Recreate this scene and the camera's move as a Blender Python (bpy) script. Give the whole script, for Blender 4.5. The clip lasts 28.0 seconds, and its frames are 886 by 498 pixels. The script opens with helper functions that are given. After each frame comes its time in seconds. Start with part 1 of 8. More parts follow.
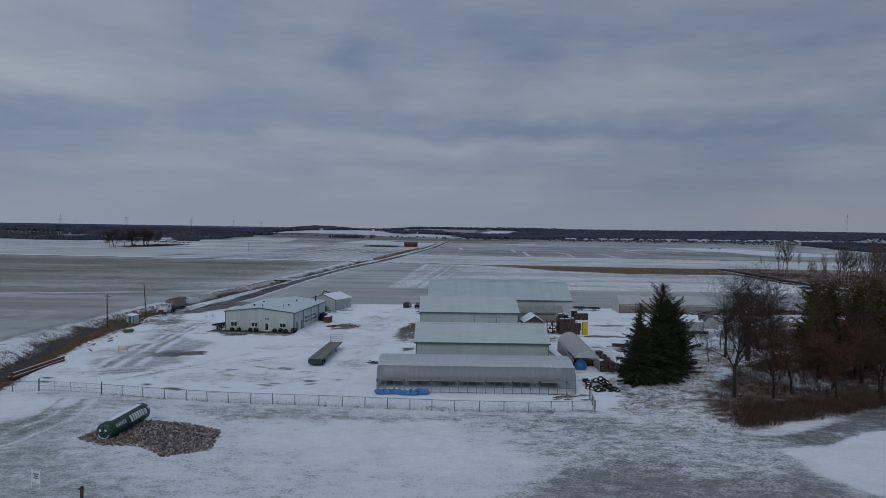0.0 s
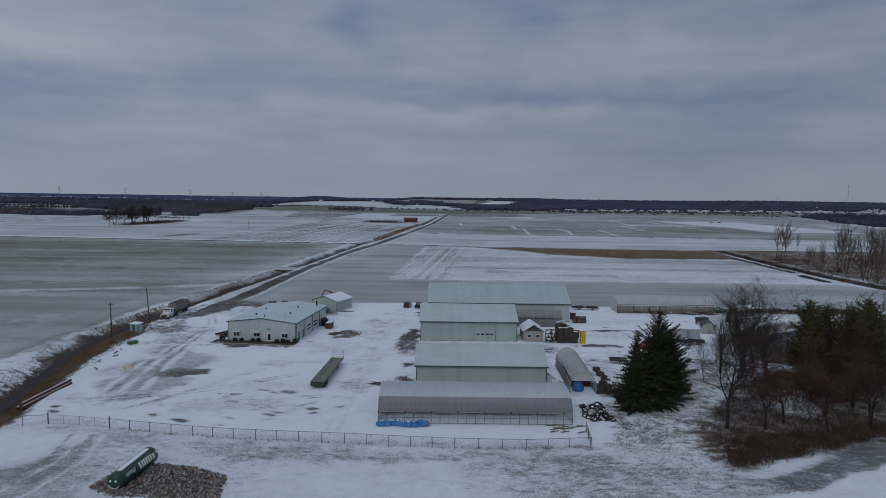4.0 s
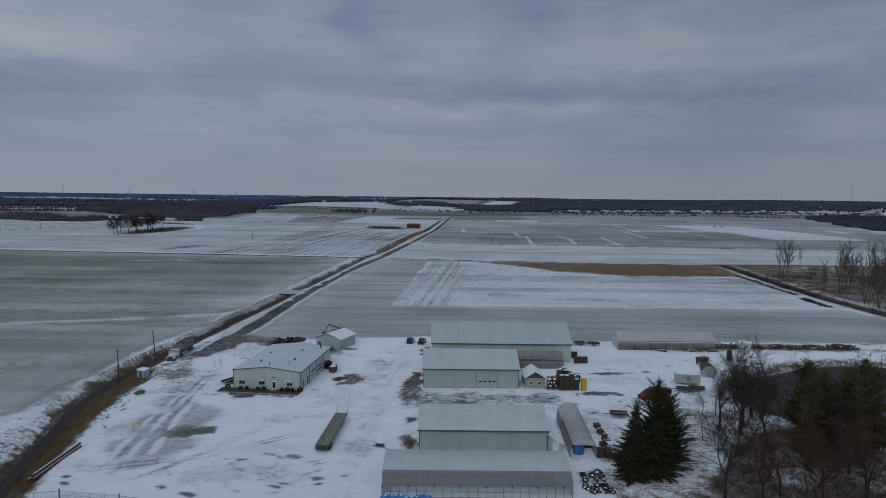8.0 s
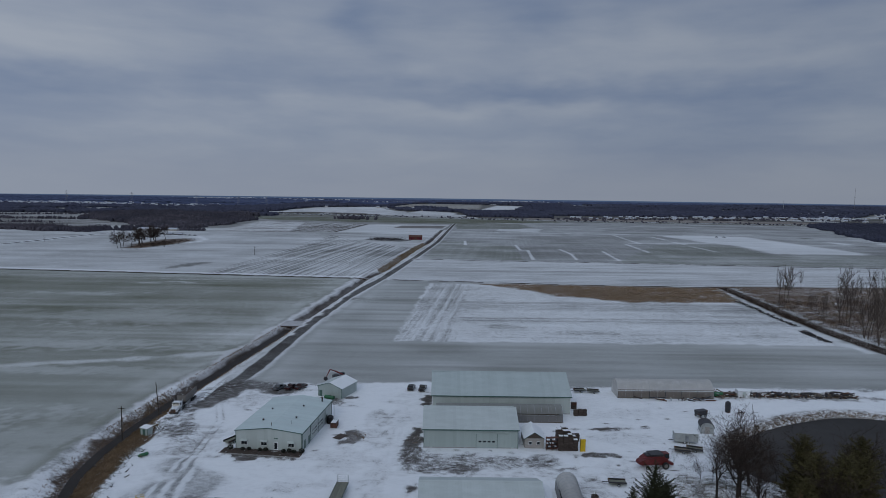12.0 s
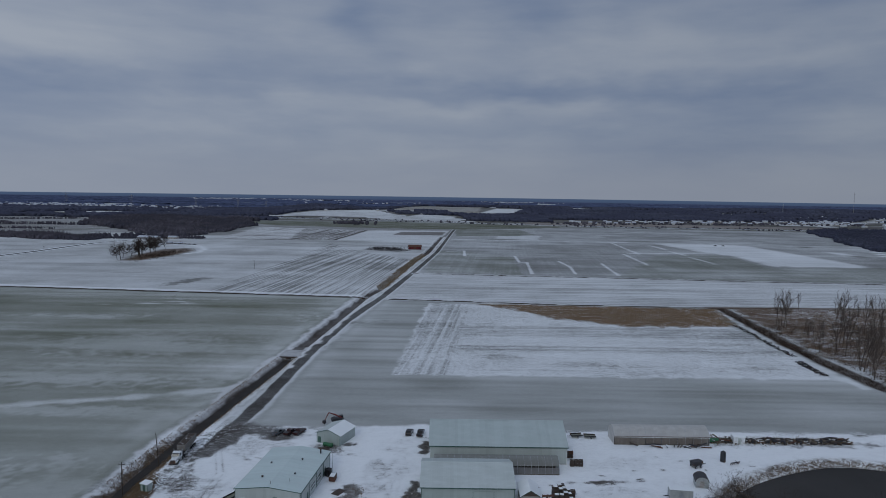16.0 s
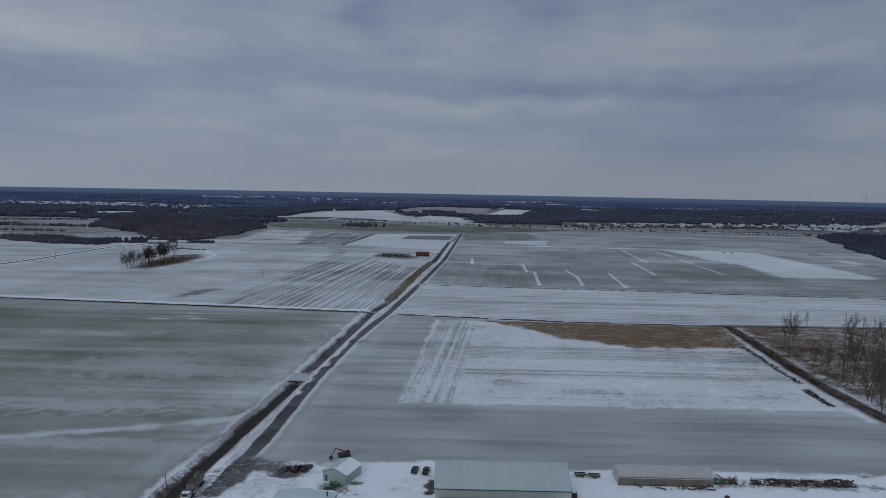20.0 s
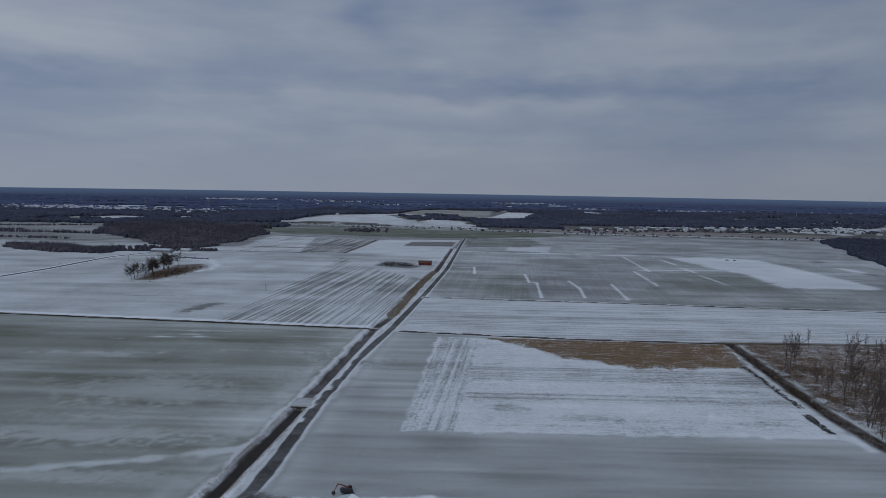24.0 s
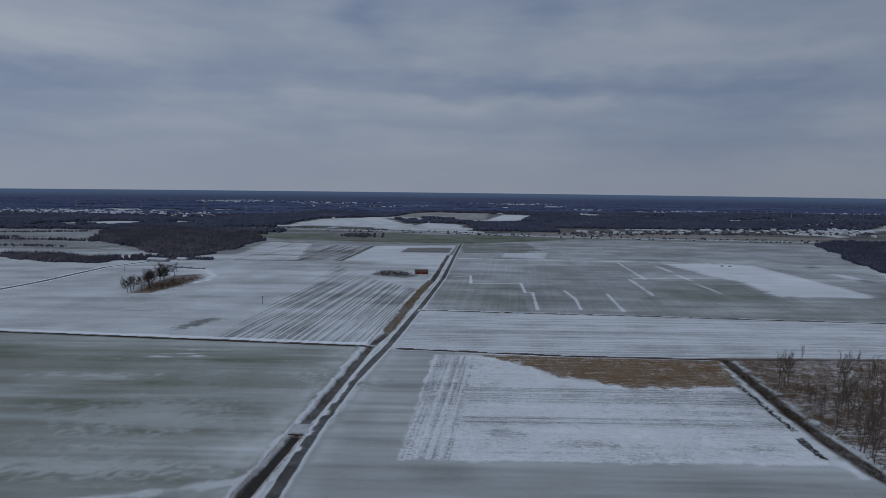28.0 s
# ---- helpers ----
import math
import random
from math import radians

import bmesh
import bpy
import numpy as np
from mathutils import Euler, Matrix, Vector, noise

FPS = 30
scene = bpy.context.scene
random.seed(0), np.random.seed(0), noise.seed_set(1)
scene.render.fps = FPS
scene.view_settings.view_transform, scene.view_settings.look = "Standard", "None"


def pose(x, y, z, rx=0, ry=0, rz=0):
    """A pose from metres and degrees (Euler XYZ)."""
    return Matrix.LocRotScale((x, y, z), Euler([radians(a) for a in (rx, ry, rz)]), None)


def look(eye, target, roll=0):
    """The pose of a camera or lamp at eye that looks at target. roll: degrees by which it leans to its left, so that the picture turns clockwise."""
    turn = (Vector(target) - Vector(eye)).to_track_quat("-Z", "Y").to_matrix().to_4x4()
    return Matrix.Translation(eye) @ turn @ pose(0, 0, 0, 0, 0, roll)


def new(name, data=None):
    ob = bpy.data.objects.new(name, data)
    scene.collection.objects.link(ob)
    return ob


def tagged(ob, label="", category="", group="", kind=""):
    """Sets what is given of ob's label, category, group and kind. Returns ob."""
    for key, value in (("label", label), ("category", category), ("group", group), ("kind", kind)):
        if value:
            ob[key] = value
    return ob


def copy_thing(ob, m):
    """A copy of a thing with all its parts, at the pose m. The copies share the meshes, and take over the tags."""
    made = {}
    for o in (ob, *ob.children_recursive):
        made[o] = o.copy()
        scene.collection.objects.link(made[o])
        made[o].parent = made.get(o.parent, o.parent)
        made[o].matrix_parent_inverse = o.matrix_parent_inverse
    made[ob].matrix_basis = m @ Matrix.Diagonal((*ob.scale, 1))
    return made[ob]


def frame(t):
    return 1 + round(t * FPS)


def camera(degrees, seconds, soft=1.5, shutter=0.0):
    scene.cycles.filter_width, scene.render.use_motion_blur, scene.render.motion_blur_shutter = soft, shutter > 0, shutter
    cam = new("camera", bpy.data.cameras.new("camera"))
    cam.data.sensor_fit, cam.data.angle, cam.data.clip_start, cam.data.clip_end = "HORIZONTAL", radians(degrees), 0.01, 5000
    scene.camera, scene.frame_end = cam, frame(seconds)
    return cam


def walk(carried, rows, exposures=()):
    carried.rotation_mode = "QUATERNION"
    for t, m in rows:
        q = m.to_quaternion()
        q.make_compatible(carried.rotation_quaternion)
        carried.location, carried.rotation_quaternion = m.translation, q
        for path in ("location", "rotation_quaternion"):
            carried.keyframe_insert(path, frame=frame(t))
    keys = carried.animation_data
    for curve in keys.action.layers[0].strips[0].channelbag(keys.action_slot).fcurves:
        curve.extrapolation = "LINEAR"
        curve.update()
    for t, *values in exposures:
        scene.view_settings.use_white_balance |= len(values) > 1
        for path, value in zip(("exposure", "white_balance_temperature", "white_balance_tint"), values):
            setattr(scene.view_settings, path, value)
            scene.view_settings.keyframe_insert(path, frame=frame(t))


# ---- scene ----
# ---- camera and its way: seconds, east, north, height, yaw, pitch, roll in degrees ----
cam = camera(70, 28.0, soft=0.5)
PATH = [
    (0.0, 0.00, 0.00, 25.79, -0.504, -1.754, 0.908),
    (0.5, -0.01, -0.05, 27.10, -0.547, -1.757, 0.863),
    (1.0, -0.03, -0.11, 28.38, -0.627, -1.735, 0.836),
    (1.5, -0.04, -0.16, 29.67, -0.699, -1.866, 0.805),
    (2.0, -0.06, -0.22, 30.97, -0.724, -2.238, 0.806),
    (2.5, -0.07, -0.27, 32.29, -0.702, -2.822, 0.801),
    (3.0, -0.08, -0.33, 33.65, -0.660, -3.486, 0.808),
    (3.5, -0.09, -0.41, 35.05, -0.600, -4.169, 0.822),
    (5.5, -0.11, -0.73, 41.12, -0.428, -5.139, 0.720),
    (6.0, -0.12, -0.82, 42.77, -0.409, -5.155, 0.711),
    (6.5, -0.12, -0.90, 44.47, -0.371, -5.150, 0.713),
    (7.0, -0.13, -0.98, 46.22, -0.318, -5.104, 0.709),
    (7.5, -0.13, -1.06, 48.03, -0.281, -5.037, 0.696),
    (8.0, -0.14, -1.14, 49.87, -0.283, -4.963, 0.687),
    (8.5, -0.11, -1.18, 51.76, -0.306, -4.920, 0.680),
    (9.0, -0.08, -1.22, 53.69, -0.335, -4.911, 0.690),
    (9.5, -0.05, -1.26, 55.64, -0.302, -4.943, 0.694),
    (10.0, -0.02, -1.30, 57.63, -0.259, -4.976, 0.721),
    (10.5, 0.00, -1.33, 59.64, -0.180, -5.007, 0.735),
    (11.0, 0.03, -1.37, 61.67, -0.114, -4.985, 0.741),
    (11.5, 0.08, -1.38, 63.71, -0.082, -4.945, 0.736),
    (12.0, 0.12, -1.39, 65.76, -0.093, -4.901, 0.751),
    (12.5, 0.17, -1.41, 67.81, -0.129, -4.895, 0.754),
    (13.0, 0.21, -1.42, 69.86, -0.129, -4.904, 0.772),
    (13.5, 0.26, -1.43, 71.91, -0.110, -4.908, 0.789),
    (15.5, 0.43, -1.47, 79.95, -0.178, -4.957, 0.806),
    (16.0, 0.48, -1.48, 81.92, -0.119, -5.019, 0.841),
    (16.5, 0.52, -1.50, 83.85, -0.052, -5.077, 0.882),
    (17.0, 0.57, -1.51, 85.76, 0.038, -5.122, 0.931),
    (17.5, 0.61, -1.54, 87.64, 0.175, -5.175, 0.978),
    (18.0, 0.66, -1.57, 89.50, 0.299, -5.206, 1.023),
    (18.5, 0.70, -1.61, 91.32, 0.391, -5.232, 1.054),
    (19.0, 0.74, -1.64, 93.12, 0.452, -5.253, 1.065),
    (19.5, 0.79, -1.68, 94.90, 0.533, -5.279, 1.070),
    (20.0, 0.83, -1.71, 96.65, 0.616, -5.308, 1.069),
    (20.5, 0.88, -1.77, 98.37, 0.690, -5.323, 1.071),
    (21.0, 0.93, -1.84, 100.08, 0.747, -5.319, 1.076),
    (21.5, 0.97, -1.90, 101.77, 0.811, -5.290, 1.092),
    (23.5, 1.16, -2.15, 108.47, 0.889, -5.318, 0.989),
    (24.0, 1.21, -2.22, 110.15, 0.877, -5.330, 0.966),
    (24.5, 1.25, -2.28, 111.85, 0.846, -5.345, 0.933),
    (25.0, 1.30, -2.34, 113.56, 0.830, -5.346, 0.903),
    (25.5, 1.34, -2.41, 115.30, 0.829, -5.337, 0.859),
    (26.0, 1.38, -2.49, 117.08, 0.818, -5.339, 0.821),
    (26.5, 1.42, -2.56, 118.89, 0.782, -5.348, 0.779),
    (27.0, 1.46, -2.63, 120.75, 0.715, -5.351, 0.744),
    (27.5, 1.50, -2.71, 122.66, 0.650, -5.367, 0.707),
    (28.0, 1.53, -2.78, 124.62, 0.566, -5.419, 0.678),
]


def aimed(x, y, z, yaw, pitch, roll):
    a, b = radians(yaw), radians(pitch)
    way = Vector((-math.sin(a) * math.cos(b), math.cos(a) * math.cos(b), math.sin(b)))
    return look((x, y, z), Vector((x, y, z)) + way * 100, roll)


walk(cam, [(row[0], aimed(*row[1:])) for row in PATH])

# ---- overcast winter daylight ----
SUN_EL, SUN_ROT = radians(34), radians(200)
world = bpy.data.worlds.new("overcast_sky")
scene.world = world
world.use_nodes = True


class Nodes:
    """Short hand for wiring a node tree."""

    def __init__(self, tree):
        self.tree = tree
        tree.nodes.clear()

    def add(self, kind, inputs=None, **attrs):
        n = self.tree.nodes.new(kind)
        for k, v in attrs.items():
            setattr(n, k, v)
        for k, v in (inputs or {}).items():
            if isinstance(v, bpy.types.NodeSocket):
                self.tree.links.new(v, n.inputs[k])
            else:
                n.inputs[k].default_value = v
        return n

    def math(self, op, a, b=0.0, c=0.0, clamp=False):
        return self.add("ShaderNodeMath", {0: a, 1: b, 2: c}, operation=op, use_clamp=clamp).outputs[0]

    def noise(self, vec, scale, detail=4.0, rough=0.55, dist=0.0):
        return self.add("ShaderNodeTexNoise", {"Vector": vec, "Scale": scale, "Detail": detail, "Roughness": rough, "Distortion": dist}).outputs[0]

    def ramp(self, fac, lo, hi, a=0.0, b=1.0, kind="SMOOTHSTEP"):
        return self.add("ShaderNodeMapRange", {0: fac, 1: lo, 2: hi, 3: a, 4: b}, interpolation_type=kind).outputs[0]

    def mix(self, fac, a, b):
        n = self.tree.nodes.new("ShaderNodeMix")
        n.data_type = "RGBA"
        for k, v in ((0, fac), (6, a), (7, b)):
            if isinstance(v, bpy.types.NodeSocket):
                self.tree.links.new(v, n.inputs[k])
            else:
                n.inputs[k].default_value = (*v, 1) if k > 0 and len(v) == 3 else v
        return n.outputs[2]

    def scaled(self, vec, s):
        return self.add("ShaderNodeVectorMath", {0: vec, 1: s}, operation="MULTIPLY").outputs[0]


W = Nodes(world.node_tree)
way = W.add("ShaderNodeTexCoord").outputs["Generated"]
sep = W.add("ShaderNodeSeparateXYZ", {0: way})
up = W.math("MAXIMUM", sep.outputs[2], 0.0)
# an uneven cloud deck: streaks that flatten towards the horizon, with thin bright and thick blue patches
bearing = W.math("MULTIPLY", W.math("ARCTAN2", sep.outputs[0], sep.outputs[1]), 57.296)
height = W.math("MULTIPLY", W.math("ARCSINE", sep.outputs[2]), 57.296)
flat = W.add("ShaderNodeCombineXYZ", {0: bearing, 1: W.math("MULTIPLY", height, 2.6), 2: 8.3}).outputs[0]
stir = W.noise(flat, 0.10, 2.0, 0.5)
stir_b = W.noise(W.scaled(flat, (1.0, 1.0, 1.0)), 0.16, 3.0, 0.5)
bear_w = W.math("ADD", bearing, W.math("MULTIPLY", W.math("SUBTRACT", stir, 0.5), 12.0))
high_w = W.math("ADD", height, W.math("MULTIPLY", W.math("SUBTRACT", stir_b, 0.5), 3.6))
big = W.noise(W.scaled(flat, (0.7, 1.0, 1.0)), 0.085, 4.0, 0.50, 0.2)
small = W.noise(W.scaled(flat, (0.55, 1.0, 1.0)), 0.26, 5.0, 0.55, 0.2)
cloud = W.math("ADD", W.math("MULTIPLY", big, 0.70), W.math("MULTIPLY", small, 0.30))
thin = W.ramp(cloud, 0.28, 0.74, 0.20, 0.84)
# bearing, height, width and depth of each patch in degrees, and how thin (+) or thick (-) the cloud is there
for at_b, at_h, wide_b, wide_h, much in (
        (-35, 14, 9, 5, 0.36), (-30, 10.8, 10, 1.5, 0.42), (-12, 13.8, 6, 1.6, 0.22), (-1, 12.6, 6, 2.0, 0.40), (9, 11.2, 12, 1.3, 0.34), (16, 13.4, 4.5, 1.7, 0.42), (29, 11.2, 6, 1.2, 0.36),
        (-17, 7.3, 16, 0.8, 0.26), (7, 7.6, 9, 0.7, 0.26), (33, 5.6, 6, 1.3, 0.32), (-24, 5.0, 12, 1.3, 0.20), (-6, 3.4, 14, 1.6, 0.18),
        (-15, 10.6, 7, 1.6, -0.34), (-7, 15.2, 2.6, 2.6, -0.36), (7, 16.0, 6, 1.8, -0.30), (26, 15.5, 9, 2.0, -0.34), (4, 9.0, 13, 1.0, -0.40), (24, 8.6, 12, 1.2, -0.34), (-34, 8.4, 8, 1.2, -0.36), (8, 5.6, 14, 1.1, -0.22), (20, 3.8, 12, 1.3, -0.22), (-34, 3.8, 7, 0.9, -0.14)):
    u_ = W.math("DIVIDE", W.math("SUBTRACT", bear_w, float(at_b)), float(wide_b))
    v_ = W.math("DIVIDE", W.math("SUBTRACT", high_w, float(at_h)), float(wide_h))
    g_ = W.math("EXPONENT", W.math("MULTIPLY", W.math("ADD", W.math("MULTIPLY", u_, u_), W.math("MULTIPLY", v_, v_)), -1.0))
    thin = W.math("MULTIPLY_ADD", g_, much, thin)
tone = W.mix(W.ramp(thin, -0.15, 1.20, 0.0, 1.0, "LINEAR"), (0.150, 0.206, 0.328), (0.340, 0.382, 0.455))
low = W.ramp(up, 0.0, 0.11, 1.0, 0.0)
tone = W.mix(W.math("MULTIPLY", low, 0.72), tone, (0.292, 0.328, 0.398))
lift = W.math("MULTIPLY", W.ramp(up, 0.35, 0.95, 1.0, 1.7), W.ramp(sep.outputs[0], -0.7, 0.7, 1.03, 0.84, "LINEAR"))
# wooded plain painted on the sky backdrop out to the true horizon, past the built country
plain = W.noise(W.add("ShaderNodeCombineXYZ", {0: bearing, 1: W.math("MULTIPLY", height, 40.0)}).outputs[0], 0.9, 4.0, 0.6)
# paler and bluer towards the horizon: haze painted into the land colour
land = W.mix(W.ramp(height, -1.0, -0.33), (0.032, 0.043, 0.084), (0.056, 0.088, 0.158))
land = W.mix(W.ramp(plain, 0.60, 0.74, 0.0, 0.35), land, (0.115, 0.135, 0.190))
sky = W.add("ShaderNodeTexSky", sky_type="NISHITA", sun_disc=False, sun_elevation=SUN_EL, sun_rotation=SUN_ROT, air_density=1.0, dust_density=3.0)
veil = W.add("ShaderNodeBackground", {0: tone, 1: W.math("MULTIPLY", lift, 0.95)})
clear = W.add("ShaderNodeBackground", {0: sky.outputs[0], 1: 0.05})
mixed = W.add("ShaderNodeMixShader", {0: 0.94, 1: clear.outputs[0], 2: veil.outputs[0]})
hazed_land = W.add("ShaderNodeBackground", {0: land, 1: 1.0})
W.add("ShaderNodeOutputWorld", {0: W.add("ShaderNodeMixShader", {0: W.ramp(height, -0.36, -0.31), 1: hazed_land.outputs[0], 2: mixed.outputs[0]}).outputs[0]})

sun = new("sun", bpy.data.lights.new("sun", "SUN"))
sun.data.energy, sun.data.angle, sun.data.color = 0.5, radians(25), (0.96, 1.0, 0.98)
sun.matrix_world = look((math.sin(SUN_ROT) * 50 * math.cos(SUN_EL), math.cos(SUN_ROT) * 50 * math.cos(SUN_EL), 50 * math.sin(SUN_EL)), (0, 0, 0))
scene.view_settings.exposure = 0.0


# ---- materials ----
def material(name, color, rough=0.7, metal=0.0, grain=0.15, scale=3.0, bump=0.0, stain=None, stain_scale=0.4, stain_at=(0.52, 0.72), stretch=(1, 1, 1), vary=0.0, spec=0.4):
    """A surface with colour grain at two scales, an optional stain colour and fine relief."""
    m = bpy.data.materials.new(name)
    m.use_nodes = True
    N = Nodes(m.node_tree)
    pos = N.scaled(N.add("ShaderNodeTexCoord").outputs["Object"], stretch)
    fine = N.noise(pos, scale * 4, 5.0, 0.6)
    wide = N.noise(pos, scale * 0.35, 3.0, 0.5)
    k = N.math("ADD", N.math("MULTIPLY", fine, 0.5), N.math("MULTIPLY", wide, 0.5))
    col = N.mix(N.ramp(k, 0.3, 0.7), tuple(c * (1 - grain) for c in color), tuple(min(1, c * (1 + grain)) for c in color))
    if stain:
        col = N.mix(N.ramp(N.noise(pos, stain_scale, 6.0, 0.6), *stain_at), col, stain)
    if vary:
        rnd = N.add("ShaderNodeObjectInfo").outputs["Random"]
        col = N.mix(N.ramp(rnd, 0, 1, 0.0, vary), col, tuple(c * 0.35 for c in color))
    shade = N.add("ShaderNodeBsdfPrincipled", {"Base Color": col, "Roughness": N.ramp(fine, 0.2, 0.8, max(rough - 0.1, 0.03), min(rough + 0.1, 1)), "Metallic": metal, "Specular IOR Level": spec})
    if bump:
        b = N.add("ShaderNodeBump", {"Height": fine, "Strength": 0.6, "Distance": bump})
        N.tree.links.new(b.outputs[0], shade.inputs["Normal"])
    N.add("ShaderNodeOutputMaterial", {0: shade.outputs[0]})
    return m


def ribbed(name, color, pitch_m=0.3, axis=0, rough=0.45, snow=0.0, metal=0.0):
    """Ribbed sheet metal; with snow, a thin uneven dusting lies on it."""
    m = bpy.data.materials.new(name)
    m.use_nodes = True
    N = Nodes(m.node_tree)
    pos = N.add("ShaderNodeTexCoord").outputs["Object"]
    s = N.add("ShaderNodeSeparateXYZ", {0: pos})
    along = s.outputs[axis]
    saw = N.math("FRACT", N.math("DIVIDE", along, pitch_m))
    rib = N.math("GREATER_THAN", saw, 0.82)
    sheet = N.noise(N.add("ShaderNodeCombineXYZ", {0: N.math("FLOOR", N.math("DIVIDE", along, 0.95))}).outputs[0], 7.3, 0.0)
    grime = N.noise(N.scaled(pos, (1.2, 1.2, 0.25)), 0.9, 6.0, 0.65)
    col = N.mix(N.ramp(sheet, 0.3, 0.7), tuple(c * 0.94 for c in color), tuple(min(1, c * 1.05) for c in color))
    col = N.mix(N.ramp(grime, 0.5, 0.85, 0.0, 0.35), col, tuple(c * 0.62 for c in color))
    col = N.mix(N.math("MULTIPLY", rib, 0.10), col, tuple(c * 0.8 for c in color))
    if snow:
        n = N.noise(N.scaled(pos, (0.35, 1.0, 1.0)), 0.55, 7.0, 0.62)
        col = N.mix(N.ramp(n, 0.30, 0.80, snow * 0.35, snow * 0.9), col, (0.70, 0.75, 0.76))
    shade = N.add("ShaderNodeBsdfPrincipled", {"Base Color": col, "Roughness": rough, "Metallic": metal})
    b = N.add("ShaderNodeBump", {"Height": rib, "Strength": 0.5, "Distance": 0.02})
    N.tree.links.new(b.outputs[0], shade.inputs["Normal"])
    N.add("ShaderNodeOutputMaterial", {0: shade.outputs[0]})
    return m


def film_cover(name, color, haze=0.55, dirt=0.4):
    """Milky greenhouse plastic: part of the light goes straight through."""
    m = bpy.data.materials.new(name)
    m.use_nodes = True
    N = Nodes(m.node_tree)
    pos = N.add("ShaderNodeTexCoord").outputs["Object"]
    n = N.noise(N.scaled(pos, (0.5, 1, 1)), 0.7, 6.0, 0.6)
    fold = N.noise(N.scaled(pos, (1.6, 0.25, 0.25)), 1.3, 5.0, 0.65, 0.5)
    col = N.mix(N.ramp(n, 0.35, 0.75, 0, dirt), color, tuple(c * 0.55 for c in color))
    col = N.mix(N.ramp(fold, 0.48, 0.75, 0, 0.45), col, tuple(min(1, c * 1.35) for c in color))
    skin = N.add("ShaderNodeBsdfPrincipled", {"Base Color": col, "Roughness": 0.35})
    lit = N.add("ShaderNodeBsdfTranslucent", {0: col})
    clear = N.add("ShaderNodeBsdfTransparent", {0: (0.9, 0.92, 0.93, 1)})
    a = N.add("ShaderNodeMixShader", {0: 0.42, 1: skin.outputs[0], 2: lit.outputs[0]})
    b = N.add("ShaderNodeMixShader", {0: N.ramp(n, 0.3, 0.8, haze - 0.12, haze + 0.12), 1: clear.outputs[0], 2: a.outputs[0]})
    N.add("ShaderNodeOutputMaterial", {0: b.outputs[0]})
    return m


def glass_pane(name):
    m = bpy.data.materials.new(name)
    m.use_nodes = True
    N = Nodes(m.node_tree)
    shade = N.add("ShaderNodeBsdfPrincipled", {"Base Color": (0.02, 0.025, 0.03, 1), "Roughness": 0.06, "Specular IOR Level": 0.6})
    N.add("ShaderNodeOutputMaterial", {0: shade.outputs[0]})
    return m


SNOW = (0.79, 0.82, 0.835)
M = {}
M["siding"] = ribbed("pale_green_siding", (0.37, 0.43, 0.415), 0.3)
M["siding_side"] = ribbed("pale_green_siding_side", (0.37, 0.43, 0.415), 0.3, axis=1)
M["siding_cream"] = ribbed("cream_siding", (0.45, 0.50, 0.485), 0.3)
M["siding_cream_side"] = ribbed("cream_siding_side", (0.45, 0.50, 0.485), 0.3, axis=1)
M["roof"] = ribbed("frosted_green_roof", (0.385, 0.435, 0.42), 0.6, rough=0.5, snow=0.45)
M["roof_y"] = ribbed("frosted_green_roof_low", (0.46, 0.56, 0.55), 0.6, axis=1, rough=0.5, snow=0.35)
M["roof_clear"] = ribbed("pale_metal_roof", (0.35, 0.415, 0.41), 0.6, rough=0.42, snow=0.24)
M["trim"] = material("dark_green_trim", (0.06, 0.12, 0.10), 0.5)
M["white_trim"] = material("white_trim", (0.72, 0.74, 0.75), 0.5)
M["green_paint"] = material("dark_green_paint", (0.012, 0.050, 0.036), 0.4, stain=(0.05, 0.07, 0.05), bump=0.004)
M["green_equipment"] = material("green_equipment_paint", (0.03, 0.13, 0.06), 0.45, stain=(0.12, 0.07, 0.04))
M["glass"] = glass_pane("dark_window_glass")
M["film"] = film_cover("greenhouse_film", (0.76, 0.79, 0.80), 0.96, 0.5)
M["film_old"] = film_cover("aged_greenhouse_film", (0.50, 0.50, 0.47), 0.58, 0.7)
# nearly opaque dark grey stands for the dim tunnel interior behind the film
M["film_dim"] = film_cover("dim_side_film", (0.33, 0.32, 0.32), 0.84, 0.5)
M["film_brown"] = film_cover("stained_side_film", (0.44, 0.38, 0.33), 0.60, 0.7)
M["film_snowy"] = film_cover("snow_dusted_film", (0.84, 0.82, 0.79), 0.70, 0.3)
M["steel"] = material("galvanised_steel", (0.42, 0.44, 0.46), 0.4, metal=0.7)
M["dark_steel"] = material("dark_steel", (0.045, 0.045, 0.05), 0.5, metal=0.3, stain=(0.12, 0.06, 0.03))
M["rust"] = material("rusty_iron", (0.10, 0.045, 0.03), 0.8, grain=0.4, bump=0.004)
M["rubber"] = material("black_rubber", (0.02, 0.02, 0.02), 0.8)
M["wood"] = material("weathered_wood", (0.17, 0.15, 0.12), 0.8, grain=0.3, stretch=(1, 8, 8), vary=0.35, bump=0.004)
M["crate_wood"] = material("old_crate_wood", (0.080, 0.060, 0.050), 0.85, grain=0.35, stretch=(1, 6, 6), vary=0.5, bump=0.004)
M["pole_wood"] = material("dark_pole_wood", (0.06, 0.045, 0.035), 0.9, grain=0.3, stretch=(6, 6, 1), bump=0.006)
M["deck_wood"] = material("grey_deck_planks", (0.185, 0.190, 0.150), 0.8, grain=0.25, stretch=(8, 1, 8), vary=0.3, bump=0.004, stain=SNOW, stain_scale=0.6, stain_at=(0.6, 0.8))
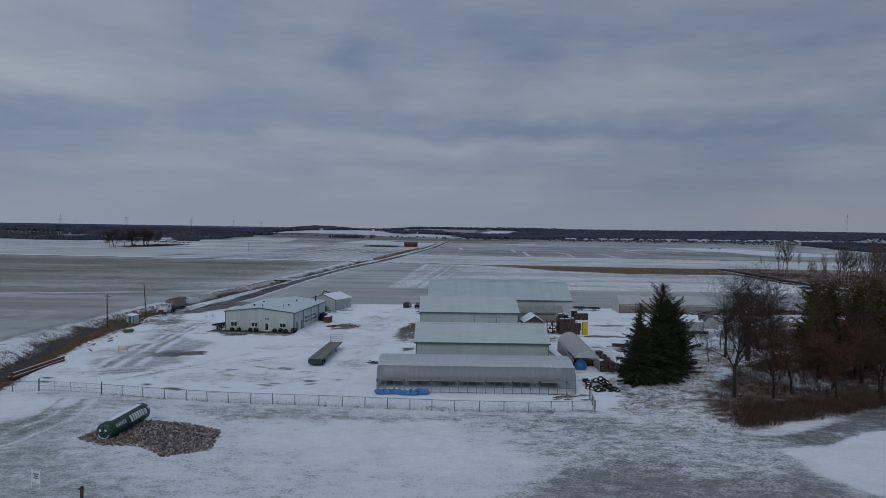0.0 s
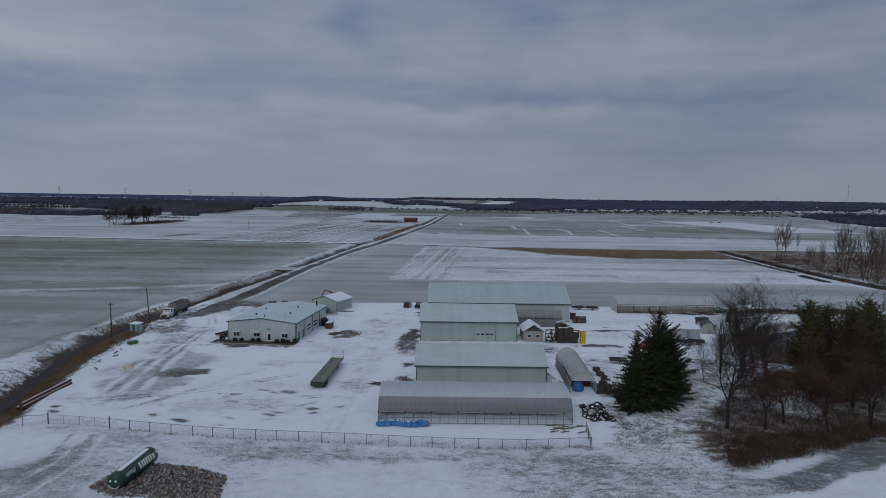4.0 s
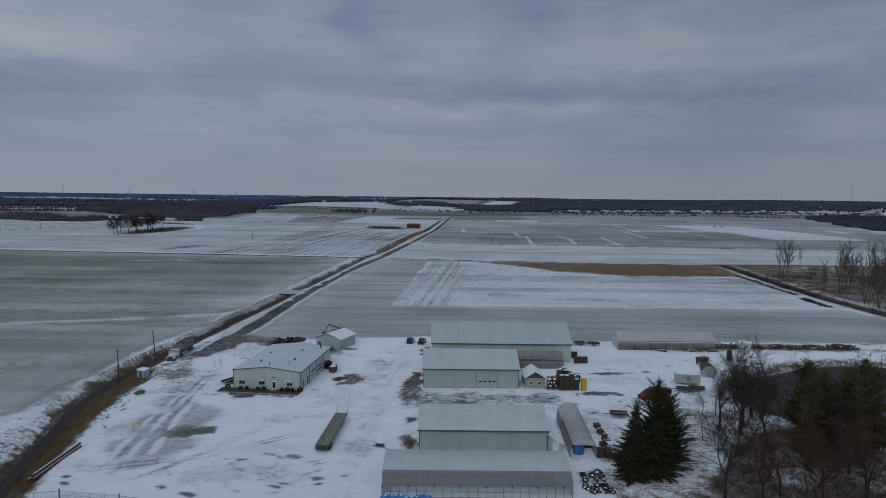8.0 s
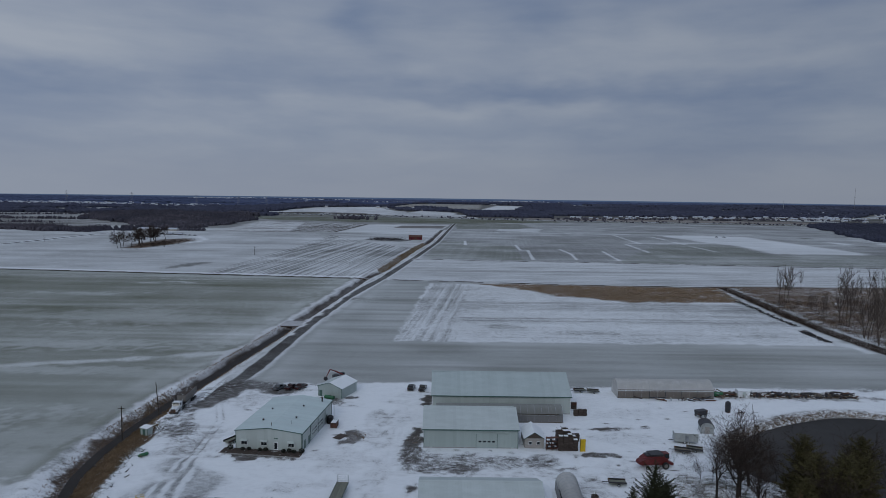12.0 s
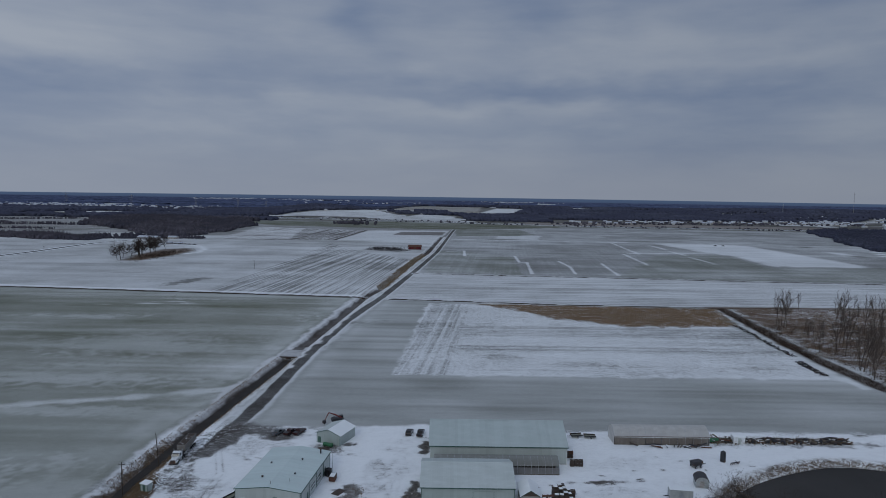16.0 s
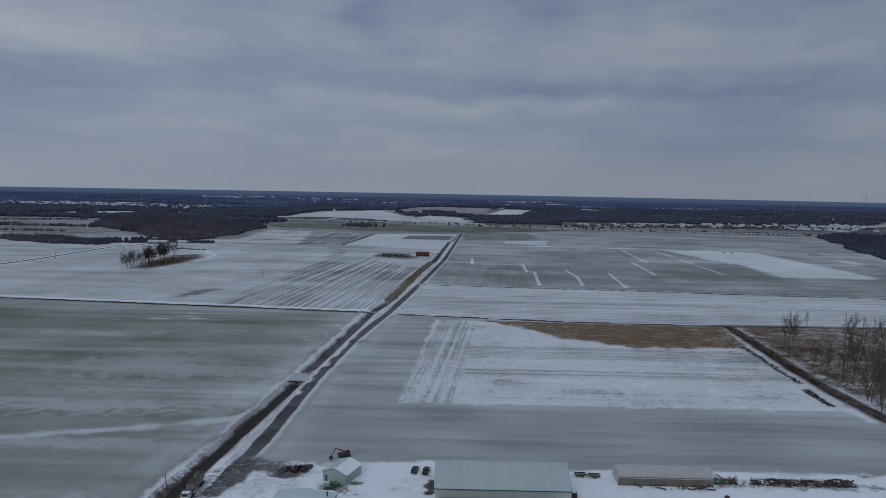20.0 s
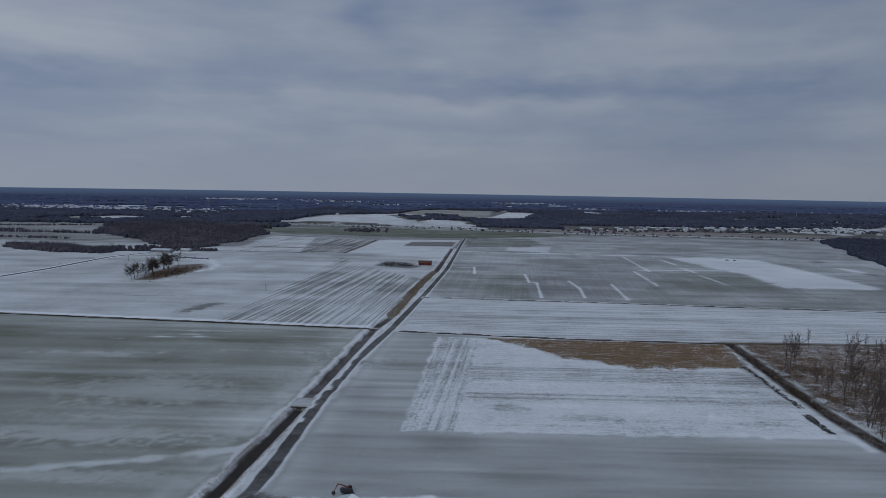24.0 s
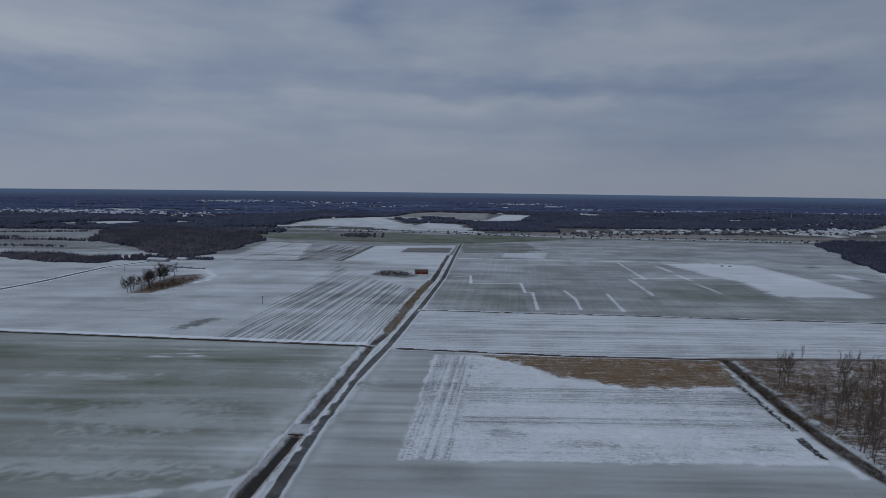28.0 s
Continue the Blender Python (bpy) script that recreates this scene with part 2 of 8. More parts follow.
M["bark"] = material("grey_brown_bark", (0.044, 0.036, 0.031), 0.95, grain=0.35, stretch=(4, 4, 1), bump=0.01, spec=0.1)
M["twig"] = material("bare_twigs", (0.056, 0.042, 0.035), 0.95, grain=0.3, spec=0.1)
M["grey_twig"] = material("grey_slim_twigs", (0.105, 0.083, 0.070), 0.95, grain=0.3)
M["needle"] = material("spruce_needles", (0.041, 0.045, 0.026), 0.95, grain=0.5, scale=1.2, spec=0.08)
M["pine_needle"] = material("pine_needles", (0.088, 0.078, 0.036), 0.95, grain=0.5, scale=1.2, spec=0.08)
M["brown_leaf"] = material("dead_oak_leaves", (0.095, 0.038, 0.024), 0.9, grain=0.5, scale=1.5)
M["bramble"] = material("dead_brambles", (0.086, 0.050, 0.036), 0.95, grain=0.5, scale=1.0)
M["dry_grass"] = material("dry_tan_grass", (0.190, 0.132, 0.080), 0.95, grain=0.4, scale=1.0)
M["crop"] = material("winter_crop_blades", (0.140, 0.138, 0.104), 0.95, grain=0.4, scale=0.3)
M["shrub"] = material("dark_evergreen_shrub", (0.024, 0.026, 0.020), 0.9, grain=0.5, scale=2.0)
M["stone"] = material("field_stones", (0.165, 0.138, 0.120), 0.85, grain=0.3, scale=0.8, bump=0.01)
N = Nodes(M["stone"].node_tree)
pick = N.add("ShaderNodeNewGeometry").outputs["Random Per Island"]
tone_a = N.mix(N.ramp(pick, 0.0, 0.35), (0.065, 0.053, 0.046), (0.20, 0.150, 0.115))
tone_b = N.mix(N.ramp(pick, 0.55, 1.0, 0.0, 1.0, "LINEAR"), tone_a, (0.50, 0.48, 0.46))
speck = N.noise(N.add("ShaderNodeTexCoord").outputs["Object"], 9.0, 5.0, 0.6)
dull = N.mix(N.ramp(speck, 0.35, 0.7, 0.0, 0.45), tone_b, (0.05, 0.045, 0.04))
N.add("ShaderNodeOutputMaterial", {0: N.add("ShaderNodeBsdfPrincipled", {"Base Color": dull, "Roughness": 0.85}).outputs[0]})
M["concrete"] = material("grey_concrete", (0.30, 0.29, 0.28), 0.85, grain=0.2, bump=0.004, stain=SNOW, stain_scale=0.8, stain_at=(0.55, 0.7))
M["blue_tarp"] = material("blue_tarp", (0.055, 0.19, 0.42), 0.5, grain=0.2, bump=0.03)
M["red_paint"] = material("red_machine_paint", (0.12, 0.014, 0.014), 0.4, stain=(0.16, 0.03, 0.025), grain=0.25)
M["red_barn"] = material("red_barn_boards", (0.115, 0.016, 0.018), 0.8, grain=0.3, stretch=(6, 6, 1))
M["orange_paint"] = material("orange_red_machine_paint", (0.17, 0.022, 0.018), 0.45, stain=(0.26, 0.13, 0.11))
M["yellow_paint"] = material("yellow_paint", (0.62, 0.42, 0.02), 0.5, stain=(0.3, 0.2, 0.03))
M["white_paint"] = material("white_vehicle_paint", (0.70, 0.72, 0.74), 0.35, stain=(0.42, 0.40, 0.38), stain_scale=0.8)
M["black_paint"] = material("black_car_paint", (0.012, 0.012, 0.014), 0.25)
M["maroon_paint"] = material("dark_red_car_paint", (0.035, 0.014, 0.014), 0.3)
M["grey_paint"] = material("grey_car_paint", (0.10, 0.11, 0.12), 0.3)
M["grey_box"] = material("grey_truck_body", (0.19, 0.175, 0.16), 0.5, stain=(0.24, 0.25, 0.25), stain_scale=0.7)
M["snow_cap"] = material("snow_cover", SNOW, 0.8, grain=0.04, scale=1.0, bump=0.02)
M["white_mark"] = material("white_lettering", (0.72, 0.74, 0.72), 0.6)
M["tank_blue"] = material("blue_plastic", (0.03, 0.15, 0.38), 0.4)
M["fence_steel"] = material("dull_fence_steel", (0.17, 0.175, 0.18), 0.5, metal=0.4)
M["far_roof"] = material("frosted_far_roof", (0.44, 0.47, 0.53), 0.8)
M["brick"] = material("pale_boards", (0.33, 0.31, 0.29), 0.8, grain=0.2, stretch=(1, 1, 6))
M["mulch"] = material("dark_mulch", (0.055, 0.040, 0.032), 0.95, grain=0.5, scale=4, bump=0.03, stain=SNOW, stain_scale=1.2, stain_at=(0.6, 0.68))
# bare-wood colour, lifted and cooled a little for the haze in between
M["far_wood"] = material("distant_bare_woodland", (0.096, 0.090, 0.108), 1.0, grain=0.45, scale=0.10, spec=0.0, stain=(0.068, 0.066, 0.084), stain_scale=0.008, stain_at=(0.42, 0.6))
# horizon trees: distance haze is put into the blue base colour
M["horizon_wood"] = material("haze_tinted_far_woodland", (0.078, 0.096, 0.162), 1.0, grain=0.45, scale=0.02, spec=0.0, stain=(0.17, 0.19, 0.24), stain_scale=0.004, stain_at=(0.62, 0.70), stretch=(0.35, 1, 1))
M["water_ditch"] = material("still_dark_ditch_water", (0.034, 0.029, 0.026), 0.5, grain=0.3, scale=0.5, spec=0.06)
# mid-distance trees: a weaker haze blue, also in the base colour
M["mid_wood"] = material("haze_tinted_mid_woodland", (0.072, 0.077, 0.108), 1.0, grain=0.35, scale=0.05, spec=0.0, stain=(0.060, 0.064, 0.096), stain_scale=0.006, stain_at=(0.42, 0.6))


# ---- ground: one sheet with ditches, banks, pond hollow and far rise ----
def spaced(stops):
    """Coordinates whose step changes evenly between (place, step) stops."""
    out = [stops[0][0]]
    for (a, sa), (b, sb) in zip(stops, stops[1:]):
        n = max(1, round((b - a) * 2 / (sa + sb)))
        w = np.linspace(sa, sb, n)
        out += list(a + np.cumsum(w) / w.sum() * (b - a))
    return np.array(out)


def polyline_distance(px, py, pts):
    best = np.full(px.shape, 1e9)
    for (ax, ay), (bx, by) in zip(pts, pts[1:]):
        dx, dy = bx - ax, by - ay
        t = np.clip(((px - ax) * dx + (py - ay) * dy) / (dx * dx + dy * dy), 0, 1)
        best = np.minimum(best, np.hypot(px - ax - t * dx, py - ay - t * dy))
    return best


def inside_distance(px, py, pts):
    """Signed distance to a polygon's outline, positive inside."""
    d = polyline_distance(px, py, pts + pts[:1])
    inside = np.zeros(px.shape, bool)
    for (ax, ay), (bx, by) in zip(pts, pts[1:] + pts[:1]):
        inside ^= ((ay > py) != (by > py)) & (px < (bx - ax) * (py - ay) / ((by - ay) or 1e-9) + ax)
    return np.where(inside, d, -d)


def step(v, a, b):
    t = np.clip((v - a) / (b - a), 0, 1)
    return t * t * (3 - 2 * t)


def value_noise(px, py, size, seed):
    """Smooth noise between -1 and 1 with features of about that size in metres."""
    rng = np.random.RandomState(seed)
    grid = rng.uniform(-1, 1, (256, 256))
    u, v = px / size, py / size
    iu, iv = np.floor(u).astype(int), np.floor(v).astype(int)
    fu, fv = u - iu, v - iv
    fu, fv = fu * fu * (3 - 2 * fu), fv * fv * (3 - 2 * fv)
    g = lambda a, b: grid[a % 256, b % 256]
    return (g(iu, iv) * (1 - fu) + g(iu + 1, iv) * fu) * (1 - fv) + (g(iu, iv + 1) * (1 - fu) + g(iu + 1, iv + 1) * fu) * fv


LANE = [(-73, 190), (-72, 205), (-70, 220), (-68.5, 243), (-66.6, 309), (-59, 400), (-46, 490), (-26.5, 668), (-6, 881), (21, 1328), (29, 1440)]
DITCH = [(-72, 60), (-73.5, 98), (-77.2, 112), (-81, 128), (-85.2, 142), (-86.8, 155), (-87.0, 172), (-85, 200), (-81.0, 240), (-74.8, 306), (-73, 330), (-60, 488), (-52, 535), (-32.5, 764), (-20, 860), (0, 1190)]
LINE_LEFT = [(-900, 570), (-378, 520), (-276, 510), (-179, 500), (-66.8, 489)]
LINE_R1 = [(-26, 640), (175, 626), (425, 605), (900, 566)]
LINE_R2 = [(-38, 482), (90, 467), (195, 463.5), (332, 467), (600, 476)]
DIAG = [(208, 462), (195.5, 346), (193, 306), (194, 266), (204, 236)]
HIGHWAY = [(-1700, 1820), (-826, 1788), (-559, 1805), (-25, 1780), (305, 1680), (613, 1635), (929, 1605), (1500, 1580)]
POND = [(74, 150), (77, 162), (89, 174), (105, 183), (123, 189.5), (137, 187.5), (155, 178), (160, 150), (140, 135), (100, 134), (82, 140)]
for _ in range(2):
    POND = [q for (ax, ay), (bx, by) in zip(POND, POND[1:] + POND[:1]) for q in ((ax * 0.75 + bx * 0.25, ay * 0.75 + by * 0.25), (ax * 0.25 + bx * 0.75, ay * 0.25 + by * 0.75))]
GROVE = [(45.4, 101), (41.5, 94.5), (40.0, 88), (39.5, 81), (48, 84.5), (57, 88.5), (67, 93), (90, 102), (140, 118), (150, 134), (100, 134), (80, 138), (72, 131), (64.7, 126), (56, 117), (51.7, 108.7)]

gx = spaced([(-4900, 400), (-2600, 60), (-900, 26), (-300, 3), (-100, 0.5), (60, 0.5), (125, 0.8), (330, 4), (900, 22), (2600, 60), (4900, 400)])
gy = spaced([(-4900, 600), (-200, 60), (30, 2), (55, 0.5), (180, 0.5), (215, 0.7), (300, 1.2), (480, 1.5), (660, 2.0), (900, 4), (1600, 14), (2600, 24), (4900, 90)])
GX, GY = np.meshgrid(gx, gy)

d_lane, d_ditch = polyline_distance(GX, GY, LANE), polyline_distance(GX, GY, DITCH)
rag = value_noise(GX, GY, 3.0, 3) * 0.7 + value_noise(GX, GY, 9.0, 4) * 0.9
pond_in = inside_distance(GX, GY, POND)


def bank(d, deep, floor_half, top_half):
    return -deep * (1 - step(d, floor_half, top_half))


near_ditch = step(GY, 185, 215)
Z = bank(d_ditch + rag * 0.25, 1.9, 0.7 + 0.7 * near_ditch, 4.6 + 1.9 * (1 - near_ditch))
Z += bank(polyline_distance(GX, GY, LINE_LEFT), 0.8, 0.5, 2.2) + bank(polyline_distance(GX, GY, LINE_R1), 0.8, 0.5, 2.2)
Z += bank(polyline_distance(GX, GY, LINE_R2), 0.8, 0.5, 2.2) + bank(polyline_distance(GX, GY, DIAG), 1.0, 1.0, 3.5)
Z -= 2.2 * step(pond_in, -4.5, 2.5)
Z += 0.35 * step(2.6 - np.abs(d_ditch - 8.0), 0, 2.6) * step(GY, 98, 112) * (1 - step(GY, 900, 1000)) * (GX > polyline_distance(GX, GY, [(0, 0), (0, 1)]) * 0 - 200)
Z += 1.3 * np.exp(-(((GX - 50) / 12) ** 2 + ((GY - 112) / 14) ** 2))
# causeways over the ditch
for cy, half in ((317, 10.5), (490, 3.2)):
    cx = np.interp(cy, [p[1] for p in DITCH], [p[0] for p in DITCH])
    Z = np.where((np.abs(GY - cy) < half) & (np.abs(GX - cx) < 9), np.maximum(Z, -0.15), Z)
# field relief, far hills and rise
Z += value_noise(GX, GY, 14, 8) * 0.06 + value_noise(GX, GY, 45, 9) * 0.10 * step(GY, 210, 260)
dist = np.hypot(GX, GY)
Z += 18 * step(dist, 1500, 4800) ** 1.2
Z += 8.5 * np.exp(-(((GX + 640) / 240) ** 2 + ((GY - 1480) / 220) ** 2)) + 16 * np.exp(-(((GX + 300) / 340) ** 2 + ((GY - 2250) / 330) ** 2))
Z += 11 * np.exp(-(((GX + 1150) / 620) ** 2 + ((GY - 1950) / 260) ** 2))
Z += (25 + 3 * value_noise(GX, GY, 330, 77)) * np.exp(-((GY - 2720 + 0.10 * GX) / 330) ** 2) * step(GX, -330, -60)
Z += 22 * np.exp(-(((GX + 500) / 170) ** 2 + ((GY - 2760) / 260) ** 2))

# how much snow lies, what the soil is, and how strongly rows show
snow = np.full(GX.shape, 0.52)
soil = np.zeros((*GX.shape, 3))
soil[:] = (0.085, 0.088, 0.068)
rows_x, rows_y = np.zeros(GX.shape), np.zeros(GX.shape)
patchy = 0.20 + 0.80 * step(GX, -98, -84) * (1 - step(GY, 206, 222)) * (0.6 + 0.4 * step(GY, 90, 97))
crumb = value_noise(GX, GY, 2.6, 23) + 0.7 * value_noise(GX, GY, 1.2, 24)
edge = value_noise(GX, GY, 7, 21) * 1.5 + value_noise(GX, GY, 2.2, 22) * 0.6


def lay(poly, cover=None, color=None, soft=3.0, rx=None, ry=None, ragged=1.0, pt=None):
    """Give the ground inside an outline its snow cover, soil and rows, with a soft ragged rim."""
    global snow, soil, rows_x, rows_y, patchy
    w = step(inside_distance(GX, GY, poly) + edge * ragged, -soft / 2, soft / 2)
    if pt is not None:
        patchy = patchy * (1 - w) + pt * w
    if cover is not None:
        snow = snow * (1 - w) + cover * w
    if color is not None:
        soil = soil * (1 - w[..., None]) + np.array(color) * w[..., None]
    if rx is not None:
        rows_x = rows_x * (1 - w) + rx * w
    if ry is not None:
        rows_y = rows_y * (1 - w) + ry * w


def band(pts, half, cover=None, color=None, soft=1.0, ragged=0.5, rows=None):
    global snow, soil, rows_x, rows_y
    w = step(half - polyline_distance(GX, GY, pts) + edge * ragged, -soft / 2, soft / 2)
    if cover is not None:
        snow = snow * (1 - w) + cover * w
    if color is not None:
        soil = soil * (1 - w[..., None]) + np.array(color) * w[..., None]
    if rows is not None:
        rows_x, rows_y = rows_x * (1 - w) + rows * w, rows_y * (1 - w)


def blot(x, y, rx, ry, cover, color=None, turn=0.0):
    """A bare or white patch with a soft rim."""
    global snow, soil
    c, s = math.cos(radians(turn)), math.sin(radians(turn))
    u, v = ((GX - x) * c + (GY - y) * s) / rx, (-(GX - x) * s + (GY - y) * c) / ry
    w = 1 - step(np.hypot(u, v) + edge * 0.22 + rag * 0.16 + crumb * 0.38, 0.35, 1.15)
    snow = snow * (1 - w) + cover * w
    if color is not None:
        soil = soil * (1 - w[..., None]) + np.array(color) * w[..., None]


OLIVE, GREY, DIRT, DARK = (0.075, 0.082, 0.052), (0.098, 0.098, 0.088), (0.085, 0.070, 0.058), (0.050, 0.036, 0.027)
# far country
lay([(-4900, 1150), (4900, 1150), (4900, 4900), (-4900, 4900)], 0.30, (0.09, 0.085, 0.075), 60)
lay([(-687, 1718), (-481, 1660), (-24, 1750), (300, 1650), (300, 1500), (30, 1442), (-236, 1470), (-401, 1465)], 0.14, (0.085, 0.092, 0.052), 12)
lay([(-1120, 1546), (-938, 1656), (-818, 1443), (-1003, 1384)], 0.34, None, 12)
lay([(-1300, 1330), (-956, 1330), (-725, 1278), (-551, 1164), (-599, 1050), (-749, 1010), (-1200, 1030)], 0.46, None, 12)
lay([(-900, 1560), (-300, 1500), (60, 1470), (1400, 1480), (1400, 1640), (300, 1640), (-460, 1760), (-1500, 1900)], None, None, 20)
far_open = value_noise(GX * 0.45, GY, 120, 55) + 0.6 * value_noise(GX, GY, 70, 56)
w = step(GY, 1690, 1760)
strips = step(value_noise(GX * 0.20, GY, 34, 57), 0.70, 0.76) * (value_noise(GX, GY, 400, 58) > -0.2)
snow = snow * (1 - w) + (0.06 + 0.46 * np.maximum(step(far_open, 0.50, 0.58), strips)) * w
lay([(-500, 1930), (-440, 2200), (-250, 2290), (-150, 2060), (-170, 1900)], 0.58, None, 12)
lay([(-115, 1990), (-60, 2150), (50, 2090), (30, 1960)], 0.58, None, 12)
lay([(-240, 2330), (-150, 2650), (160, 2600), (130, 2320)], 0.26, (0.15, 0.13, 0.10), 20)
lay([(120, 2300), (220, 2550), (330, 2520), (260, 2330)], 0.62, None, 20)
lay([(-1600, 1250), (-700, 1190), (-560, 1330), (-800, 1480), (-1500, 1640)], 0.30, (0.085, 0.078, 0.066), 20, rx=0.5)
# broad fields
lay([(-900, 571), (-66, 490), (-30, 770), (-8, 1010), (-170, 1040), (-330, 1110), (-470, 1040), (-900, 1010)], 0.54, (0.10, 0.10, 0.088), 4)
lay([(-190, 505), (-62, 491), (-36, 770), (-120, 890), (-175, 1000)], 0.49, GREY, 10, ry=0.75)
lay([(-384, 1072), (-404, 1401), (-163, 1359), (-184, 1076)], 0.55, (0.10, 0.085, 0.07), 4, ry=0.4)
lay([(-300, 1380), (-165, 1356), (-186, 1080), (-262, 1078)], 0.30, (0.09, 0.08, 0.07), 8, ry=0.9)
band([(-384, 1072), (-262, 1070), (-184, 1074), (-163, 1359)], 2.5, 0.05, DARK, 2)
band([(-370, 1160), (-250, 1150)], 5, 0.15, DIRT, 5)
lay([(-178, 1064), (-157, 1356), (18, 1395), (-13, 1030)], 0.62, None, 5)
lay([(-95, 1230), (-85, 1330), (8, 1340), (0, 1235)], 0.25, DIRT, 6)
lay([(-900, 568), (-68, 487), (-84, 240), (-93, 200), (-95, 120), (-130, 40), (-900, 40)], 0.305, (0.100, 0.112, 0.066), 3, pt=0.07)
lay([(-24, 642), (900, 568), (1300, 1500), (300, 1590), (34, 1440)], 0.40, GREY, 5, ry=0.08)
lay([(30, 1290), (28, 1440), (180, 1480), (190, 1300)], 0.25, OLIVE, 12)
lay([(-11, 891), (33, 897), (93, 831), (84, 640), (-15, 648)], 0.38, OLIVE, 3, ry=0.10)
lay([(32, 1395), (178, 1422), (157, 1249), (28, 1228)], 0.27, OLIVE, 5)
lay([(112, 1242), (197, 1256), (173, 1141), (99, 1164)], 0.58, None, 8, ragged=2)
lay([(182, 640), (295, 870), (385, 915), (405, 867), (386, 736), (518, 749), (900, 760), (900, 575), (429, 609), (180, 630)], 0.37, OLIVE, 10)
lay([(373, 1090), (480, 1105), (517, 1076), (524, 774), (507, 753), (397, 756), (413, 884), (392, 934), (383, 1012)], 0.74, None, 12, ragged=3)
lay([(643, 1490), (866, 1444), (712, 1154), (570, 1083)], 0.40, None, 15)
band([(612, 1080), (591, 858)], 2.5, 0.75, None, 3, 0.5)
band([(616, 1080), (595, 858)], 1.2, 0.1, None, 2, 0.5)
for ax, ay, bx, by in ((296, 1094, 281, 892), (258, 889, 248, 752), (194, 759, 184, 647), (352, 1087, 336, 769), (146, 780, 148, 719), (148, 719, 141, 656)):
    band([(ax, ay), (bx, by)], 1.7, 0.74, None, 2, 0.3)
band([(8, 893), (33, 907), (31, 830), (98, 838), (95, 761), (104, 762), (95, 651)], 1.8, 0.74, None, 2, 0.3)
band([(20, 1134), (474, 1104)], 3.0, 0.80, None, 4, 1.0)
band([(268, 901), (394, 916)], 2.4, 0.80, None, 3, 1.0)
lay([(-36, 484), (90, 469), (195, 466), (332, 469), (900, 480), (900, 565), (425, 603), (175, 624), (-26, 638)], 0.58, (0.10, 0.10, 0.09), 3, rx=0.6)
lay([(-44, 480), (90, 464), (205, 461), (196, 350), (192, 268), (215, 215), (-66, 214), (-62, 300)], 0.40, (0.098, 0.106, 0.080), 3, pt=0.07)
lay([(-9, 465), (22, 464), (200, 456), (186, 390), (180, 279), (-20, 278)], 0.63, (0.095, 0.095, 0.085), 4, rx=0.16, pt=0.45)
lay([(8, 388), (186, 388), (184, 357), (2, 358)], 0.51, (0.105, 0.105, 0.098), 3, rx=0.36, pt=0.4, ragged=0.8)
lay([(-4, 339), (182, 337), (181, 322), (-6, 324)], 0.52, (0.105, 0.105, 0.098), 2, rx=0.36, pt=0.4, ragged=0.8)
lay([(-9, 465), (20, 464), (6, 279), (-20, 278)], 0.55, None, 3, rx=0.0, ry=0.34, pt=0.45)
lay([(24, 467), (90, 464), (203, 459), (190, 394), (124, 392), (80, 409), (57, 442)], 0.20, (0.19, 0.12, 0.065), 8, rx=0.35, ragged=3.5, pt=1.0)
for bx, by, rx_, ry_, cv in ((30, 312, 14, 6, 0.48), (70, 300, 22, 7, 0.52), (100, 313, 9, 6, 0.74), (135, 302, 16, 6, 0.74), (60, 318, 16, 4, 0.72), (150, 296, 20, 4, 0.50), (24, 420, 14, 14, 0.70), (160, 346, 14, 4, 0.52)):
    blot(bx, by, rx_, ry_, cv)
lay([(215, 462), (203, 330), (203, 270), (260, 230), (700, 250), (700, 470)], 0.26, (0.115, 0.074, 0.046), 4, ragged=2, pt=1.0)
band([(205, 455), (189, 345), (184, 300), (186, 268)], 3.0, 0.70, None, 2, 1.0)
# long wind-drawn streaks over the crop fields, and drifts beside the ditch
LEFT_FIELD = [(-900, 568), (-68, 487), (-84, 240), (-93, 200), (-95, 120), (-130, 40), (-900, 40)]
w = step(inside_distance(GX, GY, LEFT_FIELD), 0, 6)
streaks = 0.10 * value_noise(GX * 0.05 + GY * 0.004, GY, 9, 61) + 0.09 * value_noise(GX * 0.03, GY, 24, 62) + 0.07 * value_noise(GX * 0.10, GY, 3.6, 63)
snow = snow + w * (streaks * step(GY, 150, 240) + 0.13 * (1 - step(d_ditch, 8, 42)) * (1 + 0.6 * value_noise(GX, GY, 6, 64)))
MID_FIELD = [(-44, 478), (205, 461), (192, 268), (215, 215), (-66, 214), (-62, 300)]
SQUARE = [(-9, 465), (200, 456), (186, 390), (180, 279), (-20, 278)]
w = step(inside_distance(GX, GY, MID_FIELD), 0, 6) * (1 - step(inside_distance(GX, GY, SQUARE), -3, 3))
snow = snow + w * (0.07 * value_noise(GX * 0.05, GY, 6, 65) + 0.05 * value_noise(GX * 0.08, GY, 2.6, 66) + 0.04 * value_noise(GX, GY, 30, 67) + 0.10 * (1 - step(d_lane, 4, 22)))
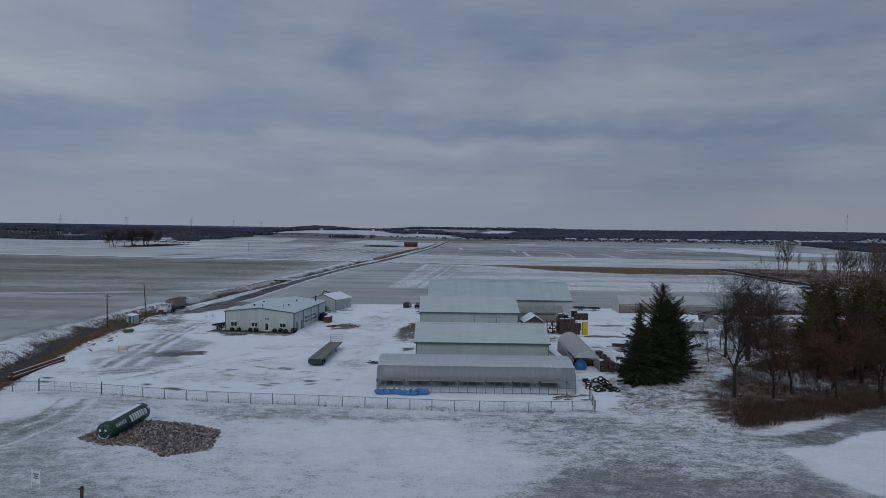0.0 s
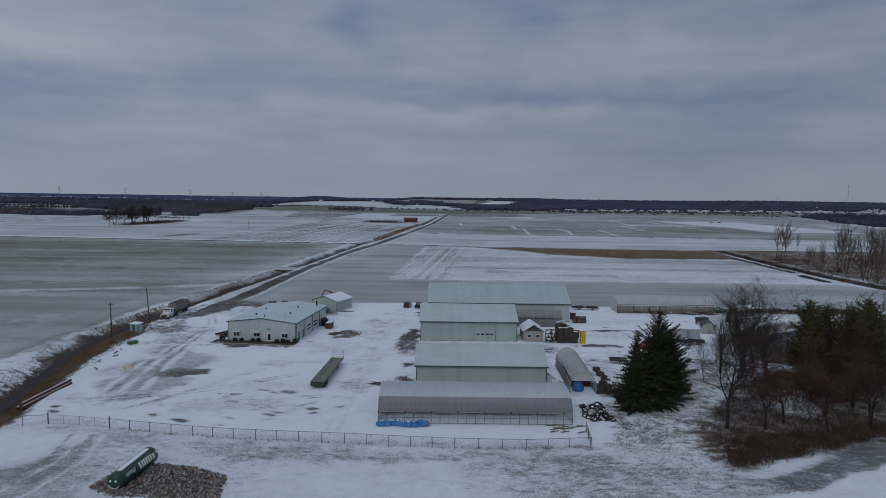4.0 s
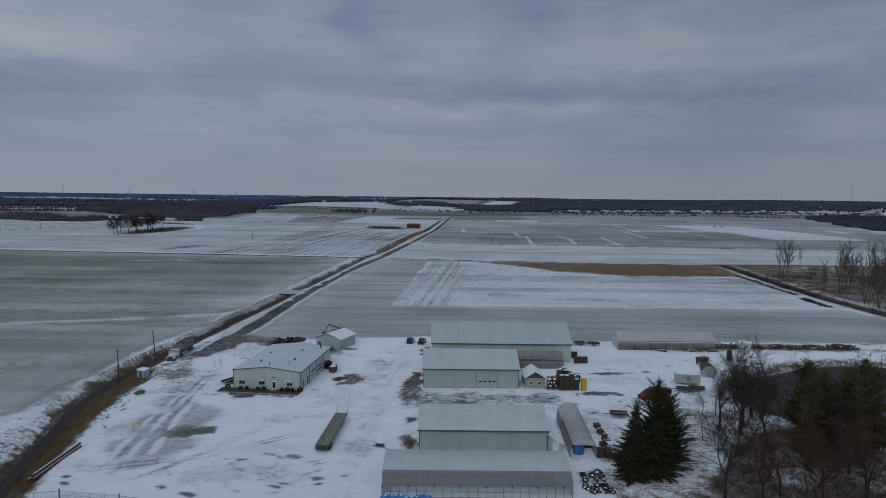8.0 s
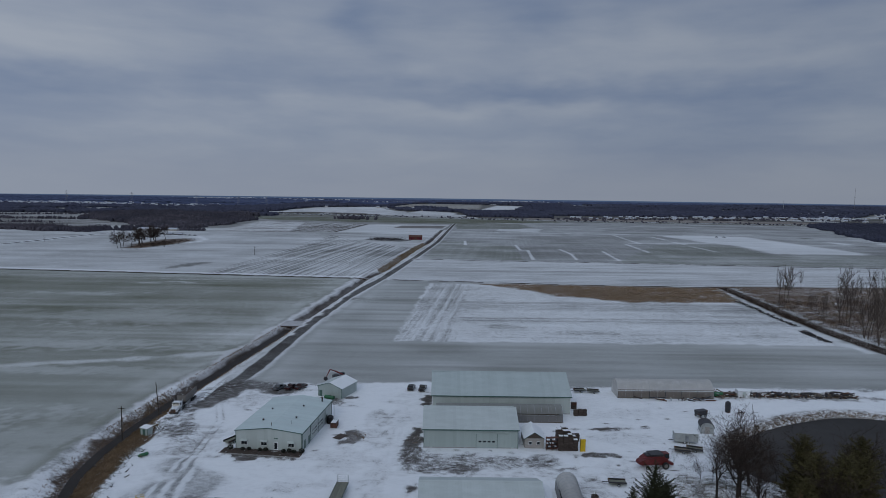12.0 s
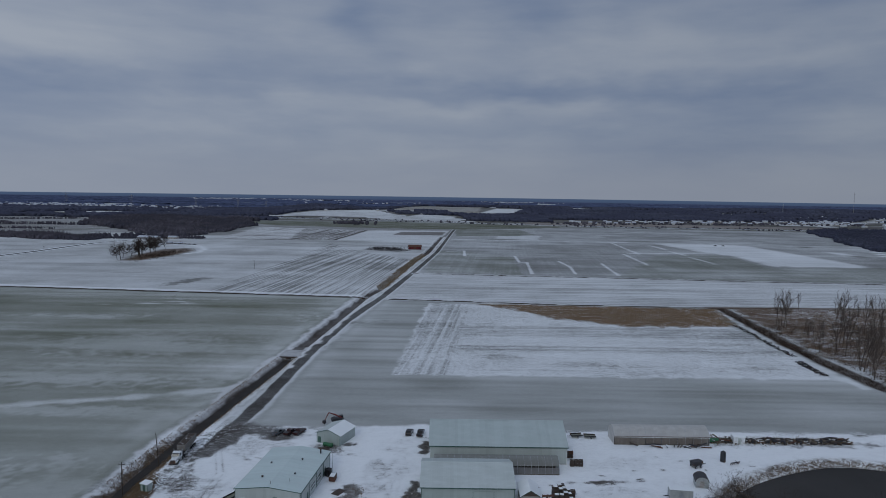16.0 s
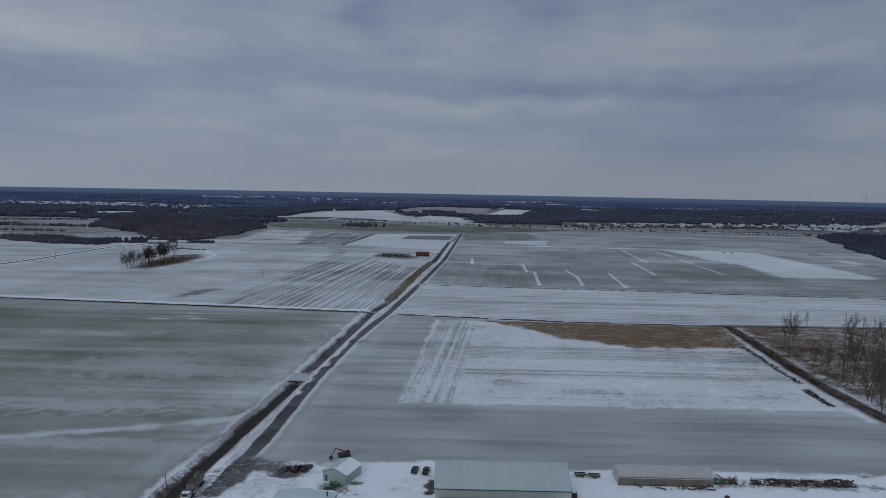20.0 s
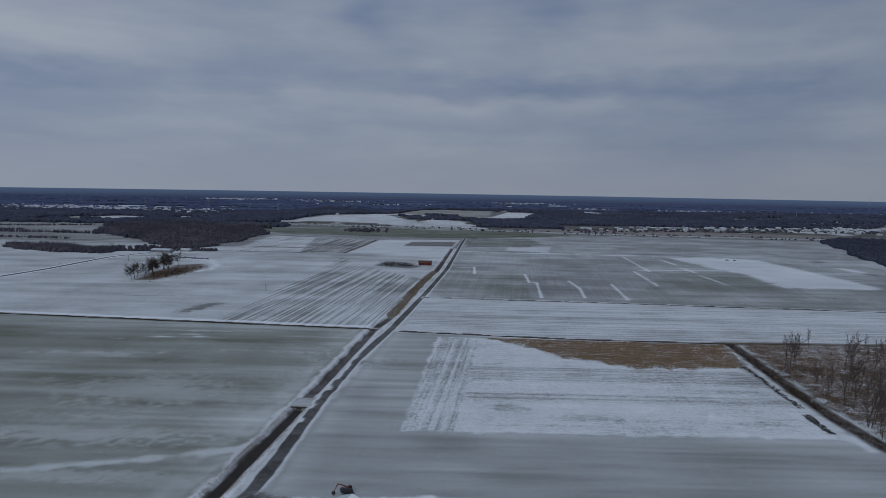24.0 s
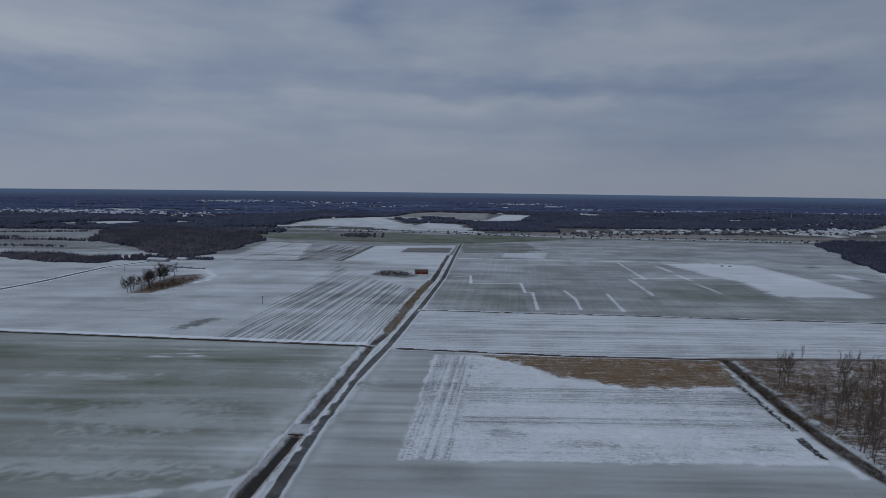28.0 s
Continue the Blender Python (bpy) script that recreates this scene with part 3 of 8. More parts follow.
# wind-blown white streaks over the left field
for bx, by, rx_, ry_, cv in ((-140, 226, 60, 6, 0.46), (-210, 449, 9, 3, 0.8), (-183, 452, 7, 2, 0.75), (-196, 458, 14, 2, 0.7), (-237, 441, 4, 1.5, 0.8), (-190, 470, 20, 3, 0.6), (-330, 340, 60, 8, 0.46), (-170, 265, 70, 12, 0.44), (-116, 160, 22, 22, 0.47), (-110, 120, 24, 22, 0.72), (-140, 400, 90, 24, 0.30), (-300, 420, 150, 26, 0.30), (-420, 300, 160, 24, 0.30), (-250, 290, 90, 16, 0.31), (-160, 330, 60, 30, 0.43)):
    blot(bx, by, rx_, ry_, cv)
band([(-360, 221), (-250, 225), (-165, 230), (-118, 243), (-76, 258)], 2.4, 0.66, None, 5, 1.6)
# the yard
lay([(-66, 97), (-20, 92), (23, 90), (36, 96), (60, 140), (74, 152), (80, 168), (104, 186), (124, 193), (150, 188), (165, 212), (100, 212), (44, 211), (-4, 216), (-28, 214), (-42, 209), (-66, 214), (-76, 190), (-77, 160), (-72, 128), (-69, 112)], 0.97, (0.085, 0.075, 0.066), 3, pt=0.6)
lay([(-66, 97), (23, 90), (36, 96), (60, 140), (75, 120), (140, 110), (140, 40), (-200, 40), (-70, 60)], 0.66, (0.125, 0.135, 0.118), 3, pt=0.55)
lay([(-59, 96), (-49, 94.5), (-45, 80), (-38, 68), (-28, 60), (0, 55), (30, 52), (60, 62), (60, 40), (-60, 40), (-66, 62), (-62, 80)], 0.49, (0.125, 0.138, 0.122), 8, ragged=1.5, pt=0.42)
lay([(-67, 93), (-52, 93), (-54, 84), (-60, 78), (-67, 80)], 0.92, None, 4, ragged=1.2)
lay([(25, 91.5), (46, 82), (43, 96), (47, 106), (60, 126), (68, 140), (58, 146), (46, 126), (33, 103)], 0.47, (0.11, 0.10, 0.08), 4, pt=0.9)
lay([(8, 60), (30, 54), (48, 60), (42, 70), (36, 74), (20, 76)], 0.34, (0.115, 0.125, 0.110), 8, ragged=1.5, pt=0.42)
blot(-5, 76, 16, 8, 0.80)
band([(-47, 92), (-30, 88), (-10, 86.5), (22, 85.5)], 2.8, 0.50, (0.11, 0.118, 0.105), 3, 1.0)
for k in range(4):
    band([(-55 + k * 1.6, 93), (-53 + k * 1.7, 84), (-55 + k * 1.9, 74), (-62 + k * 2.2, 64)], 0.3, 0.75 if k % 2 else 0.38, None, 0.6, 0.2)
band([(36, 72), (44, 76.5), (62, 87), (90, 101)], 3.2, 0.28, (0.095, 0.10, 0.092), 2)
lay([(16, 90), (40, 82), (46, 74), (34, 64), (14, 70), (6, 80)], 0.45, (0.11, 0.118, 0.10), 9, ragged=2, pt=0.6)
lay([(42, 74), (63, 85), (110, 100), (110, 60), (46, 58), (41, 67)], 0.84, None, 1.5, ragged=0.8)
lay(GROVE, 0.20, (0.088, 0.060, 0.042), 4, ragged=1.5)
lay([(56, 106), (66, 104), (72, 110), (70, 118), (62, 120), (57, 113)], 0.52, None, 4, ragged=2)
blot(34.6, 116, 3.0, 6, 0.32, (0.075, 0.058, 0.045))
lay([(74, 99), (90, 102), (140, 118), (150, 134), (100, 134), (82, 130), (74, 112)], 0.34, None, 5, ragged=2)
# bare dirt, ruts and drives in the yard
lay([(-68, 132), (-64, 118), (-56, 109), (-50, 114), (-47, 124), (-49, 134), (-56, 146), (-64, 150)], 0.47, (0.105, 0.108, 0.106), 6, ragged=2.5, pt=0.4)
lay([(-8, 145), (26, 145), (30, 152), (24, 156), (-6, 156)], 0.44, (0.085, 0.078, 0.072), 4, ragged=2.5, pt=0.7)
lay([(-10.7, 161), (-9.5, 150), (-7, 146), (-1.9, 142.5), (6.8, 141.5), (7, 147), (0, 150), (-5, 158)], 0.30, (0.075, 0.064, 0.056), 4, ragged=1.6, pt=0.8)
for bx, by, rx_, ry_, cv in ((-6.5, 134, 2.6, 6, 0.12), (-5.6, 170, 2.6, 8, 0.10), (-4.2, 196, 2.2, 8, 0.2), (-27.5, 115, 1.6, 1.3, 0.3), (-21, 106, 1.6, 1.4, 0.25), (-11.5, 143, 1.8, 2.0, 0.25), (-22.4, 167, 4.0, 3.0, 0.15), (-33.5, 197, 4, 2.4, 0.35), (-37.3, 194, 4, 2.0, 0.3), (-28.6, 198, 3.0, 1.6, 0.3), (-31, 105, 1.4, 0.8, 0.35), (-38, 112, 1.2, 0.7, 0.4)):
    blot(bx, by, rx_, ry_, cv, (0.06, 0.050, 0.043))
lay([(-77, 190), (-70, 180), (-64, 166), (-68, 158), (-77, 166)], 0.52, (0.08, 0.07, 0.062), 5, ragged=2.2, pt=0.85)
smudge = random.Random(808)
for x0, x1, y0, y1, n in ((-48, -14, 97, 116, 26), (20, 62, 138, 178, 34), (-70, -50, 100, 118, 10), (-44, -10, 140, 156, 10), (-60, -34, 184, 212, 16), (40, 100, 176, 200, 16), (-10, 24, 146, 157, 14)):
    for _ in range(n):
        blot(smudge.uniform(x0, x1), smudge.uniform(y0, y1), smudge.uniform(0.5, 2.4), smudge.uniform(0.4, 1.0), smudge.uniform(0.2, 0.62), (0.07, 0.06, 0.052), smudge.uniform(-30, 30))
for bx, by, rx_, ry_, cv, tn in ( (-43, 151.4, 13, 3.2, 0.20, -7), (-23.5, 164, 6.5, 4, 0.25, 20), (-6.6, 164, 3.8, 9, 0.18, 0), (-6.0, 122, 3.2, 8, 0.18, 0),
                                  (-5, 148, 12, 6, 0.44, 0), (4, 151, 14, 4, 0.42, 0), (40, 155, 9, 1.8, 0.22, 0), (46, 173, 9, 1.8, 0.20, 0), (30, 146, 6, 3, 0.30, 20), (36, 141, 5, 2.5, 0.34, -20), (25, 148, 4, 2, 0.25, 0), (43, 143, 9, 6, 0.64, 30), (-17, 107, 2.0, 1.4, 0.4, 0), (-30, 120, 14, 4, 0.76, 0), (-72, 168, 6, 6, 0.38, 20), (-76, 188, 4, 9, 0.3, 0),
                                  (-58, 196, 14, 8, 0.62, 0), (-34, 194.5, 9, 3.4, 0.40, -20), (24, 144, 14, 4.0, 0.64, 0), (10, 140, 14, 4, 0.64, 0), (64, 158, 8, 4, 0.58, 0), (30, 106, 6, 9, 0.45, 0), (34, 135, 6, 10, 0.56, 0), (100, 203, 22, 4, 0.50, 0), (130, 204, 16, 4, 0.45, 0), (-45, 206, 12, 3.0, 0.62, 0),
                                  (-64, 158, 8, 14, 0.60, 0), (-14, 146, 7, 12, 0.70, 0), (-12, 184, 6, 16, 0.72, 0), (58, 186, 16, 5, 0.74, 0), (40, 126, 7, 9, 0.60, 0), (-24, 150, 10, 8, 0.66, 0), (-36, 108, 16, 5, 0.62, 0), (-15, 128, 4, 16, 0.58, 0), (-17, 176, 5, 18, 0.60, 0), (-30, 136, 14, 3, 0.64, 14), (52, 166, 10, 7, 0.74, 0), (-60, 111, 9, 5, 0.62, 0)):
    blot(bx, by, rx_, ry_, cv, (0.075, 0.064, 0.056), tn)
for bx, by, rx_, ry_, cv, tn in ((-52, 127.5, 6, 3.4, 0.30, 10), (-50, 127, 4, 2.2, 0.16, 0)):
    blot(bx, by, rx_, ry_, cv, (0.085, 0.076, 0.068), tn)
for k in range(5):
    band([(-61 + k * 1.5 + 0.4 * math.sin(k * 5), 112 + k), (-63.5 + k * 1.4, 134 + k), (-63 + k * 1.0, 150)], 0.25, 0.40 if k % 2 else 0.78, None, 0.5, 0.5)
for k in range(3):
    band([(-53 + k * 1.7, 105.1 + k * 1.5), (-47 + k * 1.5, 113.8 + k * 1.4), (-37.9 + k, 130.6)], 0.22, 0.45, None, 0.5, 0.15)
for k in range(2):
    band([(-62, 108 + k * 1.9), (-44, 114 + k * 1.8), (-28, 126 + k * 1.7)], 0.22, 0.45, None, 0.5, 0.15)
    band([(-70 + k * 1.9, 192), (-64 + k * 1.9, 176), (-62 + k * 1.9, 150)], 0.25, 0.45, None, 0.5, 0.15)
    band([(-17 + k * 1.8, 96), (-16.5 + k * 1.8, 118), (-13 + k * 1.8, 150), (-12 + k * 1.8, 190)], 0.25, 0.75, None, 0.5, 0.2)
# bare floors under the plastic tunnels
for x0, x1, y0, y1 in ((26.2, 31.4, 120, 137), (-1, 36, 178, 184), (58.8, 89.6, 201.9, 208.6)):
    lay([(x0, y0), (x1, y0), (x1, y1), (x0, y1)], 0.06, (0.045, 0.038, 0.032), 0.6, ragged=0.1)
# lane, ditches and banks
band(LANE, 4.2, 0.66, None, 2.0, 0.7)
band(LANE, 2.7, 0.08, (0.062, 0.057, 0.054), 0.9, 0.25)
band([(-52, 206), (-62, 210), (-70, 216), (-69, 200), (-73, 190)], 4.5, 0.24, (0.07, 0.062, 0.056), 5, 1.6)
band(DITCH, 6.6, 0.72, (0.085, 0.064, 0.048), 2.5, 1.6)
band(DITCH, 4.6, 0.52, (0.085, 0.062, 0.046), 2.0, 0.9)
band(DITCH, 2.9, 0.08, (0.060, 0.047, 0.040), 1.2, 0.5)
band(DITCH[:8], 3.0, 0.22, (0.085, 0.060, 0.044), 2.0, 1.4)
band([(-82, 172), (-80.5, 163), (-80, 150), (-78.5, 135), (-76, 122), (-73.5, 108), (-70.8, 98)], 3.4, 0.06, (0.150, 0.098, 0.058), 2.0, 1.0)
for cy, a, b in ((315, 308.5, 321), (490, 488, 492)):
    cx = float(np.interp(cy, [q[1] for q in DITCH], [q[0] for q in DITCH]))
    lay([(cx - 5.5, a), (cx + 5, a), (cx + 5, b), (cx - 5.5, b)], 0.42, None, 1.6, ragged=0.8)
band([(-51, 545), (-33, 762), (-22, 850)], 5.2, 0.12, (0.165, 0.128, 0.084), 3.0, 1.2)
band([(x, y + 6.5) for x, y in LINE_LEFT], 4.5, 0.88, None, 2, 0.8)
for line in (LINE_R1, LINE_R2):
    band(line, 3.8, 0.78, None, 2, 0.8)
for line in (LINE_LEFT, LINE_R1, LINE_R2):
    band(line, 3.0 if line is LINE_LEFT else 2.2, 0.0, DARK, 1.0, 0.5)
band([(-38, 482), (90, 467), (200, 463)], 0.0, 0.05, DARK, 1.2, 0.5)
band([(200, 463.5), (332, 467), (600, 476)], 4.0, 0.15, (0.10, 0.062, 0.035), 3, 0.5)
band(DIAG, 4.6, 0.10, (0.066, 0.042, 0.027), 2)
w = step(pond_in, -6.5, -3.0) * (1 - step(pond_in, -1.0, 0.5))
snow = snow * (1 - w) + 0.42 * w
soil = soil * (1 - w[..., None]) + np.array((0.09, 0.065, 0.045)) * w[..., None]
# island of old trees, barn yard, roads far left
lay([(-366, 719), (-346, 721), (-334, 812), (-334, 851), (-354, 884), (-383, 866), (-380, 791)], 0.12, (0.12, 0.075, 0.045), 8)
lay([(-112, 905), (-60, 875), (-44, 893), (-70, 955), (-100, 960)], 0.25, (0.07, 0.065, 0.06), 8)
lay([(-1600, 1770), (-559, 1740), (-25, 1750), (305, 1630), (929, 1560), (1500, 1540), (1500, 1660), (613, 1700), (300, 1750), (-25, 1830), (-559, 1870), (-1600, 1880)], 0.17, (0.095, 0.095, 0.06), 15)
lay([(246, 1850), (452, 1880), (1100, 1760), (1100, 1660), (404, 1700), (225, 1730)], 0.22, (0.12, 0.085, 0.06), 15)
for yy, c in ((0, 0.5), (14, 0.1), (24, 0.5)):
    band([(px_, py_ + yy) for px_, py_ in HIGHWAY], 5.0, c, (0.09, 0.09, 0.09), 6, 0)
band([(-440, 1085), (-452, 1010), (-410, 952), (-360, 930), (-326, 870), (-322, 830), (-330, 800)], 2.6, 0.9, None, 2, 0.5)
band([(-500, 965), (-455, 985), (-405, 955)], 4, 0.35, DIRT, 6, 1.5)
blot(-227, 563, 9, 30, 0.22, None, -18)
blot(-300, 620, 30, 5, 0.42, None, 5)
band([(640, 900), (800, 1200)], 4, 0.75, None, 4)
broad = step(GY, 560, 660) * (1 - step(GY, 1400, 1600))
snow = snow + broad * (0.07 * value_noise(GX * 0.25, GY, 22, 33) + 0.05 * value_noise(GX * 0.4, GY, 70, 34))
snow = np.clip(snow + value_noise(GX, GY, 26, 31) * 0.06 + value_noise(GX, GY, 90, 32) * 0.05 * step(GY, 215, 300), 0, 1)

ny, nx = GX.shape
mesh = bpy.data.meshes.new("ground")
verts = np.stack([GX, GY, Z], -1).reshape(-1, 3)
ii = np.arange(ny * nx).reshape(ny, nx)
quads = np.stack([ii[:-1, :-1], ii[:-1, 1:], ii[1:, 1:], ii[1:, :-1]], -1).reshape(-1, 4)
mesh.vertices.add(len(verts))
mesh.vertices.foreach_set("co", verts.astype(np.float32).ravel())
mesh.loops.add(quads.size)
mesh.loops.foreach_set("vertex_index", quads.astype(np.int32).ravel())
mesh.polygons.add(len(quads))
mesh.polygons.foreach_set("loop_start", np.arange(0, quads.size, 4, dtype=np.int32))
mesh.polygons.foreach_set("use_smooth", np.ones(len(quads), bool))
for key, vals in (("snow", snow), ("rows_x", rows_x), ("rows_y", rows_y), ("patchy", patchy)):
    mesh.attributes.new(key, "FLOAT", "POINT").data.foreach_set("value", vals.astype(np.float32).ravel())
mesh.attributes.new("soil", "FLOAT_VECTOR", "POINT").data.foreach_set("vector", soil.astype(np.float32).ravel())
mesh.update(calc_edges=True)
ground = tagged(new("ground", mesh), "snow-dusted farmland and farmyard with bare soil showing", "ground", kind="structure")

gm = bpy.data.materials.new("snowy_ground")
gm.use_nodes = True
N = Nodes(gm.node_tree)
pos = N.add("ShaderNodeTexCoord").outputs["Object"]
att = {k: N.add("ShaderNodeAttribute", attribute_name=k, attribute_type="GEOMETRY") for k in ("snow", "soil", "rows_x", "rows_y", "patchy")}
cover = att["snow"].outputs["Fac"]
sp = N.add("ShaderNodeSeparateXYZ", {0: pos})
X_, Y_ = sp.outputs[0], sp.outputs[1]
n_fine = N.noise(pos, 3.6, 6.0, 0.80)
n_mid = N.noise(N.scaled(pos, (0.8, 1.15, 1.0)), 0.26, 9.0, 0.72, 0.8)
n_streak = N.noise(N.scaled(pos, (0.10, 1.0, 1.0)), 0.05, 7.0, 0.62, 0.3)
n_wide = N.noise(pos, 0.07, 3.0, 0.55)
wob = N.math("MULTIPLY", N.noise(pos, 0.05, 2.0), 5.0)


def rows_wave(coord, spacing, amount):
    w_ = N.math("SINE", N.math("MULTIPLY", N.math("ADD", coord, wob), 2 * math.pi / spacing))
    return N.math("MULTIPLY", w_, amount)


across = N.math("ADD", Y_, N.math("MULTIPLY", X_, 0.06))
along = N.math("SUBTRACT", X_, N.math("MULTIPLY", Y_, 0.105))
rx_n = N.ramp(N.noise(N.scaled(pos, (0.010, 1, 1)), 0.30, 4.0, 0.6), 0.42, 0.58, -1.0, 0.7)
ry_n = N.ramp(N.noise(N.add("ShaderNodeCombineXYZ", {0: along, 1: N.math("MULTIPLY", Y_, 0.010)}).outputs[0], 0.34, 4.0, 0.6), 0.42, 0.58, -1.0, 0.8)
clods = N.ramp(N.noise(N.scaled(pos, (0.7, 1, 1)), 0.85, 6.0, 0.75), 0.34, 0.66, -1.0, 1.0, "LINEAR")
rowsum = N.math("ADD", N.math("MULTIPLY", N.math("ADD", rows_wave(across, 3.4, 0.10), N.math("MULTIPLY", rx_n, 0.22)), att["rows_x"].outputs["Fac"]),
                N.math("MULTIPLY", N.math("ADD", rows_wave(along, 3.9, 0.05), N.math("MULTIPLY", ry_n, 0.24)), att["rows_y"].outputs["Fac"]))
rowsum = N.math("MULTIPLY_ADD", N.math("MULTIPLY", clods, 0.22), N.math("ADD", att["rows_x"].outputs["Fac"], att["rows_y"].outputs["Fac"], clamp=True), rowsum)
amp = att["patchy"].outputs["Fac"]
u_mid, u_fine, u_wide, u_str = (N.ramp(q, 0.32, 0.68, -1.0, 1.0, "LINEAR") for q in (n_mid, n_fine, n_wide, n_streak))
spots_ = N.math("ADD", N.math("MULTIPLY", u_mid, 0.23), N.math("ADD", N.math("MULTIPLY", u_fine, 0.40), N.math("MULTIPLY_ADD", clods, 0.24, N.math("MULTIPLY", u_wide, 0.10))))
m_ = N.math("ADD", cover, N.math("MULTIPLY", spots_, amp))
m_ = N.math("ADD", m_, N.math("MULTIPLY", u_str, N.ramp(amp, 0.10, 0.9, 0.060, 0.015)))
m_ = N.math("ADD", m_, rowsum)
hard = N.ramp(m_, 0.28, 0.66)
soft_ = N.ramp(m_, 0.02, 1.0, 0.0, 0.92, "LINEAR")
lies = N.math("ADD", N.math("MULTIPLY", hard, amp), N.math("MULTIPLY", soft_, N.math("SUBTRACT", 1.0, amp)))
dirt = N.mix(N.ramp(n_fine, 0.3, 0.7), N.scaled(att["soil"].outputs["Vector"], (0.72, 0.72, 0.72)), N.scaled(att["soil"].outputs["Vector"], (1.25, 1.25, 1.25)))
white = N.mix(n_mid, (0.83, 0.86, 0.885), (0.91, 0.93, 0.945))
gcol = N.mix(lies, dirt, white)
gs = N.add("ShaderNodeBsdfPrincipled", {"Base Color": gcol, "Roughness": 0.92, "Specular IOR Level": 0.15})
gb = N.add("ShaderNodeBump", {"Height": N.math("ADD", N.math("MULTIPLY", n_fine, 0.28), N.math("ADD", N.math("MULTIPLY", n_mid, 0.35), N.math("MULTIPLY", rowsum, 0.5))), "Strength": 0.8, "Distance": 0.6})
N.tree.links.new(gb.outputs[0], gs.inputs["Normal"])
N.add("ShaderNodeOutputMaterial", {0: gs.outputs[0]})
mesh.materials.append(gm)

GROUND_X, GROUND_Y = gx, gy


def ground_z(x, y):
    """The ground's height at a place."""
    i, j = min(max(np.searchsorted(GROUND_X, x) - 1, 0), nx - 2), min(max(np.searchsorted(GROUND_Y, y) - 1, 0), ny - 2)
    u, v = (x - GROUND_X[i]) / (GROUND_X[i + 1] - GROUND_X[i]), (y - GROUND_Y[j]) / (GROUND_Y[j + 1] - GROUND_Y[j])
    return float((Z[j, i] * (1 - u) + Z[j, i + 1] * u) * (1 - v) + (Z[j + 1, i] * (1 - u) + Z[j + 1, i + 1] * u) * v)


# ---- building blocks ----
def part(name, bm, mat, parent=None, label="", smooth=False):
    """Links a bmesh as one mesh object under a thing or a part."""
    me = bpy.data.meshes.new(name)
    if smooth:
        for f in bm.faces:
            f.smooth = True
    bm.to_mesh(me)
    bm.free()
    me.materials.append(M[mat] if isinstance(mat, str) else mat)
    ob = new(name, me)
    if parent:
        ob.parent = parent
    if label:
        ob["label"] = label
    return ob


def thing(name, m, label, category, group="", kind=""):
    """An Empty at a thing's base that its parts hang from."""
    ob = new(name)
    ob.empty_display_size = 0.2
    ob.matrix_world = m
    return tagged(ob, label, category, group, kind)


def add_box(bm, x0, x1, y0, y1, z0, z1, m=None):
    vs = [bm.verts.new(Vector(c) if m is None else m @ Vector(c)) for c in ((x0, y0, z0), (x1, y0, z0), (x1, y1, z0), (x0, y1, z0), (x0, y0, z1), (x1, y0, z1), (x1, y1, z1), (x0, y1, z1))]
    for f in ((3, 2, 1, 0), (4, 5, 6, 7), (0, 1, 5, 4), (1, 2, 6, 5), (2, 3, 7, 6), (3, 0, 4, 7)):
        bm.faces.new([vs[i] for i in f])
    return vs


def box(x0, x1, y0, y1, z0, z1, bevel=0.0, m=None):
    bm = bmesh.new()
    add_box(bm, x0, x1, y0, y1, z0, z1, m)
    if bevel:
        bmesh.ops.bevel(bm, geom=bm.edges[:], offset=bevel, segments=1, affect="EDGES")
    return bm


def add_tube(bm, a, b, ra, rb=None, sides=8, caps=True):
    """A tapered round bar between two points."""
    a, b = Vector(a), Vector(b)
    rb = ra if rb is None else rb
    q = (b - a).to_track_quat("Z", "Y").to_matrix()
    r0, r1 = [], []
    for k in range(sides):
        d = q @ Vector((math.cos(2 * math.pi * k / sides), math.sin(2 * math.pi * k / sides), 0))
        r0.append(bm.verts.new(a + d * ra))
        r1.append(bm.verts.new(b + d * rb))
    for k in range(sides):
        j = (k + 1) % sides
        bm.faces.new((r0[k], r0[j], r1[j], r1[k]))
    if caps:
        bm.faces.new(r0[::-1])
        bm.faces.new(r1)


def tube(a, b, ra, rb=None, sides=8):
    bm = bmesh.new()
    add_tube(bm, a, b, ra, rb, sides)
    return bm


def prism(outline, depth, axis="y", start=0.0):
    """An outline of (u, z) pushed along y (u is x) or along x (u is y)."""
    bm = bmesh.new()
    put = (lambda u, w, d: (u, d, w)) if axis == "y" else (lambda u, w, d: (d, u, w))
    a = [bm.verts.new(put(u, w, start)) for u, w in outline]
    b = [bm.verts.new(put(u, w, start + depth)) for u, w in outline]
    n = len(outline)
    bm.faces.new(a)
    bm.faces.new(b[::-1])
    for k in range(n):
        bm.faces.new((a[k], b[k], b[(k + 1) % n], a[(k + 1) % n]))
    bmesh.ops.recalc_face_normals(bm, faces=bm.faces[:])
    return bm


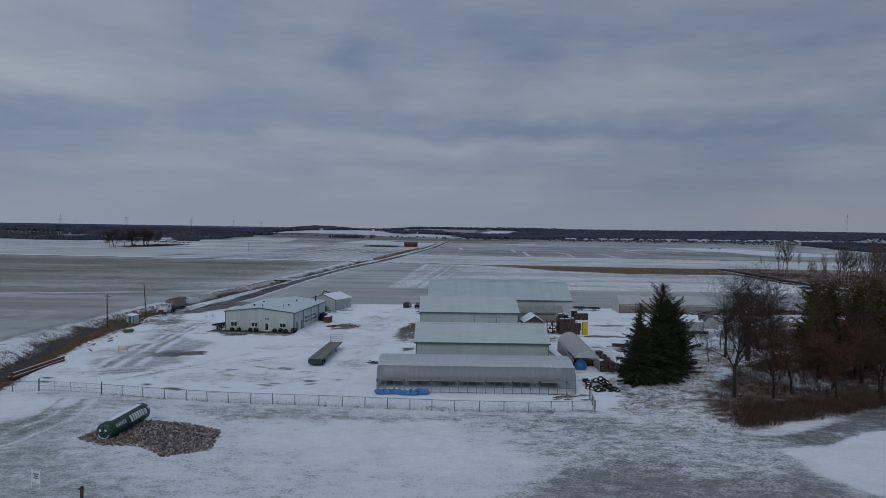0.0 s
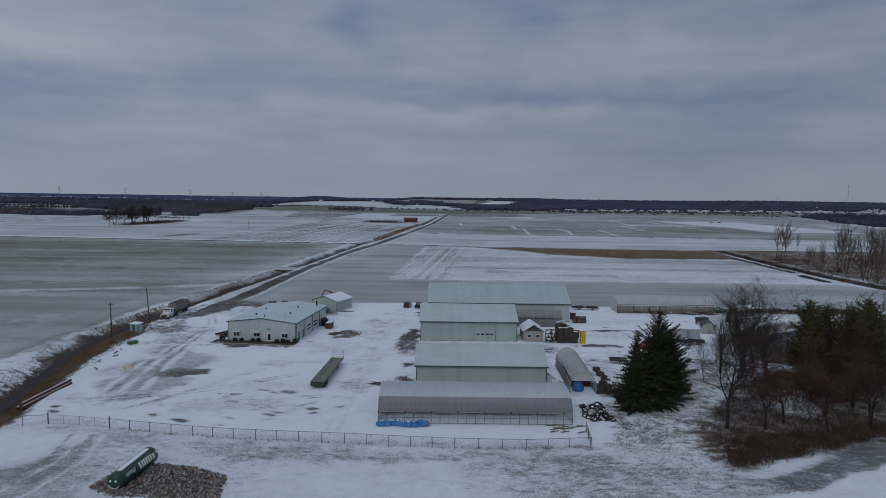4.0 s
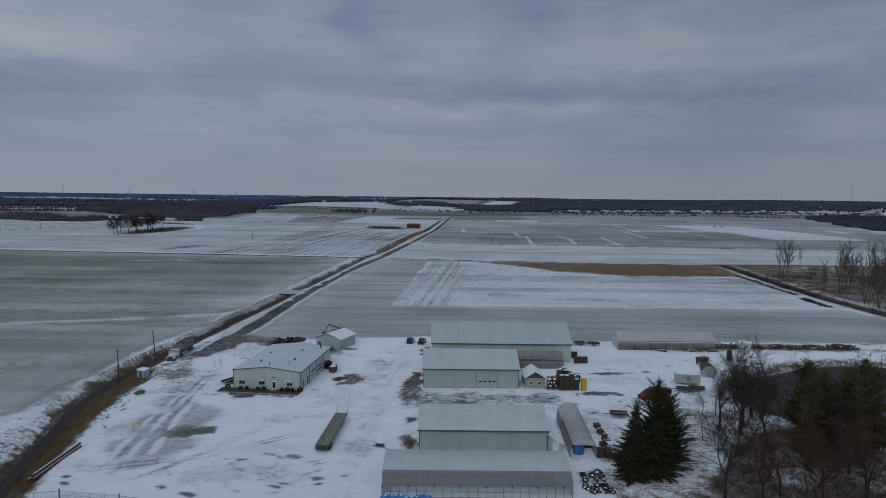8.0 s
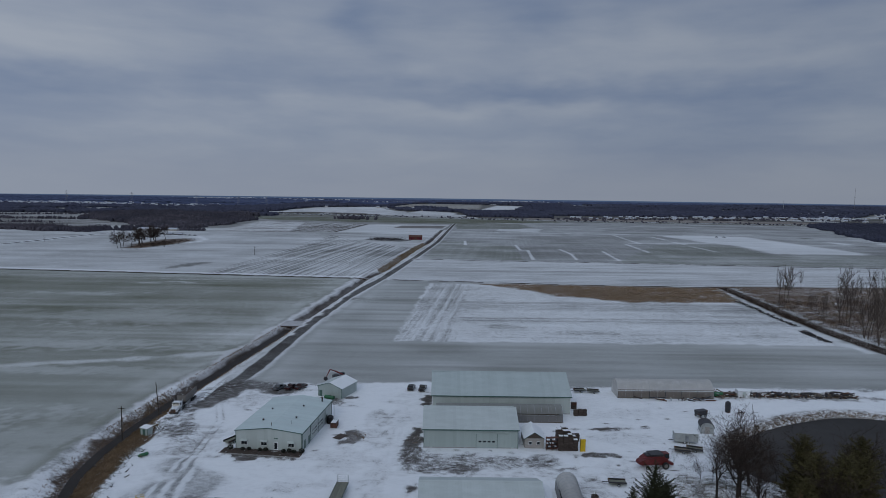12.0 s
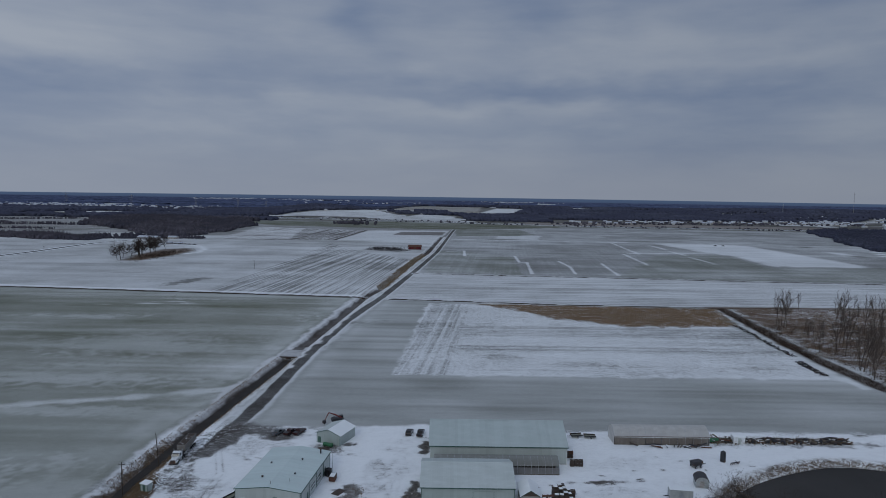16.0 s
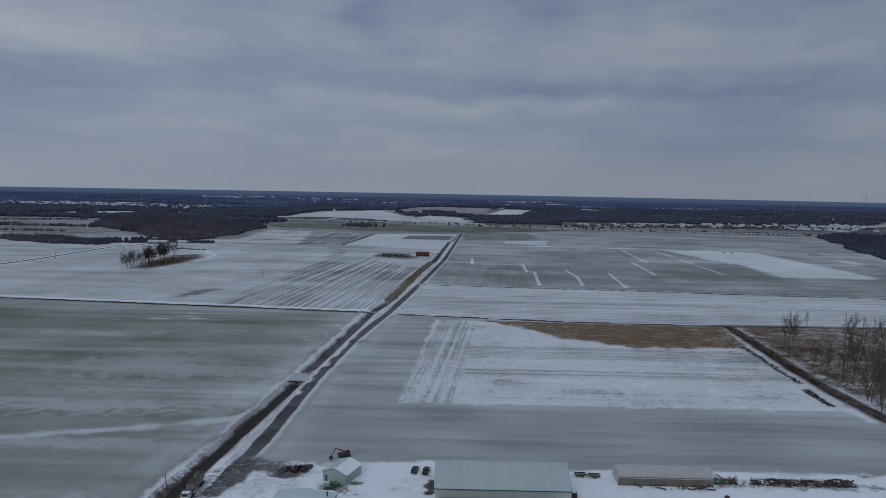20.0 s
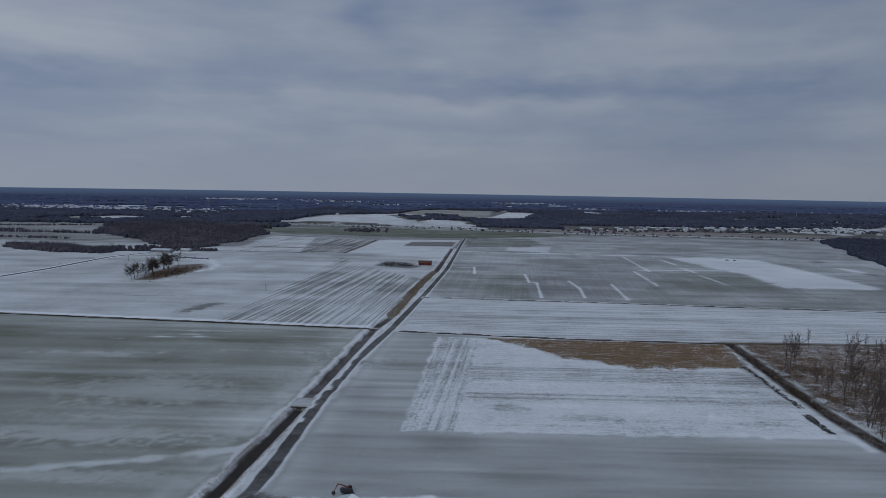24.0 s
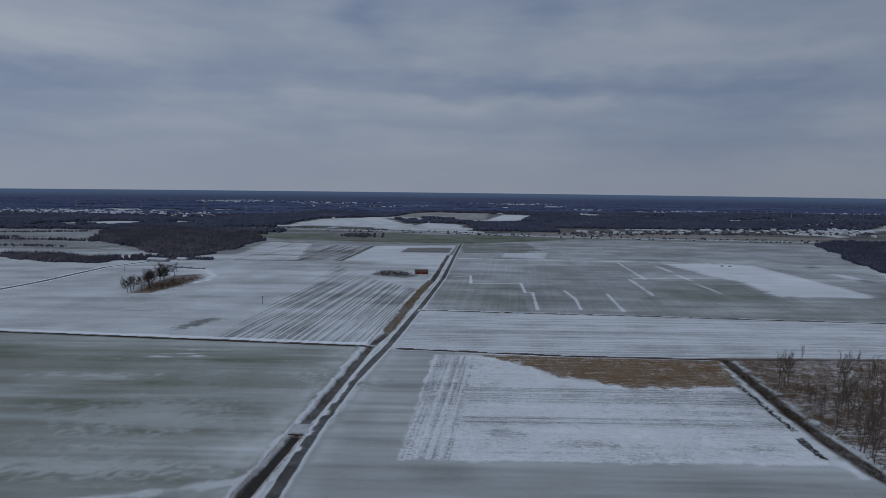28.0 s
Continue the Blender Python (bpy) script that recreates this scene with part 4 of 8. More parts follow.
def wheel(parent, x, y, z, r, w, rim="steel"):
    """A tyre with its rim; the axle lies along x."""
    bm = bmesh.new()
    prof = [(-w / 2, r * 0.62), (-w / 2, r * 0.92), (-w * 0.36, r), (w * 0.36, r), (w / 2, r * 0.92), (w / 2, r * 0.62)]
    rings = [[bm.verts.new((x + u, y + q * math.cos(a), z + q * math.sin(a))) for u, q in prof] for a in (2 * math.pi * k / 16 for k in range(16))]
    for k in range(16):
        for j in range(len(prof) - 1):
            bm.faces.new((rings[k][j], rings[k][j + 1], rings[(k + 1) % 16][j + 1], rings[(k + 1) % 16][j]))
    t = part("tyre", bm, "rubber", parent, smooth=True)
    part("rim", tube((x - w * 0.4, y, z), (x + w * 0.4, y, z), r * 0.62, sides=12), rim, t)
    return t


def roof_slab(x0, x1, pts, thick=0.14):
    """A roof laid along x over a profile of (y, z) points."""
    outline = list(pts) + [(y, z - thick) for y, z in reversed(pts)]
    return prism(outline, x1 - x0, "x", x0)


def pole_barn(name, x0, x1, y0, y1, eave, ridge, label, ridge_y=None, roof="roof", door=None, wall="siding", overhang=0.45):
    """A long metal barn whose ridge runs along x."""
    ry = (y0 + y1) / 2 if ridge_y is None else ridge_y
    b = thing(name, pose(x0, y0, 0), label, "barn")
    L, D, r = x1 - x0, y1 - y0, ry - y0
    t = 0.18
    part("wall", box(0, L, 0, t, -0.2, eave), wall, b)
    part("wall", box(0, L, D - t, D, -0.2, eave), wall, b)
    gable = [(t, -0.2), (D - t, -0.2), (D - t, eave), (r, ridge - 0.12), (t, eave)]
    part("wall", prism(gable, t, "x", 0), wall + "_side", b)
    part("wall", prism(gable, t, "x", L - t), wall + "_side", b)
    sl0, sl1 = (ridge - eave) / r, (ridge - eave) / (D - r)
    o = overhang
    ro = part("roof", roof_slab(-0.35, L + 0.35, [(-o, eave - o * sl0 + 0.14), (r, ridge + 0.14), (D + o, eave - o * sl1 + 0.14)]), roof, b)
    part("ridge_cap", prism([(r - 0.35, ridge + 0.05), (r, ridge + 0.24), (r + 0.35, ridge + 0.05), (r, ridge + 0.16)], L + 0.74, "x", -0.37), roof, ro)
    z = eave - o * sl0 + 0.14
    part("fascia", box(-0.37, L + 0.37, -o - 0.04, -o, z - 0.30, z - 0.02), "trim", ro)
    part("fascia", box(-0.37, L + 0.37, D + o, D + o + 0.04, z - 0.30, z - 0.02), "trim", ro)
    for xx in (-0.03, L - 0.12):
        part("corner_trim", box(xx, xx + 0.15, -0.035, 0.02, -0.2, eave), "trim" if roof != "roof_clear" else "white_trim", b)
    part("base_trim", box(0.15, L - 0.15, -0.03, 0.0, -0.2, 0.25), "concrete", b)
    if door:
        d = part("sliding_door", box(door[0], door[1], -0.10, -0.02, 0.1, door[2], 0.01), wall, b)
        for xx in (door[0], door[1] - 0.1):
            part("door_trim", box(xx, xx + 0.1, -0.125, -0.10, 0.1, door[2]), "trim", d)
        part("door_track", box(door[0] - 0.3, door[1] + 3.0, -0.16, -0.05, door[2], door[2] + 0.16), wall, d)
        for k in range(4):
            u = door[0] + 0.7 + k * (door[1] - door[0] - 1.6) / 3.4
            part("pane", box(u, u + 0.75, -0.12, -0.10, door[2] * 0.42, door[2] * 0.42 + 0.4), "glass", d)
    return b


def arch(half, top, n=14, side=0.0):
    """Points (u, z) over a tunnel of that half width, with upright sides up to side."""
    pts = [(-half, 0)] if side else []
    pts += [(-half * math.cos(math.pi * k / n), side + (top - side) * math.sin(math.pi * k / n)) for k in range(n + 1)]
    return pts + ([(half, 0)] if side else [])


def skin(bm, profile, a, b, n, put, thick=0.0):
    rows = [[bm.verts.new(put(u, z, a + (b - a) * k / n)) for u, z in profile] for k in range(n + 1)]
    for k in range(n):
        for j in range(len(profile) - 1):
            bm.faces.new((rows[k][j], rows[k][j + 1], rows[k + 1][j + 1], rows[k + 1][j]))


def hoop_house(name, m, length, half, top, label, film="film", side=0.0, hoops=14, open_ends=(False, False), low=None, base="wood", out=1.002, rib="steel", thick=0.035):
    """A plastic tunnel along its own x; low: the profile height below which the cover is another film."""
    g = thing(name, m, label, "greenhouse")
    prof = arch(half, top, 20, side)
    put = lambda u, z, d: (d, u, z)
    if low:
        # an upper skin, two lower skins in another film, and an open strip below them
        hi, lo, lower = low
        for sgn in (-1, 1):
            bm = bmesh.new()
            skin(bm, [p for p in prof if p[1] <= hi + 1e-6 and p[1] >= lo - 1e-6 and p[0] * sgn > 0], 0, length, hoops, put)
            part("side_cover", bm, lower, g, smooth=True)
        top_band = [p for p in prof if p[1] > hi - 0.35]
        bm = bmesh.new()
        skin(bm, [(u * 1.004, z * 1.004) for u, z in top_band], 0, length, hoops, put)
        part("cover", bm, film, g, smooth=True)
    else:
        bm = bmesh.new()
        skin(bm, prof, 0, length, hoops, put)
        part("cover", bm, film, g, smooth=True)
    for k in range(hoops + 1):
        bm = bmesh.new()
        x = min(max(length * k / hoops, 0.03), length - 0.03)
        inner = [(u * out, z * out) for u, z in prof]
        rings = [[bm.verts.new((x + thick * math.cos(q), u * (1 + thick * math.sin(q) / half), z + thick * math.sin(q))) for q in (0.0, 1.26, 2.51, 3.77, 5.03)] for u, z in inner]
        for ra, rb in zip(rings, rings[1:]):
            for q in range(5):
                bm.faces.new((ra[q], ra[(q + 1) % 5], rb[(q + 1) % 5], rb[q]))
        part("hoop", bm, rib, g)
    for x, is_open in ((0.0, open_ends[0]), (length, open_ends[1])):
        if is_open:
            part("end_panel", prism([(u * 0.99, z * 0.99) for u, z in prof if z > top * 0.55], 0.03, "x", x - 0.015), film, g)
        else:
            part("end_wall", prism([(u * 0.99, z * 0.99) for u, z in prof], 0.03, "x", x - 0.015), film, g)
    for s in (-1, 1) if base else ():
        part("base_board", box(0, length, s * half - 0.04, s * half + 0.04, 0, 0.3), base, g)
    part("ridge_pipe", tube((0, 0, top * 0.975), (length, 0, top * 0.975), 0.03, sides=6), "steel", g)
    return g


# ---- farm buildings ----
barn_front = pole_barn("pole_barn", -3.7, 20.9, 116.6, 130.2, 5.05, 7.45, "long pale green metal barn with a frosted pale roof", roof="roof")
barn_mid = pole_barn("pole_barn", -4.0, 20.6, 158.6, 176.4, 5.15, 7.95, "pale green metal barn with frosted roof and sliding door", roof="roof", door=(13.6, 19.2, 3.9))
barn_rear = pole_barn("pole_barn", -2.2, 39.6, 185.2, 205.0, 5.6, 10.0, "large metal barn with a pale blue-green roof", roof="roof_clear", wall="siding_cream")

# tunnel in front of the barns, its lowest strip rolled up over white film
tunnel = hoop_house("greenhouse", pose(-9.3, 105.3, 0), 31.6, 6.0, 4.7, "long plastic-covered hoop greenhouse with open lower sides", "film", side=1.9, hoops=22, low=(4.0, 1.9, "film_dim"), out=0.985, base=None)
for k in range(23):
    x = 0.1 + k * 31.4 / 22
    part("side_post", tube((x, -6.25, 0), (x, -6.08, 1.95), 0.035, sides=5), "fence_steel", tunnel)
    if k % 3 == 0:
        part("vent_cap", box(x - 0.12, x + 0.12, -6.22, -6.06, 1.80, 2.08, 0.02), "dark_steel", tunnel)
part("side_rail", box(0, 31.6, -6.30, -6.24, 0.12, 0.18), "fence_steel", tunnel)
part("side_rail", box(0, 31.6, -6.22, -6.16, 1.0, 1.05), "fence_steel", tunnel)
part("side_rail", box(0, 31.6, -6.12, -6.03, 1.88, 1.96), "steel", tunnel)
for k in range(7):
    bm = bmesh.new()
    skin(bm, [(-1.8 + 0.45 * j, 0.75 + 0.25 * math.sin(j * 0.8)) for j in range(9)], 0.4 + k * 4.3, 4.2 + k * 4.3, 4, lambda u, z, d: (d, u, z))
    part("plant_bench", bm, "crate_wood", tunnel)

hoop_house("greenhouse", pose(27.7, 115.4, 0, rz=87), 20.5, 2.45, 4.1, "small snow-dusted hoop house open at one end", "film_snowy", side=1.4, hoops=15, open_ends=(True, False), low=(2.6, 0.0, "film_dim"), out=1.006, thick=0.04)
hoop_house("greenhouse", pose(-1.0, 181.0, 0), 37, 3.3, 4.3, "low plastic greenhouse tunnel beside the large barn", "film_old", side=1.2, hoops=18, low=(2.6, 0.0, "film_dim"))
far_tunnel = hoop_house("greenhouse", pose(58.4, 205.2, 0), 31.6, 3.8, 5.3, "old dull plastic hoop greenhouse with posts along its side", "film_snowy", side=1.8, hoops=12, low=(3.0, 0.0, "film_brown"))
for k in range(7):
    part("side_post", box(k * 5.2, k * 5.2 + 0.12, -3.95, -3.84, 0, 2.6), "dark_steel", far_tunnel)
part("side_rail", box(0, 31.6, -3.92, -3.85, 2.55, 2.66), "white_trim", far_tunnel)


# ---- office building ----
def office():
    o = thing("office_building", pose(-52.4, 156.9, 0, rz=-6.5), "low pale metal office building with shallow gable roof", "office building")
    Wd, Ln, e, r, t = 17.6, 26.5, 4.75, 5.75, 0.2
    front = [(0, -0.2), (Wd, -0.2), (Wd, e), (Wd / 2, r), (0, e)]
    wf = part("front_wall", prism(front, t, "y", 0), "siding_cream", o)
    part("rear_wall", prism(front, t, "y", Ln - t), "siding_cream", o)
    part("side_wall", box(0, t, t, Ln - t, -0.2, e), "siding_cream_side", o)
    ws = part("side_wall", box(Wd - t, Wd, t, Ln - t, -0.2, e), "siding_cream_side", o)
    sl = (r - e) / (Wd / 2)
    slab = [(-0.2, e - 0.2 * sl), (Wd / 2, r), (Wd + 0.2, e - 0.2 * sl)]
    roof = part("roof", prism([(x, z + 0.14) for x, z in slab] + [(x, z + 0.01) for x, z in reversed(slab)], Ln + 0.4, "y", -0.2), "roof_y", o)
    for sgn in (0, 1):
        a, b = (slab[0], slab[1]) if sgn == 0 else (slab[1], slab[2])
        bm = bmesh.new()
        add_tube(bm, (a[0], -0.24, a[1] + 0.03), (b[0], -0.24, b[1] + 0.03), 0.11, sides=4)
        part("rake_trim", bm, "trim", roof)
    part("gutter", box(Wd + 0.18, Wd + 0.32, -0.2, Ln + 0.2, e - 0.18, e + 0.02), "trim", roof)
    part("gutter", box(-0.32, -0.18, -0.2, Ln + 0.2, e - 0.18, e + 0.02), "trim", roof)
    for xx in (-0.02, Wd - 0.13):
        part("corner_trim", box(xx, xx + 0.15, -0.03, 0.03, -0.2, e - 0.1), "trim", o)
    for fx in (0.13, 0.43, 0.84):
        x = fx * Wd
        w = part("window", box(x - 0.85, x + 0.85, -0.06, 0.03, 1.05, 2.15, 0.02), "white_trim", wf)
        part("pane", box(x - 0.75, x - 0.04, -0.075, -0.06, 1.15, 2.05), "glass", w)
        part("pane", box(x + 0.04, x + 0.75, -0.075, -0.06, 1.15, 2.05), "glass", w)
        aw = prism([(0.0, 2.55), (-0.55, 2.2), (-0.55, 2.15), (0.0, 2.48)], 1.9, "x", x - 0.95)
        part("awning", aw, "siding_cream", wf, "small white window awning")
    x = 0.61 * Wd
    d = part("door", box(x - 0.55, x + 0.55, -0.07, 0.02, 0.0, 2.2, 0.01), "white_trim", wf)
    part("pane", box(x - 0.38, x + 0.38, -0.085, -0.07, 0.35, 2.0), "glass", d)
    part("handle", box(x + 0.40, x + 0.46, -0.11, -0.07, 0.95, 1.15), "steel", d)
    for k in range(4):
        part("sign_bar", box(x - 0.5 + k * 0.28, x - 0.32 + k * 0.28, -0.03, -0.005, 2.95, 3.25), "trim", wf)
    for y0, y1, h in ((1.8, 2.8, 2.2), (5.2, 6.2, 2.2), (8.0, 12.2, 3.9), (13.2, 17.4, 3.9), (21.0, 22.0, 2.2)):
        d = part("door" if h < 3 else "garage_door", box(Wd - 0.02, Wd + 0.06, y0, y1, 0.0, h, 0.01), "white_trim" if h > 3 else "trim", ws)
        if h > 3:
            for rr in range(4):
                part("door_panel", box(Wd + 0.06, Wd + 0.085, y0 + 0.1, y1 - 0.1, 0.08 + rr * 0.96, 0.98 + rr * 0.96), "siding_cream_side", d)
            for rr in (1, 2):
                for c in range(4):
                    part("pane", box(Wd + 0.085, Wd + 0.10, y0 + 0.3 + c * 0.98, y0 + 0.95 + c * 0.98, 0.3 + rr * 0.96, 0.75 + rr * 0.96), "glass", d)
    for k in range(5):
        part("downspout", box(Wd + 0.03, Wd + 0.13, 0.4 + k * 6.4, 0.52 + k * 6.4, 0.0, e - 0.1), "trim", ws)
    zz = lambda xx: e + min(xx, Wd - xx) * sl + 0.14
    for xx, yy, h, rad in ((15.5, 24.0, 1.3, 0.22), (9.0, 1.5, 0.8, 0.08), (13.2, 4.5, 1.0, 0.05), (5.0, 6.0, 0.3, 0.22), (13.0, 9.0, 0.3, 0.2), (4.0, 15.0, 0.25, 0.2), (12.0, 18.0, 0.3, 0.18)):
        v = part("roof_vent", tube((xx, yy, zz(xx) - 0.05), (xx, yy, zz(xx) + h), rad, sides=10), "dark_steel", roof)
        if rad > 0.1:
            part("vent_cap", tube((xx, yy, zz(xx) + h), (xx, yy, zz(xx) + h + 0.14), rad * 1.7, rad * 0.6, sides=10), "dark_steel", v)
    part("step", box(x - 0.9, x + 0.9, -1.3, -0.04, -0.05, 0.12, 0.02), "concrete", o)


office()


def leafy(rng, center, size, count, leaf, flat=1.0, shape=None):
    """Many small leaf faces scattered through a lumpy volume."""
    vs, fs = [], []
    for _ in range(count):
        d = Vector((rng.gauss(0, 1), rng.gauss(0, 1), rng.gauss(0, 1))).normalized()
        rad = rng.uniform(0.55, 1.0) ** 0.5
        p = Vector((center[0] + d.x * size[0] * rad, center[1] + d.y * size[1] * rad, center[2] + d.z * size[2] * rad))
        if shape:
            p = shape(p)
        a = Vector((rng.gauss(0, 1), rng.gauss(0, 1), rng.gauss(0, flat))).normalized() * leaf * rng.uniform(0.6, 1.4)
        b = a.cross(Vector((rng.gauss(0, 1), rng.gauss(0, 1), rng.gauss(0, 1)))).normalized() * leaf * rng.uniform(0.3, 0.7)
        i = len(vs)
        vs += [p - a, p + b, p + a, p - b]
        fs.append((i, i + 1, i + 2, i + 3))
    return vs, fs


def raw_part(name, vs, fs, mat, parent=None, label=""):
    me = bpy.data.meshes.new(name)
    me.from_pydata([tuple(v) for v in vs], [], fs)
    me.materials.append(M[mat])
    ob = new(name, me)
    if parent:
        ob.parent = parent
    if label:
        ob["label"] = label
    return ob


rng = random.Random(5)
bed = part("flower_bed", prism([(-2.8, -3.9), (18.2, -3.9), (18.2, -0.15), (-2.8, -0.15)], 0.1, "y", 0), "mulch")
bed.matrix_world = pose(-52.4, 156.9, 0.02, rz=-6.5) @ Matrix(((1, 0, 0, 0), (0, 0, 1, 0), (0, -1, 0, 0.1), (0, 0, 0, 1)))
tagged(bed, "dark mulch bed with snow patches along the office front", "flower bed")
edge_row = part("edging", box(-2.9, 18.3, -3.98, -3.84, 0, 0.22), "concrete", None)
edge_row.matrix_world = pose(-52.4, 156.9, 0, rz=-6.5)
tagged(edge_row, "pale concrete edging along the mulch bed", "edging")
for k, (u, s) in enumerate(((-1.0, 1.0), (2.4, 0.75), (4.0, 0.7), (7.0, 0.75), (8.4, 0.8), (13.2, 0.8), (14.6, 0.85), (16.0, 0.75), (17.9, 1.05))):
    b = thing("shrub", pose(-52.4, 156.9, 0, rz=-6.5) @ pose(u, -1.0 - 0.3 * (k % 2), 0.1), "dark rounded evergreen shrub by the office wall", "shrub", "shrubs at the office")
    vs, fs = leafy(rng, (0, 0, 0.55 * s), (0.75 * s, 0.65 * s, 0.6 * s), 600, 0.10)
    raw_part("foliage", vs, fs, "shrub", b)
    bm = bmesh.new()
    for q in range(5):
        add_tube(bm, (0, 0, -0.1), (rng.uniform(-0.4, 0.4), rng.uniform(-0.4, 0.4), 0.7 * s), 0.03, 0.01, 4)
    part("stems", bm, "bark", b)


# ---- small shed with a tractor and machines beside it ----
def gable_shed(name, m, Wd, Ln, e, r, label, wall="siding", roof="snow_cap", roof_b=None):
    s = thing(name, m, label, "shed")
    t = 0.12
    front = [(0, 0), (Wd, 0), (Wd, e), (Wd / 2, r), (0, e)]
    wf = part("front_wall", prism(front, t, "y", 0), wall, s)
    part("rear_wall", prism(front, t, "y", Ln - t), wall, s)
    for xx in (0, Wd - t):
        part("side_wall", box(xx, xx + t, t, Ln - t, 0, e), wall + "_side" if wall + "_side" in M else wall, s)
    sl = (r - e) / (Wd / 2)
    for k in (0, 1):
        a, b = ((-0.3, e - 0.3 * sl), (Wd / 2, r)) if k == 0 else ((Wd / 2, r), (Wd + 0.3, e - 0.3 * sl))
        part("roof_side", prism([(a[0], a[1] + 0.02), (b[0], b[1] + 0.02), (b[0], b[1] + 0.14), (a[0], a[1] + 0.14)], Ln + 0.6, "y", -0.3), roof_b if k and roof_b else roof, s)
        bm = bmesh.new()
        add_tube(bm, (a[0], -0.31, a[1] + 0.04), (b[0], -0.31, b[1] + 0.04), 0.08, sides=4)
        part("rake_trim", bm, "trim", s)
    return s, wf


sh, wf = gable_shed("metal_shed", pose(-39.6, 199.9, 0, rz=-22), 8.8, 9.6, 3.4, 4.9, "pale metal gabled shed with one snowy roof side", "siding", "roof", "snow_cap")
part("door", box(0.5, 1.6, -0.05, 0.0, 0, 2.1, 0.01), "trim", wf)
for xx in (0.0, 8.68):
    part("corner_trim", box(xx, xx + 0.12, -0.03, 0.02, 0, 3.4), "trim", sh)
tk = thing("fuel_tank", pose(-35.2, 196.0, 0, rz=-22), "dark green fuel tank on a skid by the shed wall", "tank")
part("tank_shell", tube((-1.6, 0, 0.85), (1.6, 0, 0.85), 0.62, sides=14), "green_equipment", tk, smooth=False)
for xx in (-1.1, 1.1):
    part("leg", box(xx - 0.08, xx + 0.08, -0.5, 0.5, 0, 0.4), "dark_steel", tk)
part("filler_pipe", tube((0.4, 0, 1.4), (0.4, 0, 1.75), 0.08), "dark_steel", tk)


def digger():
    d = thing("excavator", pose(-35.0, 217.4, 0, rz=20), "dark tracked excavator with raised red boom", "excavator")
    for s in (-1.2, 1.2):
        part("track", prism([(-1.9, 0.15), (-1.5, 0), (1.5, 0), (1.9, 0.15), (1.9, 0.7), (1.5, 0.9), (-1.5, 0.9), (-1.9, 0.7)], 0.6, "y", s - 0.3), "rubber", d)
    part("undercarriage", box(-0.9, 0.9, -0.95, 0.95, 0.35, 0.95, 0.05), "dark_steel", d)
    body = part("upper_body", prism([(-2.3, 1.0), (1.5, 1.0), (1.5, 1.7), (0.3, 2.2), (-2.3, 2.2)], 2.4, "y", -1.2), "dark_steel", d)
    part("counterweight", box(-2.9, -2.25, -1.2, 1.2, 1.05, 2.0, 0.15), "dark_steel", body)
    cab = part("cab", prism([(0.0, 1.7), (1.5, 1.7), (1.35, 2.6), (0.1, 2.65)], 1.0, "y", 0.2), "dark_steel", d)
    part("pane", prism([(0.15, 1.95), (1.35, 1.95), (1.25, 2.5), (0.2, 2.52)], 1.04, "y", 0.18), "glass", cab)
    for nm, a, b, wa, wb in (("boom", (0.9, -0.2, 1.9), (-1.7, -0.2, 3.4), 0.2, 0.24), ("boom", (-1.7, -0.2, 3.4), (-3.8, -0.2, 4.3), 0.24, 0.17), ("stick", (-3.8, -0.2, 4.3), (-5.2, -0.2, 1.6), 0.18, 0.12)):
        part(nm, tube(a, b, wa, wb, 4), "orange_paint", d)
    for a, b in (((0.2, -0.2, 1.9), (-1.8, -0.2, 2.8)), ((-2.2, -0.2, 3.85), (-3.9, -0.2, 4.5))):
        part("hydraulic_ram", tube(a, b, 0.09, 0.06, 6), "steel", d)
    part("bucket", prism([(-5.9, 1.7), (-4.9, 1.7), (-4.7, 0.9), (-5.4, 0.4), (-6.1, 0.9)], 0.9, "y", -0.65), "dark_steel", d)


digger()


